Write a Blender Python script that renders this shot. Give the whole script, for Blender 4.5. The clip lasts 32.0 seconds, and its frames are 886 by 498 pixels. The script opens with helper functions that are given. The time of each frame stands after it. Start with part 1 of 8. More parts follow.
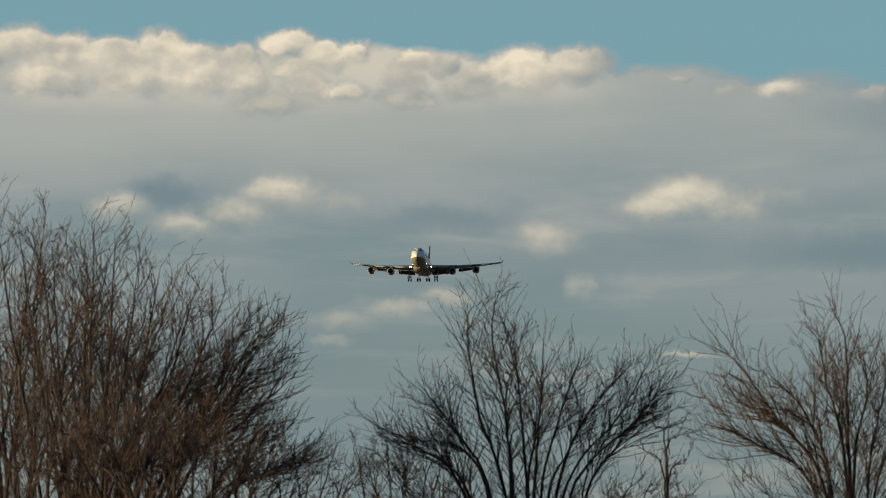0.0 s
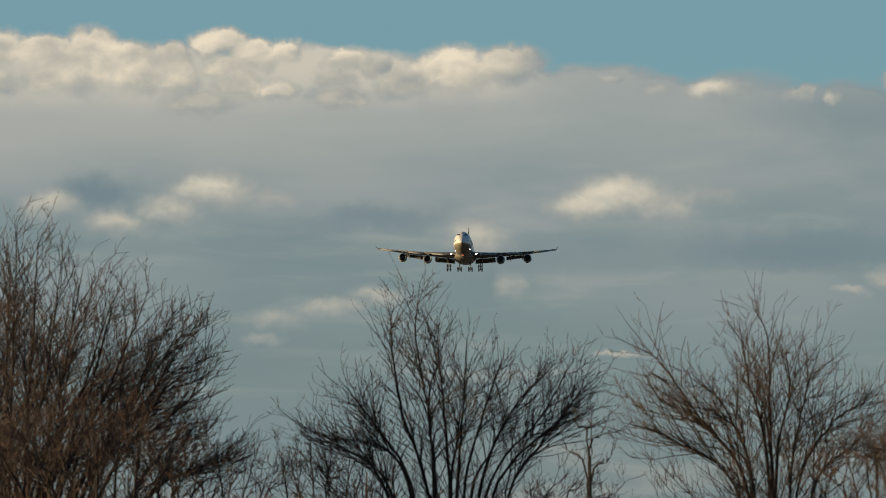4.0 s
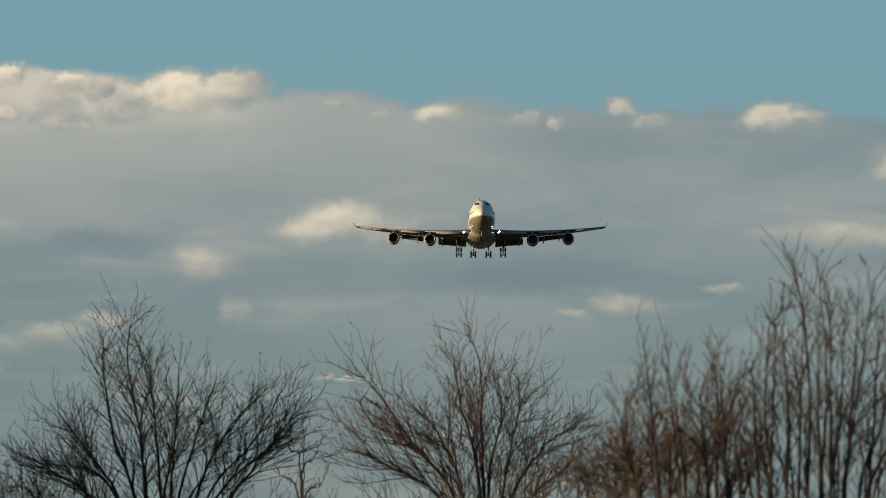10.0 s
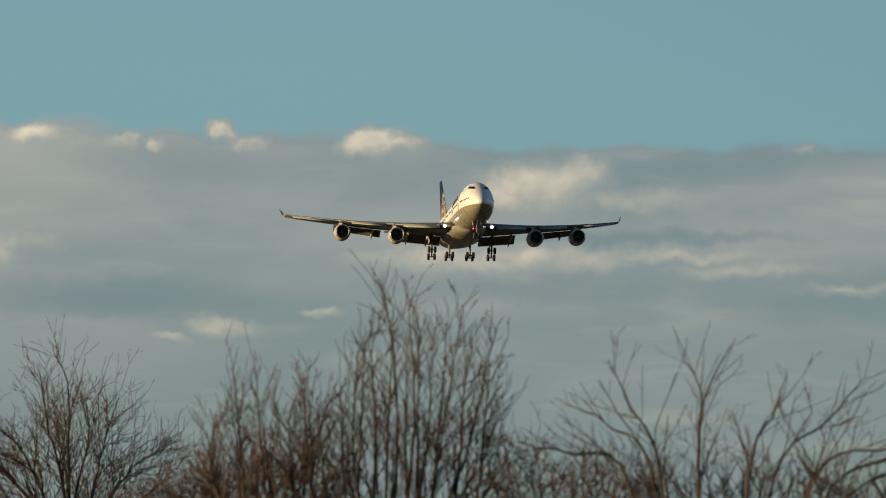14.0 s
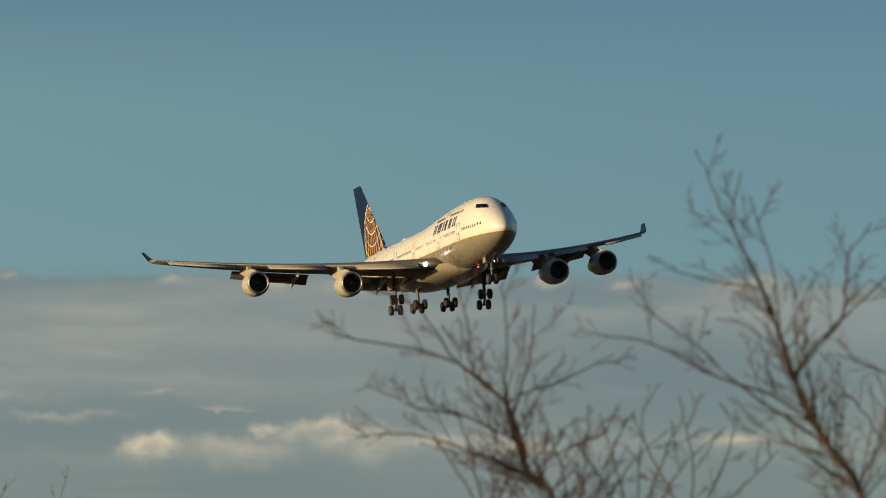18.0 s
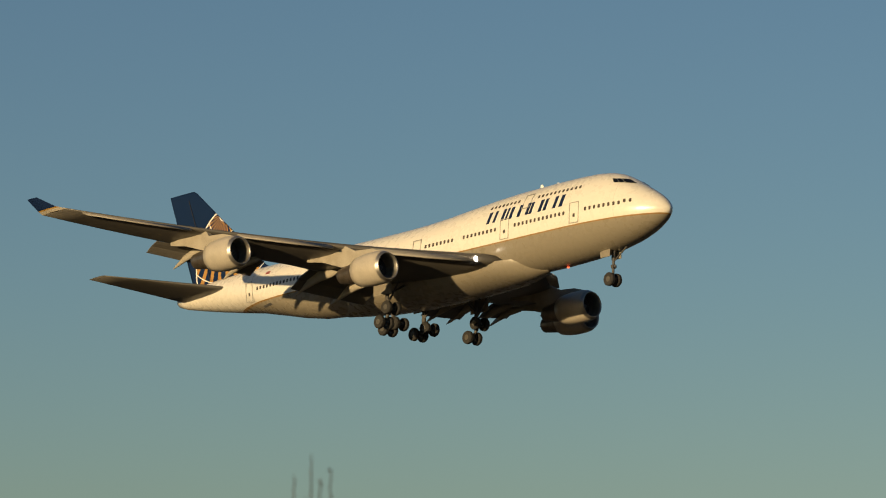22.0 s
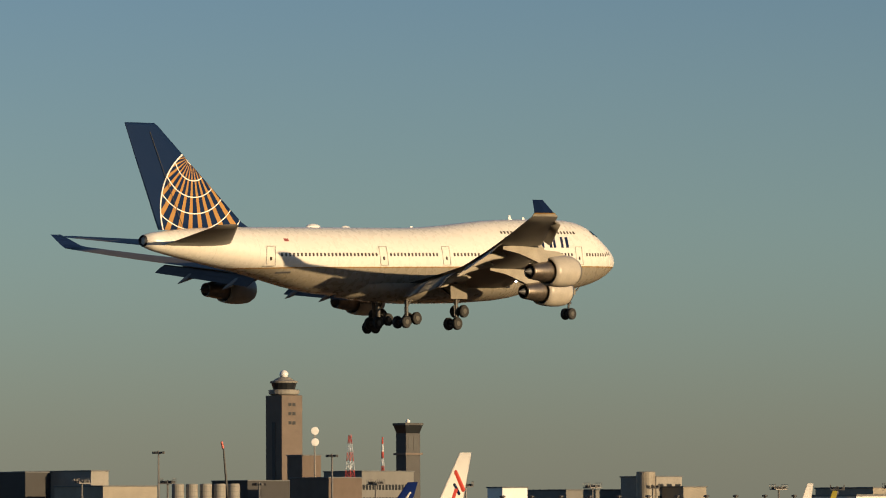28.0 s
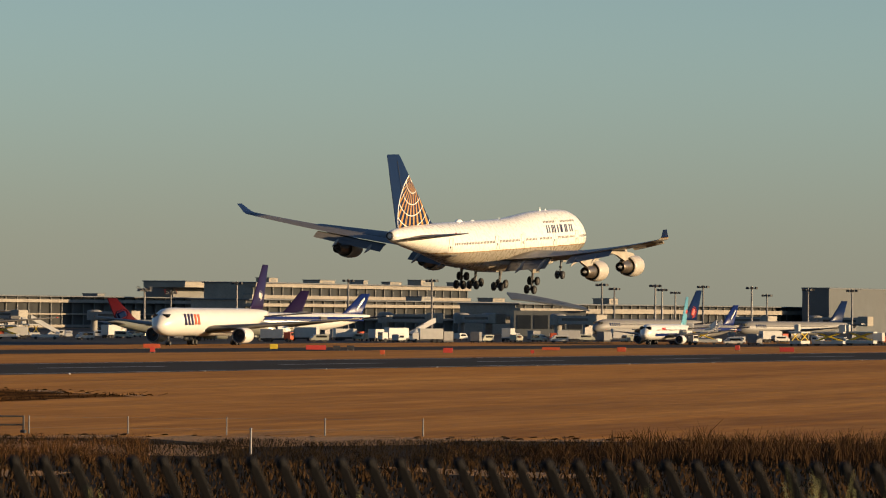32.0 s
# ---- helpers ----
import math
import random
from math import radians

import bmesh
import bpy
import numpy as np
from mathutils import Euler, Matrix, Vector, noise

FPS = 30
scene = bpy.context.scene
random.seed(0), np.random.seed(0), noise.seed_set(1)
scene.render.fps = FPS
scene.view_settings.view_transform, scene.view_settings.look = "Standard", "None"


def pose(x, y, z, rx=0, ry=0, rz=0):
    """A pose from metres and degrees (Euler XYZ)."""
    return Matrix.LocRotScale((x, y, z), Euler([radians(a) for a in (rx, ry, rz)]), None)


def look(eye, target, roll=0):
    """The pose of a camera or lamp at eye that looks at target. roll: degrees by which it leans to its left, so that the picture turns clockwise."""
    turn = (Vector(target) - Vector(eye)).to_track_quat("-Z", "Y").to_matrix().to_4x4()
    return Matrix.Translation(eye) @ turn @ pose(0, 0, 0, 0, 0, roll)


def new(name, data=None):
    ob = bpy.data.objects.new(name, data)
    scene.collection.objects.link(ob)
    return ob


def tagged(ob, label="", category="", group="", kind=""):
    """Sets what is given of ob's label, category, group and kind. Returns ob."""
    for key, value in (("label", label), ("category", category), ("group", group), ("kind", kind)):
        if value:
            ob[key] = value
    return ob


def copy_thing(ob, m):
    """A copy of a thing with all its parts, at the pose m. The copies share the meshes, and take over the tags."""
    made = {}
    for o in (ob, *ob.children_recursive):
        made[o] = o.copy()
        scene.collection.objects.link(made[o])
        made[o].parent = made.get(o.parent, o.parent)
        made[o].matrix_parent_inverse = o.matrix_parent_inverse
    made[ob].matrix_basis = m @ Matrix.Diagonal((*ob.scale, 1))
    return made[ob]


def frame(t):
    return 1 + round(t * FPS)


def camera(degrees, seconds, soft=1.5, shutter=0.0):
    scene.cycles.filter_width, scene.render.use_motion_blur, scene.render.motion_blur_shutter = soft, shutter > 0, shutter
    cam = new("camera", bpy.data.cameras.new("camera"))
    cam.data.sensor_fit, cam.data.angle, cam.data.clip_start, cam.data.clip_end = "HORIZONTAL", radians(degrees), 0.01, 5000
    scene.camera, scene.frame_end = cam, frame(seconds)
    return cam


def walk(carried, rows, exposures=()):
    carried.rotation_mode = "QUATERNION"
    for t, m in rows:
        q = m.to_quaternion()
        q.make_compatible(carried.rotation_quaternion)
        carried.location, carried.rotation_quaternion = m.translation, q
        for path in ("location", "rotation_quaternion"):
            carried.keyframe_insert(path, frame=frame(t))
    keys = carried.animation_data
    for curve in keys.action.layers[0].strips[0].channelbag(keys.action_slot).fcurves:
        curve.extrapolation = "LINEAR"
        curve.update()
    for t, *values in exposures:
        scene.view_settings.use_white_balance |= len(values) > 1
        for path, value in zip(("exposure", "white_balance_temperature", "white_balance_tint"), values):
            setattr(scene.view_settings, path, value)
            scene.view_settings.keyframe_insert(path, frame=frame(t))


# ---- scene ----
from math import atan2, cos, hypot, pi, sin, sqrt, tan

EYE = (0.0, 0.0, 8.0)
# seconds, heading (counter-clockwise from +x), climb of the lens, lean
AIM = (
    (0, 185.013, 4.052, -0.05), (0.5, 185.122, 4.326, 0.01), (1, 185.204, 4.067, 0.11), (1.5, 184.42, 4.151, 0.28), (2, 184.914, 4.184, 0.07),
    (2.5, 184.704, 4.047, -0.06), (4.5, 183.699, 3.983, -0.07), (5, 183.447, 3.87, -0.1), (5.5, 182.803, 4.114, -0.02), (6, 182.697, 3.799, 0.05),
    (6.5, 182.52, 4.14, -0.16), (7, 182.413, 3.926, -0.02), (7.5, 181.87, 3.809, -0.05), (8, 181.655, 4.074, -0.34), (8.5, 180.632, 4.488, -0.16),
    (9, 180.781, 4.334, -0.09), (9.5, 180.075, 4.313, 0.01), (10, 179.736, 4.393, 0.12), (10.5, 178.939, 4.376, -0.26), (11, 178.09, 4.371, -0.08),
    (11.5, 177.196, 4.548, 0.1), (12, 176.682, 4.412, -0.13), (12.5, 175.581, 4.531, 0.31), (13, 175.671, 4.958, 0.11), (13.5, 174.962, 4.867, -0.11),
    (15.5, 170.564, 5.252, -0.05), (16, 169.705, 5.792, 0.05), (16.5, 167.061, 5.87, 0.09), (17, 165.925, 6.021, 0.38), (17.5, 164.344, 6.339, 0.63),
    (18, 162.144, 6.548, 0.45), (18.5, 159.776, 6.525, 0.6), (19, 157.258, 7.262, 0.37), (19.5, 153.808, 7.744, 0.41), (20, 150.09, 7.82, 0.3),
    (20.5, 146.27, 8.47, -0.1), (21, 141.66, 9, -0.45), (21.5, 136.495, 8.731, -0.56), (22, 131.941, 7.177, 0.1), (22.5, 126.314, 6.363, 0.4),
    (23, 120.431, 5.534, 0.24), (23.5, 114.478, 4.998, 0.02), (24, 107.48, 4.525, -0.28), (24.5, 100.204, 4.195, -0.59), (25, 92.161, 3.954, -0.2),
    (25.5, 83.603, 3.534, -0.17), (26, 73.85, 3.51, -0.22), (26.5, 63.1, 3.52, -0.3), (27, 53.5, 3.49, -0.4), (27.5, 47.127, 3.454, -0.48),
    (28, 43.057, 3.754, 0.36), (28.5, 39.5, 2.895, -0.23), (29, 37.163, 2.813, -0.35), (29.5, 34.09, 2.203, -0.46), (30, 30.48, 1.874, -0.53),
    (30.5, 28.247, 1.314, 0.03), (31, 27.763, 1.599, -0.14), (31.5, 24.871, 1.198, -0.23), (32, 23.574, 0.903, -0.46),
)
# seconds, nose of the landing airliner (x, y, z), heading, climb, bank
FLIGHT = (
    (0, -1597.4, -150.8, 118.9, 0.67, 3.46, 0.09), (0.5, -1564.7, -143, 117.8, 0.58, 3.2, -0.77), (1, -1532.2, -135.4, 116.1, 0.55, 3, -1.63),
    (1.5, -1499.9, -127.3, 114.3, 0.49, 2.83, -2.05), (2, -1468, -119.1, 112.7, 0.54, 2.76, -2.61), (2.5, -1436.2, -110.7, 111, 0.6, 2.73, -2.74),
    (4.5, -1312.7, -77, 104.2, 1.72, 2.84, 0.23), (5, -1280.5, -68.8, 102.9, 1.51, 2.89, 0.38), (5.5, -1248.1, -60.5, 101.6, 1.28, 2.96, 0.17),
    (6, -1215.4, -52.2, 100.3, 1.02, 3.08, -0.05), (6.5, -1182.3, -44, 99.2, 0.76, 3.15, -0.46), (7, -1149, -36.4, 98.2, 0.53, 3.17, -0.74),
    (7.5, -1115.9, -27.7, 97.4, 0.27, 3.21, -0.67), (8, -1082.8, -19.4, 96, 0.05, 3.27, -0.58), (8.5, -1049.8, -10.9, 94.8, -0.13, 3.27, -0.44),
    (9, -1016.9, -2.8, 93.2, -0.23, 3.24, -0.33), (9.5, -984.1, 5.8, 91.5, -0.26, 3.11, -0.28), (10, -951.6, 13.9, 89.7, -0.19, 3, -0.27),
    (10.5, -919.3, 22.6, 87.4, -0.17, 2.99, 0.04), (11, -887.2, 30.9, 84.7, -0.09, 3.08, 0.27), (11.5, -855, 39.9, 82.1, -0.04, 3.17, 0.49),
    (12, -822.5, 47.8, 79.8, 0.12, 3.22, 0.37), (12.5, -789.4, 56.5, 78.1, 0.18, 3.18, 0.33), (13, -755.8, 64.2, 76.8, 0.29, 3.04, 0.05),
    (13.5, -722.1, 73.1, 75.7, 0.29, 2.98, -0.46), (15.5, -589, 104.6, 68.2, -1.33, 0.49, 0.37), (16, -555.7, 112.2, 67, -1.84, 0.27, 1.18),
    (16.5, -522.3, 120.4, 65.6, -2.26, 0.29, 2.31), (17, -488.7, 128.3, 64.2, -2.6, 0.22, 3.09), (17.5, -454.4, 135.6, 62.9, -2.86, 0.12, 4),
    (18, -419.5, 142.7, 61.4, -3, 0.07, 4.57), (18.5, -384, 149.2, 60, -2.69, 0.05, 4.14), (19, -347.9, 156.5, 58.9, -2.47, 0.43, 3.67),
    (19.5, -313.8, 163.4, 57.4, -2.04, 0.93, 2.28), (20, -282.3, 172.8, 57.2, -2.03, 1.53, 1.01), (20.5, -257.1, 185.8, 57.2, -2.52, 1.69, -0.89),
    (21, -238.3, 204.5, 57.6, -3.21, 2.09, -2.69), (21.5, -224.8, 232.2, 56.5, -4.2, 3.15, -3.55), (22, -211.5, 265.4, 54.3, -5.1, 4.15, -3.52),
    (22.5, -191.6, 298.2, 51, -4.8, 4.61, -3.27), (23, -163.5, 327.3, 47.1, -3.63, 4.52, -3.21), (23.5, -126.2, 348.5, 43, -1.95, 3.81, -3.45),
    (24, -79.9, 361.4, 39.6, 0.68, 2.82, -3.51), (24.5, -30.2, 374.9, 37, 2.54, 1.91, -2.23), (25, 21.9, 381.1, 35.3, 4.28, 1.24, -0.77),
    (25.5, 75.7, 376.1, 34.7, 5.64, 0.47, -0.15), (26, 133.4, 359.6, 34.7, 4.72, 0.54, -0.31), (26.5, 193.6, 329.7, 34.7, 3.15, 0.81, -0.42),
    (27, 247.1, 298.6, 35.3, 1.48, 1.18, -0.54), (27.5, 286, 278.7, 36, 0.14, 1.6, -0.6), (28, 314.4, 269.2, 33.5, 0.58, 2.45, 0.16),
    (28.5, 338.7, 257.5, 30.9, 0.76, 2.46, 1.39), (29, 362.2, 245.8, 28.8, 1.08, 2.29, 2.5), (29.5, 383.5, 234.8, 27.2, 1.48, 2.63, 3.49),
    (30, 404.1, 224, 25.4, 1.48, 2.88, 3.91), (30.5, 440.2, 222.4, 23.7, 0.81, 2.82, 2.85), (31, 476.6, 220.4, 22.2, -0.07, 2.69, 1.88),
    (31.5, 512.9, 218.8, 20.5, -0.45, 2.72, 2.51), (32, 550.6, 217.7, 19.1, -0.9, 2.73, 3.36),
)


def turned(x, y, z, yaw, pitch, roll):
    """A pose whose own +x points along the heading, with climb and bank in degrees."""
    return Matrix.Translation((x, y, z)) @ Euler((radians(roll), radians(-pitch), radians(yaw))).to_matrix().to_4x4()


# lens axes from travel axes: the camera looks down its own -z
LENS = Matrix(((0, 0, -1, 0), (-1, 0, 0, 0), (0, 1, 0, 0), (0, 0, 0, 1)))
cam = camera(12.77, 32.0, soft=1.0)
cam.data.dof.use_dof = True
cam.data.dof.focus_distance = 140.0
cam.data.dof.aperture_fstop = 7.2
walk(cam, [(t, turned(*EYE, a, b, c) @ LENS) for t, a, b, c in AIM],
     ((0.0, 0.16, 6550, 10), (5.0, 0.1, 6550, 10), (11.0, 0.14, 6600, 10), (13.0, 0.26, 6750, 10), (16.0, 0.0, 6850, 10), (18.0, 0.02, 7000, 10), (20.0, 0.18, 7550, 10), (21.0, 0.06, 7700, 10), (22.0, -0.22, 7350, 11), (24.0, -0.56, 6400, 10), (25.0, -0.66, 6450, 10),
      (28.0, -0.01, 6650, 17), (30.0, 0.21, 6650, 17), (31.0, 0.56, 6600, 20), (32.0, 0.54, 6650, 19)))

# ---- light ----
SUN_AZ, SUN_EL = -83.5, 6.6
world = bpy.data.worlds.new("sky")
scene.world = world
world.use_nodes = True
wn = world.node_tree.nodes
wl = world.node_tree.links
wn.clear()
w_out = wn.new("ShaderNodeOutputWorld")
w_bg = wn.new("ShaderNodeBackground")
w_sky = wn.new("ShaderNodeTexSky")
w_sky.sky_type = "NISHITA"
w_sky.sun_disc = False
w_sky.sun_elevation = radians(SUN_EL)
w_sky.sun_rotation = radians(90 - SUN_AZ)
w_sky.air_density = 0.95
w_sky.dust_density = 0.34
w_sky.ozone_density = 2.4
w_bg.inputs["Strength"].default_value = 0.1
w_tint = wn.new("ShaderNodeMix")
w_tint.data_type = "RGBA"
w_tint.blend_type = "MULTIPLY"
w_tint.inputs["Factor"].default_value = 1.0
w_tint.inputs["B"].default_value = (0.8, 0.91, 1.04, 1)
wl.new(w_sky.outputs[0], w_tint.inputs["A"])
wl.new(w_tint.outputs["Result"], w_bg.inputs["Color"])
wl.new(w_bg.outputs[0], w_out.inputs["Surface"])
sun_data = bpy.data.lights.new("sun", "SUN")
sun_data.energy = 5.6
sun_data.angle = radians(0.53)
sun_data.color = (1.0, 0.765, 0.435)
sun = new("sun", sun_data)
sd = Vector((cos(radians(SUN_EL)) * cos(radians(SUN_AZ)), cos(radians(SUN_EL)) * sin(radians(SUN_AZ)), sin(radians(SUN_EL))))
sun.matrix_world = look(sd * 100, (0, 0, 0))


# ---- materials ----
def links(mat, a, b):
    mat.node_tree.links.new(a, b)


def plain(name, color, rough=0.5, metal=0.0, grain=0.12, scale=2.0, bump=0.0, dark=None, coat=0.0, spec=0.5):
    """A surface with two scales of variation: broad stains and fine grain."""
    mat = bpy.data.materials.new(name)
    mat.use_nodes = True
    n = mat.node_tree.nodes
    bsdf = n["Principled BSDF"]
    bsdf.inputs["Roughness"].default_value = rough
    bsdf.inputs["Metallic"].default_value = metal
    bsdf.inputs["Coat Weight"].default_value = coat
    bsdf.inputs["Specular IOR Level"].default_value = spec
    co = n.new("ShaderNodeTexCoord")
    big = n.new("ShaderNodeTexNoise")
    big.inputs["Scale"].default_value = scale
    big.inputs["Detail"].default_value = 6.0
    fine = n.new("ShaderNodeTexNoise")
    fine.inputs["Scale"].default_value = scale * 14
    fine.inputs["Detail"].default_value = 3.0
    links(mat, co.outputs["Object"], big.inputs["Vector"])
    links(mat, co.outputs["Object"], fine.inputs["Vector"])
    add = n.new("ShaderNodeMath")
    add.operation = "ADD"
    links(mat, big.outputs["Fac"], add.inputs[0])
    links(mat, fine.outputs["Fac"], add.inputs[1])
    ramp = n.new("ShaderNodeMapRange")
    ramp.inputs["From Min"].default_value = 0.6
    ramp.inputs["From Max"].default_value = 1.4
    links(mat, add.outputs[0], ramp.inputs["Value"])
    mix = n.new("ShaderNodeMix")
    mix.data_type = "RGBA"
    lo = dark or tuple(c * (1 - grain * 2) for c in color)
    hi = color if dark else tuple(min(1, c * (1 + grain)) for c in color)
    mix.inputs["A"].default_value = (*lo, 1)
    mix.inputs["B"].default_value = (*hi, 1)
    links(mat, ramp.outputs[0], mix.inputs["Factor"])
    links(mat, mix.outputs["Result"], bsdf.inputs["Base Color"])
    if bump:
        bp = n.new("ShaderNodeBump")
        bp.inputs["Strength"].default_value = bump
        bp.inputs["Distance"].default_value = 0.05
        links(mat, fine.outputs["Fac"], bp.inputs["Height"])
        links(mat, bp.outputs[0], bsdf.inputs["Normal"])
    return mat


def glow(name, color, strength):
    mat = bpy.data.materials.new(name)
    mat.use_nodes = True
    b = mat.node_tree.nodes["Principled BSDF"]
    b.inputs["Base Color"].default_value = (*color, 1)
    b.inputs["Emission Color"].default_value = (*color, 1)
    b.inputs["Emission Strength"].default_value = strength
    return mat


# ---- mesh helpers ----
def mesh_of(name, bm, mat, smooth=False):
    me = bpy.data.meshes.new(name)
    bm.normal_update()
    bm.to_mesh(me)
    bm.free()
    if mat:
        me.materials.append(mat)
    if smooth:
        me.shade_smooth()
    return me


def part(name, bm, mat, parent=None, label="", smooth=False, m=None):
    ob = new(name, mesh_of(name, bm, mat, smooth) if isinstance(bm, bmesh.types.BMesh) else bm)
    if parent:
        ob.parent = parent
    if m is not None:
        ob.matrix_basis = m
    if label:
        tagged(ob, label)
    return ob


def thing(name, label, category, m=None, group="", kind=""):
    ob = new(name)
    ob.empty_display_size = 0.3
    if m is not None:
        ob.matrix_basis = m
    return tagged(ob, label, category, group, kind)


def add_box(bm, x0, x1, y0, y1, z0, z1, m=None):
    vs = [bm.verts.new((x, y, z)) for x in (x0, x1) for y in (y0, y1) for z in (z0, z1)]
    if m is not None:
        for v in vs:
            v.co = m @ v.co
    for f in ((0, 1, 3, 2), (4, 6, 7, 5), (0, 4, 5, 1), (2, 3, 7, 6), (0, 2, 6, 4), (1, 5, 7, 3)):
        bm.faces.new([vs[i] for i in f])
    return bm


def box(x0, x1, y0, y1, z0, z1, bevel=0.0):
    bm = add_box(bmesh.new(), x0, x1, y0, y1, z0, z1)
    if bevel:
        bmesh.ops.bevel(bm, geom=bm.edges[:], offset=bevel, segments=1, affect="EDGES", profile=0.5)
    return bm


def add_loft(bm, rings, caps=True, closed=True):
    """Skin through rings of equally many points."""
    vr = [[bm.verts.new(p) for p in r] for r in rings]
    k = len(rings[0])
    for a, b in zip(vr, vr[1:]):
        for i in range(k if closed else k - 1):
            j = (i + 1) % k
            bm.faces.new((a[i], a[j], b[j], b[i]))
    if caps:
        bm.faces.new(vr[0][::-1])
        bm.faces.new(vr[-1])
    return bm


def ring(c, u, v, ru, rv=None, k=12):
    rv = ru if rv is None else rv
    c, u, v = Vector(c), Vector(u), Vector(v)
    return [c + u * (ru * cos(2 * pi * i / k)) + v * (rv * sin(2 * pi * i / k)) for i in range(k)]


def add_tube(bm, a, b, r0, r1=None, k=8, caps=True):
    a, b = Vector(a), Vector(b)
    d = (b - a).normalized()
    u = d.orthogonal().normalized()
    w = d.cross(u)
    return add_loft(bm, [ring(a, u, w, r0, k=k), ring(b, u, w, r0 if r1 is None else r1, k=k)], caps)


def tube(a, b, r0, r1=None, k=8):
    return add_tube(bmesh.new(), a, b, r0, r1, k)


def turn_body(profile, axis="x", k=24, caps=True):
    """A body of revolution from (along, radius) pairs."""
    e = {"x": (Vector((1, 0, 0)), Vector((0, 1, 0)), Vector((0, 0, 1))), "y": (Vector((0, 1, 0)), Vector((0, 0, 1)), Vector((1, 0, 0))),
         "z": (Vector((0, 0, 1)), Vector((1, 0, 0)), Vector((0, 1, 0)))}[axis]
    return add_loft(bmesh.new(), [ring(e[0] * s, e[1], e[2], max(r, 0.002), k=k) for s, r in profile], caps)


def polar(az, r, z=0.0):
    return Vector((r * cos(radians(az)), r * sin(radians(az)), z))


# ---- paint of the landing airliner ----
def nd(mat, kind, op=None, **values):
    n = mat.node_tree.nodes.new(kind)
    if op:
        n.operation = op
    for k, v in values.items():
        n.inputs[int(k[1:])].default_value = v
    return n


def math_node(mat, op, a, b=None, c=None):
    n = mat.node_tree.nodes.new("ShaderNodeMath")
    n.operation = op
    for i, v in enumerate((a, b, c)):
        if v is None:
            continue
        if isinstance(v, (int, float)):
            n.inputs[i].default_value = v
        else:
            links(mat, v, n.inputs[i])
    return n.outputs[0]


def mix_color(mat, fac, a, b):
    n = mat.node_tree.nodes.new("ShaderNodeMix")
    n.data_type = "RGBA"
    for key, v in (("Factor", fac), ("A", a), ("B", b)):
        if isinstance(v, tuple):
            n.inputs[key].default_value = (*v, 1)
        elif isinstance(v, (int, float)):
            n.inputs[key].default_value = v
        else:
            links(mat, v, n.inputs[key])
    return n.outputs["Result"]


def object_xyz(mat):
    co = mat.node_tree.nodes.new("ShaderNodeTexCoord")
    sp = mat.node_tree.nodes.new("ShaderNodeSeparateXYZ")
    links(mat, co.outputs["Object"], sp.inputs[0])
    return co.outputs["Object"], sp.outputs


def noise_node(mat, vec, scale, detail=5.0, stretch=None):
    if stretch:
        mp = mat.node_tree.nodes.new("ShaderNodeMapping")
        mp.inputs["Scale"].default_value = stretch
        links(mat, vec, mp.inputs["Vector"])
        vec = mp.outputs[0]
    n = mat.node_tree.nodes.new("ShaderNodeTexNoise")
    n.inputs["Scale"].default_value = scale
    n.inputs["Detail"].default_value = detail
    links(mat, vec, n.inputs["Vector"])
    return n.outputs["Fac"]


def hull_paint():
    """White above, a thin gold line, pale grey below; frame joints, streaks and grime."""
    mat = bpy.data.materials.new("hull_paint")
    mat.use_nodes = True
    b = mat.node_tree.nodes["Principled BSDF"]
    vec, xyz = object_xyz(mat)
    x, y, z = xyz
    white, gold, grey = (0.77, 0.735, 0.655), (0.3, 0.18, 0.06), (0.27, 0.24, 0.185)
    low = math_node(mat, "LESS_THAN", z, -0.52)
    line = math_node(mat, "LESS_THAN", math_node(mat, "ABSOLUTE", math_node(mat, "ADD", z, 0.46)), 0.06)
    col = mix_color(mat, low, white, grey)
    col = mix_color(mat, line, col, gold)
    seam = math_node(mat, "LESS_THAN", math_node(mat, "FRACT", math_node(mat, "MULTIPLY", x, 0.2)), 0.006)
    streak = noise_node(mat, vec, 1.0, 6.0, (0.25, 0.8, 2.2))
    fine = noise_node(mat, vec, 1.6, 3.0)
    dirt = math_node(mat, "MULTIPLY", math_node(mat, "MULTIPLY", streak, fine), 0.5)
    lowdirt = math_node(mat, "MULTIPLY", dirt, math_node(mat, "ADD", math_node(mat, "MULTIPLY", low, 0.5), 0.45))
    col = mix_color(mat, lowdirt, col, (0.2, 0.17, 0.13))
    col = mix_color(mat, math_node(mat, "MULTIPLY", seam, 0.35), col, (0.25, 0.24, 0.22))
    links(mat, col, b.inputs["Base Color"])
    b.inputs["Coat Weight"].default_value = 0.3
    b.inputs["Coat Roughness"].default_value = 0.16
    links(mat, math_node(mat, "ADD", math_node(mat, "MULTIPLY", fine, 0.16), 0.2), b.inputs["Roughness"])
    return mat


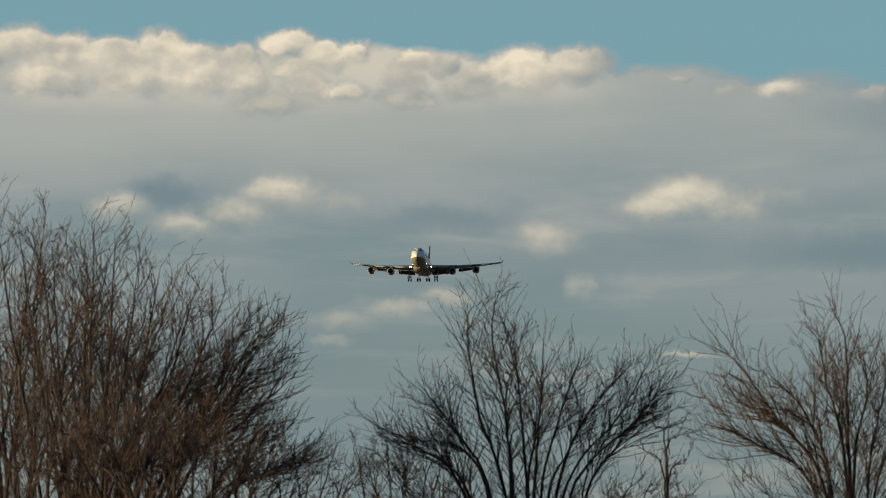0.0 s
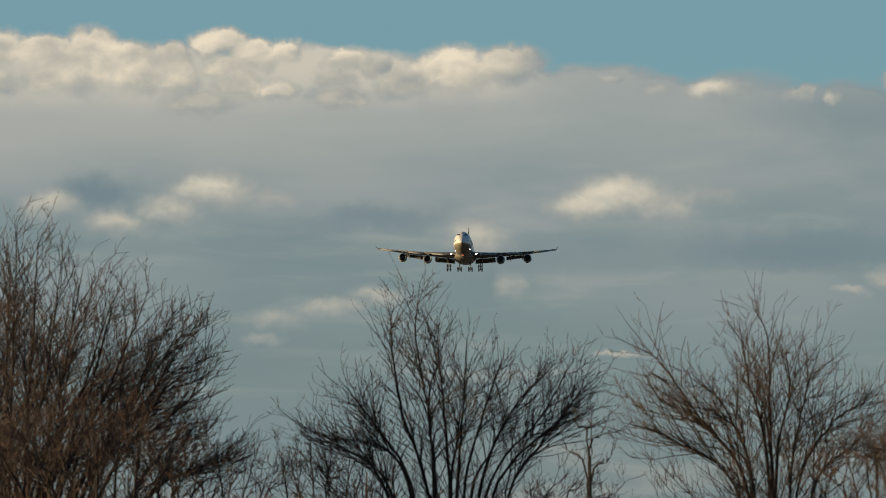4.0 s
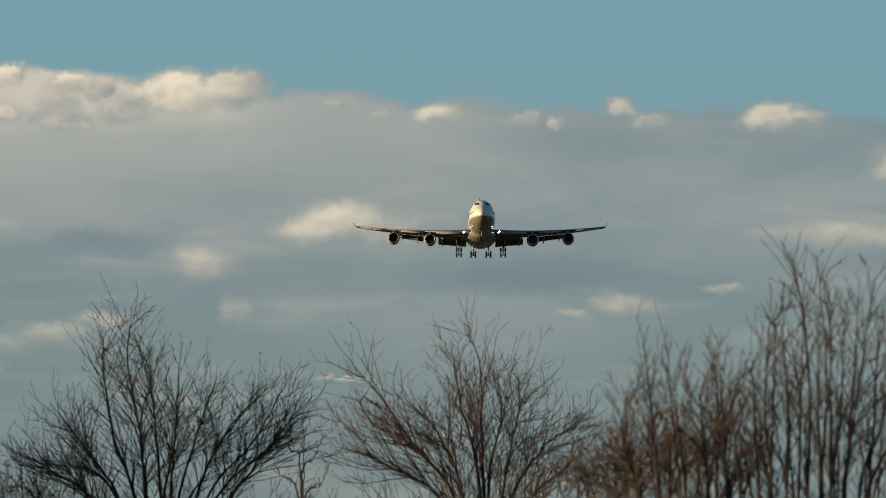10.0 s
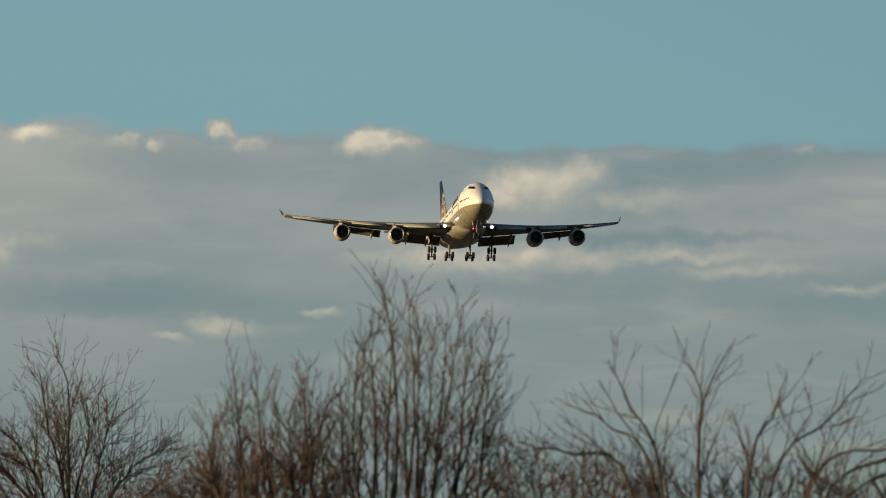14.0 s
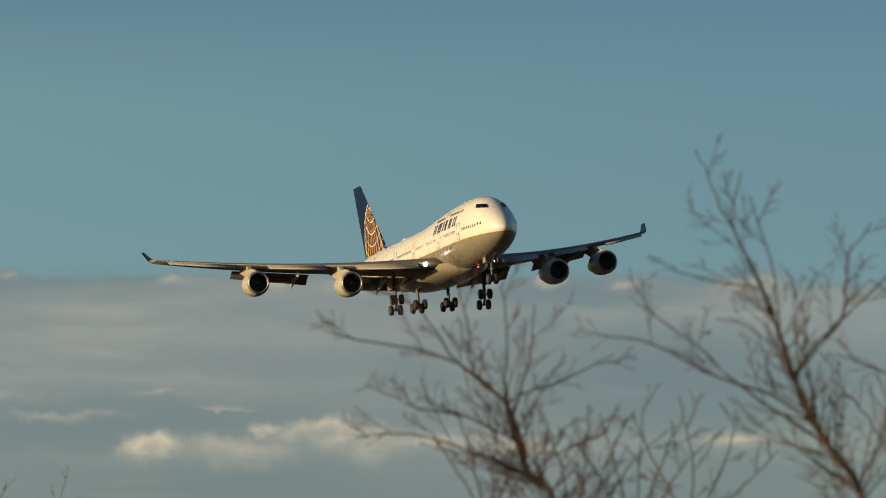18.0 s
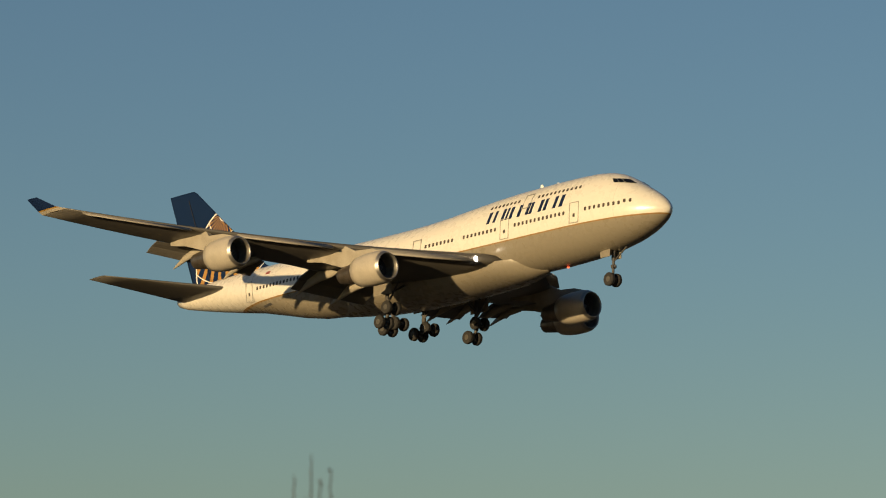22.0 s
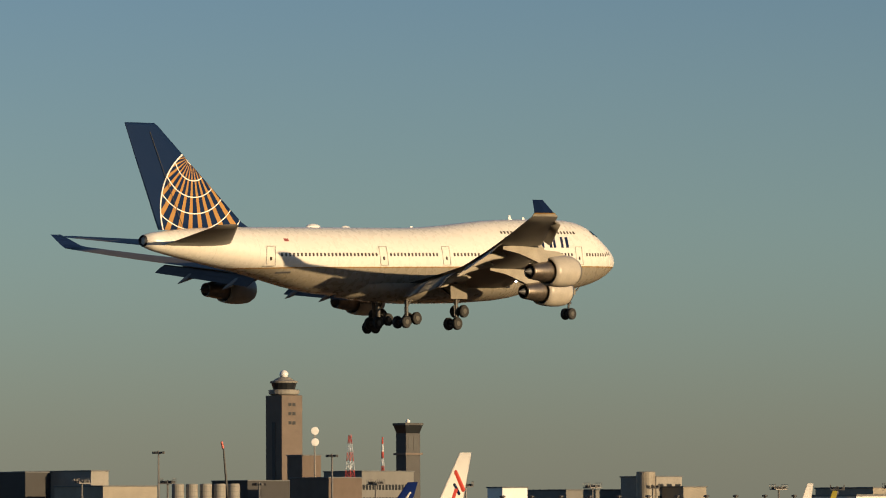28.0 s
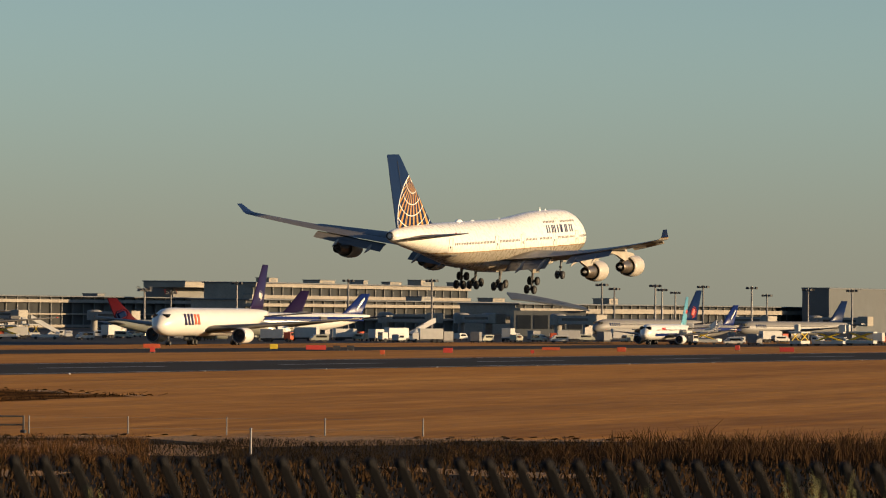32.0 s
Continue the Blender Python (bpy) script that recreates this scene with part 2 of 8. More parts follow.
def fin_paint():
    """Dark blue with a gold and blue globe: spokes from its top, pale rings round it."""
    mat = bpy.data.materials.new("fin_paint")
    mat.use_nodes = True
    b = mat.node_tree.nodes["Principled BSDF"]
    vec, xyz = object_xyz(mat)
    x, y, z = xyz
    dx, dz = math_node(mat, "ADD", x, 59.1), math_node(mat, "SUBTRACT", z, 5.0)
    rr = math_node(mat, "SQRT", math_node(mat, "ADD", math_node(mat, "MULTIPLY", dx, dx), math_node(mat, "MULTIPLY", dz, dz)))
    inside = math_node(mat, "LESS_THAN", rr, 6.1)
    rim = math_node(mat, "LESS_THAN", math_node(mat, "ABSOLUTE", math_node(mat, "SUBTRACT", rr, 6.05)), 0.08)
    px, pz = math_node(mat, "ADD", x, 60.9), math_node(mat, "SUBTRACT", z, 10.1)
    ang = math_node(mat, "ARCTAN2", pz, px)
    rad = math_node(mat, "SQRT", math_node(mat, "ADD", math_node(mat, "MULTIPLY", px, px), math_node(mat, "MULTIPLY", pz, pz)))
    spoke = math_node(mat, "LESS_THAN", math_node(mat, "FRACT", math_node(mat, "MULTIPLY", ang, 5.3)), 0.42)
    arc = math_node(mat, "LESS_THAN", math_node(mat, "ABSOLUTE", math_node(mat, "SUBTRACT", math_node(mat, "FRACT", math_node(mat, "MULTIPLY", rad, 0.65)), 0.5)), 0.035)
    blue, gold, pale = (0.006, 0.02, 0.062), (0.4, 0.215, 0.07), (0.75, 0.72, 0.66)
    globe = mix_color(mat, spoke, blue, gold)
    globe = mix_color(mat, arc, globe, pale)
    col = mix_color(mat, inside, blue, globe)
    col = mix_color(mat, rim, col, pale)
    n1 = noise_node(mat, vec, 0.6, 5.0)
    col = mix_color(mat, math_node(mat, "MULTIPLY", n1, 0.06), col, (0.06, 0.06, 0.08))
    links(mat, col, b.inputs["Base Color"])
    b.inputs["Roughness"].default_value = 0.5
    b.inputs["Specular IOR Level"].default_value = 0.04
    return mat


WHITE = plain("white_paint", (0.78, 0.77, 0.74), 0.3, grain=0.06, scale=0.5, coat=0.3)
COWL = plain("cowl_beige_grey_paint", (0.47, 0.425, 0.35), 0.38, grain=0.12, scale=0.8, coat=0.15)
PYLON = plain("pylon_matt_paint", (0.36, 0.325, 0.265), 0.75, grain=0.14, scale=1.0, spec=0.08)
# Wing, belly and strut greys are darkened to carry the underside shade.
WING_GREY = plain("wing_shade_grey", (0.1, 0.093, 0.082), 0.45, grain=0.16, scale=0.7)
BELLY = plain("belly_shade_grey", (0.24, 0.215, 0.175), 0.75, grain=0.14, scale=1.0, spec=0.08)
DARK_GREY = plain("dark_grey_paint", (0.1, 0.1, 0.1), 0.5, grain=0.2, scale=1.0)
BARE = plain("bare_metal", (0.4, 0.38, 0.35), 0.42, 0.85, grain=0.15, scale=2.0)
HOT = plain("heat_stained_metal", (0.3, 0.25, 0.2), 0.38, 0.85, grain=0.3, scale=1.5)
RUBBER = plain("tyre_rubber", (0.025, 0.024, 0.023), 0.8, grain=0.25, scale=4.0)
HUB = plain("wheel_hub_metal", (0.1, 0.095, 0.085), 0.55, 0.2, grain=0.2, scale=5.0)
STRUT = plain("gear_strut_shade_grey", (0.085, 0.08, 0.075), 0.5, 0.1, grain=0.25, scale=5.0)
NAVY = plain("navy_paint", (0.007, 0.018, 0.058), 0.28, grain=0.1, scale=0.7, spec=0.12)
GOLD = plain("gold_paint", (0.4, 0.24, 0.07), 0.35, grain=0.1, scale=2.0)
GLASS_DARK = plain("dark_window_glass", (0.015, 0.017, 0.02), 0.08, grain=0.1, scale=3.0, coat=0.5)
CABIN_GLASS = plain("shaded_cabin_window", (0.1, 0.085, 0.068), 0.2, grain=0.3, scale=1.3)
# Near-black colour stands in for shade inside inlets, ducts and the exhaust.
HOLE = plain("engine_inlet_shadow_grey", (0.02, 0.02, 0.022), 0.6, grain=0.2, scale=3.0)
RED_LAMP = glow("red_beacon_glass", (1.0, 0.12, 0.05), 3.0)
LAMP = glow("landing_lamp_glass", (1.0, 0.95, 0.86), 24.0)
FIN = fin_paint()
HULL = hull_paint()

# station aft of the nose, top, bottom, half width
NOSE_LINES = ((0.58, 0.03, -0.03, 0.03), (0.685, 0.36, -0.3, 0.36), (1.017, 0.82, -0.62, 0.76), (1.455, 1.24, -0.95, 1.12), (1.979, 1.64, -1.22, 1.46), (2.678, 2.08, -1.52, 1.84),
              (3.553, 2.62, -1.85, 2.22), (4.427, 3.18, -2.1, 2.5), (5.2, 3.62, -2.28, 2.68), (6.0, 3.98, -2.43, 2.82), (7.0, 4.26, -2.6, 2.96), (8.5, 4.46, -2.8, 3.1),
              (10.5, 4.53, -2.96, 3.2), (14.0, 4.53, -3.08, 3.25), (18.0, 4.46, -3.1, 3.25))
TAIL_LINES = ((21.0, 4.32, -3.1, 3.25), (24.0, 4.08, -3.1, 3.25), (27.0, 3.82, -3.1, 3.25),
              (30.0, 3.64, -3.1, 3.25), (33.0, 3.57, -3.1, 3.25), (38.0, 3.56, -3.1, 3.25), (43.0, 3.56, -3.02, 3.25), (46.0, 3.56, -2.75, 3.24), (49.0, 3.55, -2.2, 3.18),
              (52.0, 3.54, -1.5, 3.03), (55.0, 3.52, -0.82, 2.75), (58.0, 3.48, -0.33, 2.36), (61.0, 3.4, 0.2, 1.92), (64.0, 3.2, 0.78, 1.4), (66.3, 2.96, 1.26, 0.94),
              (67.4, 2.74, 1.6, 0.58))
HULL_LINES = NOSE_LINES + TAIL_LINES


def hull_at(s):
    for a, b in zip(HULL_LINES, HULL_LINES[1:]):
        if a[0] <= s <= b[0]:
            f = (s - a[0]) / (b[0] - a[0])
            return [u + (v - u) * f for u, v in zip(a[1:], b[1:])]
    return list(HULL_LINES[0 if s < HULL_LINES[0][0] else -1][1:])


def hull_waist(s, top, bot):
    mid = (top + bot) / 2
    want = 0.2
    if s < 8:
        return mid + (want - mid) * min(1, s / 8)
    if s > 46:
        return want + (mid - want) * min(1, (s - 46) / 14)
    return want


def hull_point(s, z, side):
    """The skin at a station and height, and its outward direction across."""
    top, bot, half = hull_at(s)
    zm = hull_waist(s, top, bot)
    h = (top - zm) if z >= zm else (zm - bot)
    f = max(-1.0, min(1.0, (z - zm) / h))
    y = half * sqrt(max(0.0, 1 - f * f))
    ny, nz = y / (half * half), (z - zm) / (h * h)
    k = hypot(ny, nz) or 1
    return Vector((-s, side * y, z)), Vector((0, side * ny / k, nz / k))


def hull_ring(s, k=48):
    top, bot, half = hull_at(s)
    zm = hull_waist(s, top, bot)
    out = []
    for i in range(k):
        a = 2 * pi * i / k
        c, q = cos(a), sin(a)
        out.append(Vector((-s, half * c, zm + q * ((top - zm) if q > 0 else (zm - bot)))))
    return out


def foil(le, chord, thick, z, y, k=10, incline=0.0):
    """A wing section, closed, running along -x from the leading edge at station le."""
    up, lo = [], []
    for i in range(k + 1):
        u = (1 - cos(pi * i / k)) / 2
        h = thick * (1.48 * sqrt(u) - 0.63 * u - 1.76 * u * u + 1.42 * u ** 3 - 0.51 * u ** 4)
        up.append(Vector((-(le + u * chord), y, z + h * 1.15 - incline * u * chord)))
        lo.append(Vector((-(le + u * chord), y, z - h * 0.85 - incline * u * chord)))
    return up + lo[-2:0:-1]


def wing_line(y):
    """Leading edge station, trailing edge station, height and thickness at a distance from the centre line."""
    y = abs(y)
    le = 19.4 + (y - 3.0) * 0.912
    te = 34.4 + (y - 3.0) * 0.3 if y < 12.0 else 37.1 + (y - 12.0) * 0.606
    z = -1.9 + (y - 3.0) * 0.105 + 0.00235 * (y - 3.0) ** 2
    ch = te - le
    return le, te, z, ch * (0.125 - 0.0014 * y)


def wheel(parent, c, r=0.62, w=0.44):
    tyre = part("tyre", turn_body(((-w / 2, r * 0.54), (-w / 2, r * 0.9), (-w * 0.3, r), (w * 0.3, r), (w / 2, r * 0.9), (w / 2, r * 0.54)), "y", 20), RUBBER, parent, smooth=False, m=Matrix.Translation(c))
    part("rim", turn_body(((-w * 0.52, r * 0.2), (-w * 0.5, r * 0.42), (-w * 0.36, r * 0.55), (w * 0.36, r * 0.55), (w * 0.5, r * 0.42), (w * 0.52, r * 0.2)), "y", 16), HUB, tyre, "pale metal rim")


def engine(parent, s, y, z, drop_to):
    """A nacelle with bare lip, fan, core sleeve and cone, hung on its pylon."""
    m = Matrix.Translation((-s, y, z))
    nac = part("engine_cowl", turn_body(((-0.12, 1.24), (-0.5, 1.42), (-1.2, 1.5), (-2.2, 1.5), (-3.1, 1.42), (-3.75, 1.3), (-3.75, 1.2), (-3.0, 1.22)), "x", 32, False), COWL, parent, "pale beige engine cowl", True, m)
    part("inlet_lip", turn_body(((-1.6, 1.06), (-0.6, 1.06), (-0.15, 1.1), (0.0, 1.17), (-0.04, 1.22), (-0.14, 1.262), (-0.32, 1.35)), "x", 32, False), BARE, nac, "bare metal inlet lip", True)
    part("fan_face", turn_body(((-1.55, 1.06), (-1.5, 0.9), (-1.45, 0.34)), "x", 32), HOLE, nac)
    part("spinner", turn_body(((-1.46, 0.34), (-1.1, 0.24), (-0.85, 0.08), (-0.8, 0.0)), "x", 16), DARK_GREY, nac, smooth=True)
    part("core_sleeve", turn_body(((-2.9, 0.98), (-3.8, 0.98), (-4.8, 0.9), (-6.0, 0.72), (-6.2, 0.68), (-6.2, 0.6), (-5.6, 0.62)), "x", 28, False), HOT, nac, "dull metal core sleeve", True)
    part("fan_duct", turn_body(((-3.05, 1.22), (-3.1, 1.1), (-3.06, 0.96)), "x", 28), HOLE, nac, "dark disc for the shade in the fan duct")
    part("exhaust_cone", turn_body(((-5.6, 0.6), (-6.1, 0.38), (-6.9, 0.05), (-6.95, 0.0)), "x", 16), DARK_GREY, nac, smooth=True)
    le, te, wz, th = wing_line(y)
    bm = bmesh.new()
    q = []
    for k, (ss, zt, zb, hw) in enumerate(((1.0, 1.5, 1.3, 0.06), (2.2, 1.85, 1.2, 0.2), (4.2, 2.0, 0.9, 0.24), (le - s + 0.6, wz - z + 0.25, 0.75, 0.24), (le - s + 3.4, wz - z - 0.1, wz - z - 0.9, 0.16), (le - s + 5.6, wz - z - 0.2, wz - z - 0.5, 0.04))):
        q.append([Vector((-ss, hw, zt)), Vector((-ss, -hw, zt)), Vector((-ss, -hw, zb)), Vector((-ss, hw, zb))])
    part("pylon", add_loft(bm, q), PYLON, nac)


def landing_airliner():
    top = thing("airliner", "white four-engined airliner with blue tail, wheels down, landing", "airplane")
    rings = [hull_ring(s) for s in sorted({a[0] for a in HULL_LINES} | {i * 1.5 + 0.01 for i in range(1, 44)})]
    body = part("fuselage", add_loft(bmesh.new(), rings), HULL, top, "white upper and grey lower fuselage", True)
    part("tail_cone", turn_body(((-66.9, 0.5), (-67.42, 0.56), (-67.6, 0.46), (-67.5, 0.38), (-67.2, 0.34)), "x", 16), HOLE, body, "painted dark of the exhaust opening in the tail", m=Matrix.Translation((0, 0, 2.17)))
    # belly fairing between the wings
    fair = []
    for s, h, w in ((15.5, 0.05, 0.6), (17.5, 0.35, 2.2), (20, 0.6, 3.2), (25, 0.8, 3.7), (33, 0.8, 3.7), (37, 0.6, 3.3), (40, 0.3, 2.4), (42.5, 0.03, 0.8)):
        fair.append([Vector((-s, w * cos(a), -2.0 + (-1.15 - h) * sin(a))) for a in [pi * i / 14 for i in range(15)]])
    part("belly_fairing", add_loft(bmesh.new(), fair, False, False), HULL, body, smooth=True)
    # windows
    pane = mesh_of("window", box(-0.12, 0.12, -0.03, 0.025, -0.17, 0.17, 0.05), CABIN_GLASS)
    door_sill = plain("door_edge_grey", (0.34, 0.32, 0.28), 0.4, grain=0.1, scale=3.0)

    def on_skin(name, me, s, z, side, parent, out=0.0):
        p, n = hull_point(s, z, side)
        fwd = hull_point(s - 0.4, z, side)[0] - hull_point(s + 0.4, z, side)[0]
        fwd.normalize()
        across = n - fwd * n.dot(fwd)
        across.normalize()
        rot = Matrix((fwd, across, fwd.cross(across))).transposed()
        return part(name, me, None, parent, m=Matrix.Translation(p + across * out) @ rot.to_4x4())

    doors_lower, doors_upper = (9.3, 18.0, 29.6, 38.6, 53.7), (15.6,)
    for side in (-1, 1):
        s = 3.4
        while s < 53.0:
            if all(abs(s - d) > 0.85 for d in doors_lower) and not (23.8 < s < 24.4):
                on_skin("window", pane, s, 0.78 + (0.12 if s < 4 else 0), side, body)
            s += 0.51
        s = 9.2
        while s < 20.6:
            if all(abs(s - d) > 0.8 for d in doors_upper):
                on_skin("window", pane, s, 3.05, side, body)
            s += 0.51

        def frame_mesh(w, h):
            bm = bmesh.new()
            for q in ((-w, -w + 0.05, -h, h), (w - 0.05, w, -h, h), (-w + 0.05, w - 0.05, h - 0.05, h), (-w + 0.05, w - 0.05, -h, -h + 0.05)):
                add_box(bm, q[0], q[1], -0.02, 0.012, q[2], q[3])
            return mesh_of("door", bm, door_sill)
        dm = frame_mesh(0.55, 0.95)
        for s in doors_lower:
            d = on_skin("door", dm, s, 0.66, side, body)
            part("door_window", pane, None, d, m=Matrix.Translation((0, -0.004, 0.25)))
        for s in doors_upper:
            on_skin("door", frame_mesh(0.5, 0.8), s, 2.85, side, body)
        # name along the upper deck, as plain slanted bars
        for s0, wide in ((20.2, 0.34), (19.4, 0.3), (18.35, 0.34), (17.85, 0.22), (17.3, 0.34), (16.25, 0.36), (15.2, 0.36), (14.75, 0.3), (13.55, 0.36), (12.95, 0.34), (11.75, 0.34), (10.95, 0.4)):
            slant = [[Vector((u + side * 0.17 * v, y, v)) for u, v in ((-wide / 2, -0.58), (wide / 2, -0.58), (wide / 2, 0.58), (-wide / 2, 0.58))] for y in (-0.02, 0.02)]
            on_skin("name_bar", mesh_of("name_bar", add_loft(bmesh.new(), slant), NAVY), s0, 2.04, side, body)
        # registration as a small bar, and a small flag
        on_skin("registration_bar", mesh_of("registration_bar", box(-0.8, 0.8, -0.02, 0.02, -0.13, 0.13), DARK_GREY), 51.6, -0.88, side, body)
        on_skin("flag_patch", mesh_of("flag_patch", box(-0.3, 0.3, -0.02, 0.02, -0.16, 0.16), plain("flag_red", (0.3, 0.07, 0.06), 0.4)), 51.3, 2.2, side, body)
        # cockpit panes, three a side, wrapped round the brow
        for u0, u1 in ((0.015, 0.35), (0.38, 0.66), (0.69, 1.0)):
            rows = [[], []]
            for k in range(5):
                u = u0 + (u1 - u0) * k / 4
                w = u ** 0.8
                for row, (sa, za, sb, zb) in zip(rows, ((3.72, 2.6, 5.55, 2.84), (4.55, 3.12, 5.95, 3.3))):
                    sx, zz = sa + (sb - sa) * w, za + (zb - za) * w
                    top_z = hull_at(sx)[0]
                    p, nn = hull_point(sx, min(zz, top_z - 0.004 - 0.02 * u), side)
                    row.append(p + nn * 0.03 + Vector((0.03, 0, 0.02)))
            bm = bmesh.new()
            add_loft(bm, rows, False, False)
            bmesh.ops.solidify(bm, geom=bm.faces[:], thickness=0.04)
            part("cockpit_pane", bm, GLASS_DARK, body, "dark cockpit pane")
    # antennas and domes on the spine
    for s, h in ((16.3, 0.42), (14.2, 0.2), (31.0, 0.14)):
        t = hull_at(s)[0]
        b2 = add_loft(bmesh.new(), [[Vector((-s + 0.28, 0.04, t - 0.1)), Vector((-s + 0.28, -0.04, t - 0.1)), Vector((-s - 0.3, -0.04, t - 0.1)), Vector((-s - 0.3, 0.04, t - 0.1))],
                                    [Vector((-s - 0.02, 0.02, t + h)), Vector((-s - 0.02, -0.02, t + h)), Vector((-s - 0.26, -0.02, t + h)), Vector((-s - 0.26, 0.02, t + h))]])
        part("antenna", b2, WHITE, body)
    for s, l in ((45.0, 1.0), (40.5, 0.6)):
        t = hull_at(s)[0]
        dome = [[Vector((-s - l * cos(pi * i / 8), l * 0.42 * sin(pi * i / 8) * cos(a) + 0.0, t - 0.08 + 0.42 * l * sin(pi * i / 8) * sin(a))) for a in [pi * j / 8 for j in range(9)]] for i in range(9)]
        part("radio_dome", add_loft(bmesh.new(), dome, False, False), WHITE, body, smooth=True)
    # wings
    for side in (-1, 1):
        secs = []
        for y in (2.0, 4.0, 7.0, 10.0, 12.0, 15.0, 18.0, 21.0, 24.0, 27.0, 29.5, 31.3):
            le, te, z, th = wing_line(y)
            secs.append(foil(le, te - le, th, z, side * y))
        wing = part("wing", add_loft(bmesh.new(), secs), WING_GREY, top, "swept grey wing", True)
        # bare metal slats drooped along the leading edge
        for ya, yb in ((5.2, 11.2), (14.2, 20.0), (23.4, 30.2)):
            qs = []
            for y in (ya, (ya + yb) / 2, yb):
                le, te, z, th = wing_line(y)
                c = (te - le) * 0.13 + 0.35
                qs.append([p + Vector((c * 0.72, 0, -0.3 - c * 0.16)) for p in foil(le, c * 1.25, 0.17 * c + 0.06, z, side * y, 6, -0.42)])
            part("slat", add_loft(bmesh.new(), qs), plain("slat_pale", (0.27, 0.25, 0.215), 0.5) if side < 0 and ya < 6 else bpy.data.materials["slat_pale"], wing, smooth=True)
        # flaps let down behind the wing, two slots each
        for ya, yb in ((3.6, 10.6), (14.3, 22.6)):
            for k, (off, dn, ch, tilt) in enumerate(((-0.2, 0.12, 1.7, 0.38), (1.2, 0.72, 1.25, 0.62))):
                qs = []
                for y in (ya, yb):
                    le, te, z, th = wing_line(y)
                    f = 1.0 if y < 12 else 0.78
                    if y > 20:
                        f = 0.6
                    qs.append(foil(te + (off - 0.5) * f, ch * f, 0.16 * f, z - (dn + 0.1) * f, side * y, 5, tilt))
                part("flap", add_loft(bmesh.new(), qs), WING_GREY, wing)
        for y, l in ((6.0, 1.0), (9.6, 1.0), (15.8, 0.85), (19.8, 0.8)):
            le, te, z, th = wing_line(y)
            fr = []
            for u, r in ((-3.2, 0.03), (-2.4, 0.3), (-0.6, 0.44), (1.0, 0.36), (2.6, 0.14), (3.1, 0.02)):
                fr.append(ring((-(te + u * l), side * y, z - 0.5 - max(0, u) * 0.42 * l - 0.1), (0, 1, 0), (0, 0, 1), r * 0.75 * l, r * 1.15 * l, 10))
            part("flap_fairing", add_loft(bmesh.new(), fr), PYLON, wing, "pale flap track fairing", True)
        # winglet
        le, te, z, th = wing_line(31.3)
        wl = []
        for y, zz, a, b, t2 in ((31.3, z, le, te, 0.16), (31.75, z + 0.35, le + 1.1, te + 0.15, 0.12), (32.3, 4.4, 48.4, 49.8, 0.06)):
            wl.append([Vector((-(a), side * y, zz)), Vector((-(a * 0.5 + b * 0.5), side * (y + t2), zz)), Vector((-b, side * y, zz)), Vector((-(a * 0.5 + b * 0.5), side * (y - t2), zz))])
        part("winglet", add_loft(bmesh.new(), wl), NAVY, wing, "navy winglet with a gold foot", False)
        part("winglet_stripe", add_loft(bmesh.new(), [[p * 1.0 + Vector((0.02, side * 0.02, 0.0)) for p in wl[0]], [a.lerp(b, 0.6) + Vector((0.03, side * 0.03, 0)) for a, b in zip(wl[0], wl[1])]]), COWL, wing)
        part("gold_line", add_loft(bmesh.new(), [[a.lerp(b, f) * 1.0 + Vector((0.035, side * 0.035, 0)) for a, b in zip(wl[0], wl[1])] for f in (0.6, 0.85)]), GOLD, wing)
        engine(top, 22.9, side * 12.7, -3.25, 0)
        engine(top, 32.3, side * 21.8, -1.65, 0)
        part("landing_lamp", turn_body(((0.0, 0.26), (0.03, 0.2), (0.05, 0.02)), "x", 10), LAMP, wing, "lit landing lamp", m=Matrix.Translation((-20.55, side * 4.3, -1.8)))
        # tailplane
        st = [foil(57.2 + (y - 1.0) * 0.87, 8.6 - (y - 1.0) * 0.62, 0.75 - y * 0.055, 1.75 + (y - 1.0) * 0.135, side * y, 8) for y in (0.6, 3.0, 6.0, 9.0, 10.9)]
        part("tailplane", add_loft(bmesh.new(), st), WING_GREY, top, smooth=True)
    # fin
    fn = []
    for z, a, b, t2 in ((3.2, 53.2, 65.5, 0.5), (4.0, 54.7, 65.85, 0.48), (6.5, 57.65, 66.8, 0.4), (9.5, 61.2, 68.0, 0.3), (12.8, 65.1, 69.25, 0.2), (13.1, 65.6, 69.35, 0.14)):
        sec = foil(a, b - a, t2, 0, 0, 9)
        fn.append([Vector((p.x, p.z * 0.9, z)) for p in sec])
    fin = part("fin", add_loft(bmesh.new(), fn), FIN, top, "navy fin with a gold globe", True)
    # rudder joint: a thin dark slot
    bm = bmesh.new()
    for sgn in (-1, 1):
        add_box(bm, -0.03, 0.03, -0.012, 0.012, 0, 9.4, Matrix.Translation((-62.7, sgn * 0.33, 3.6)) @ Euler((sgn * 0.02, radians(-22.5), 0)).to_matrix().to_4x4())
    part("rudder_slot", bm, HOLE, fin)
    # nose gear
    ng = part("nose_gear", tube((-7.5, 0, -2.6), (-7.7, 0, -5.2), 0.13, 0.11, 10), STRUT, top)
    for y in (-0.42, 0.42):
        wheel(ng, Vector((-7.7, y, -5.2)), 0.6, 0.4)
    part("axle", tube((-7.7, -0.5, -5.2), (-7.7, 0.5, -5.2), 0.08), STRUT, ng)
    part("drag_brace", tube((-7.55, 0, -3.6), (-5.9, 0, -2.5), 0.07), STRUT, ng)
    part("steering_box", box(-7.75, -7.45, -0.2, 0.2, -4.2, -3.9, 0.03), STRUT, ng)
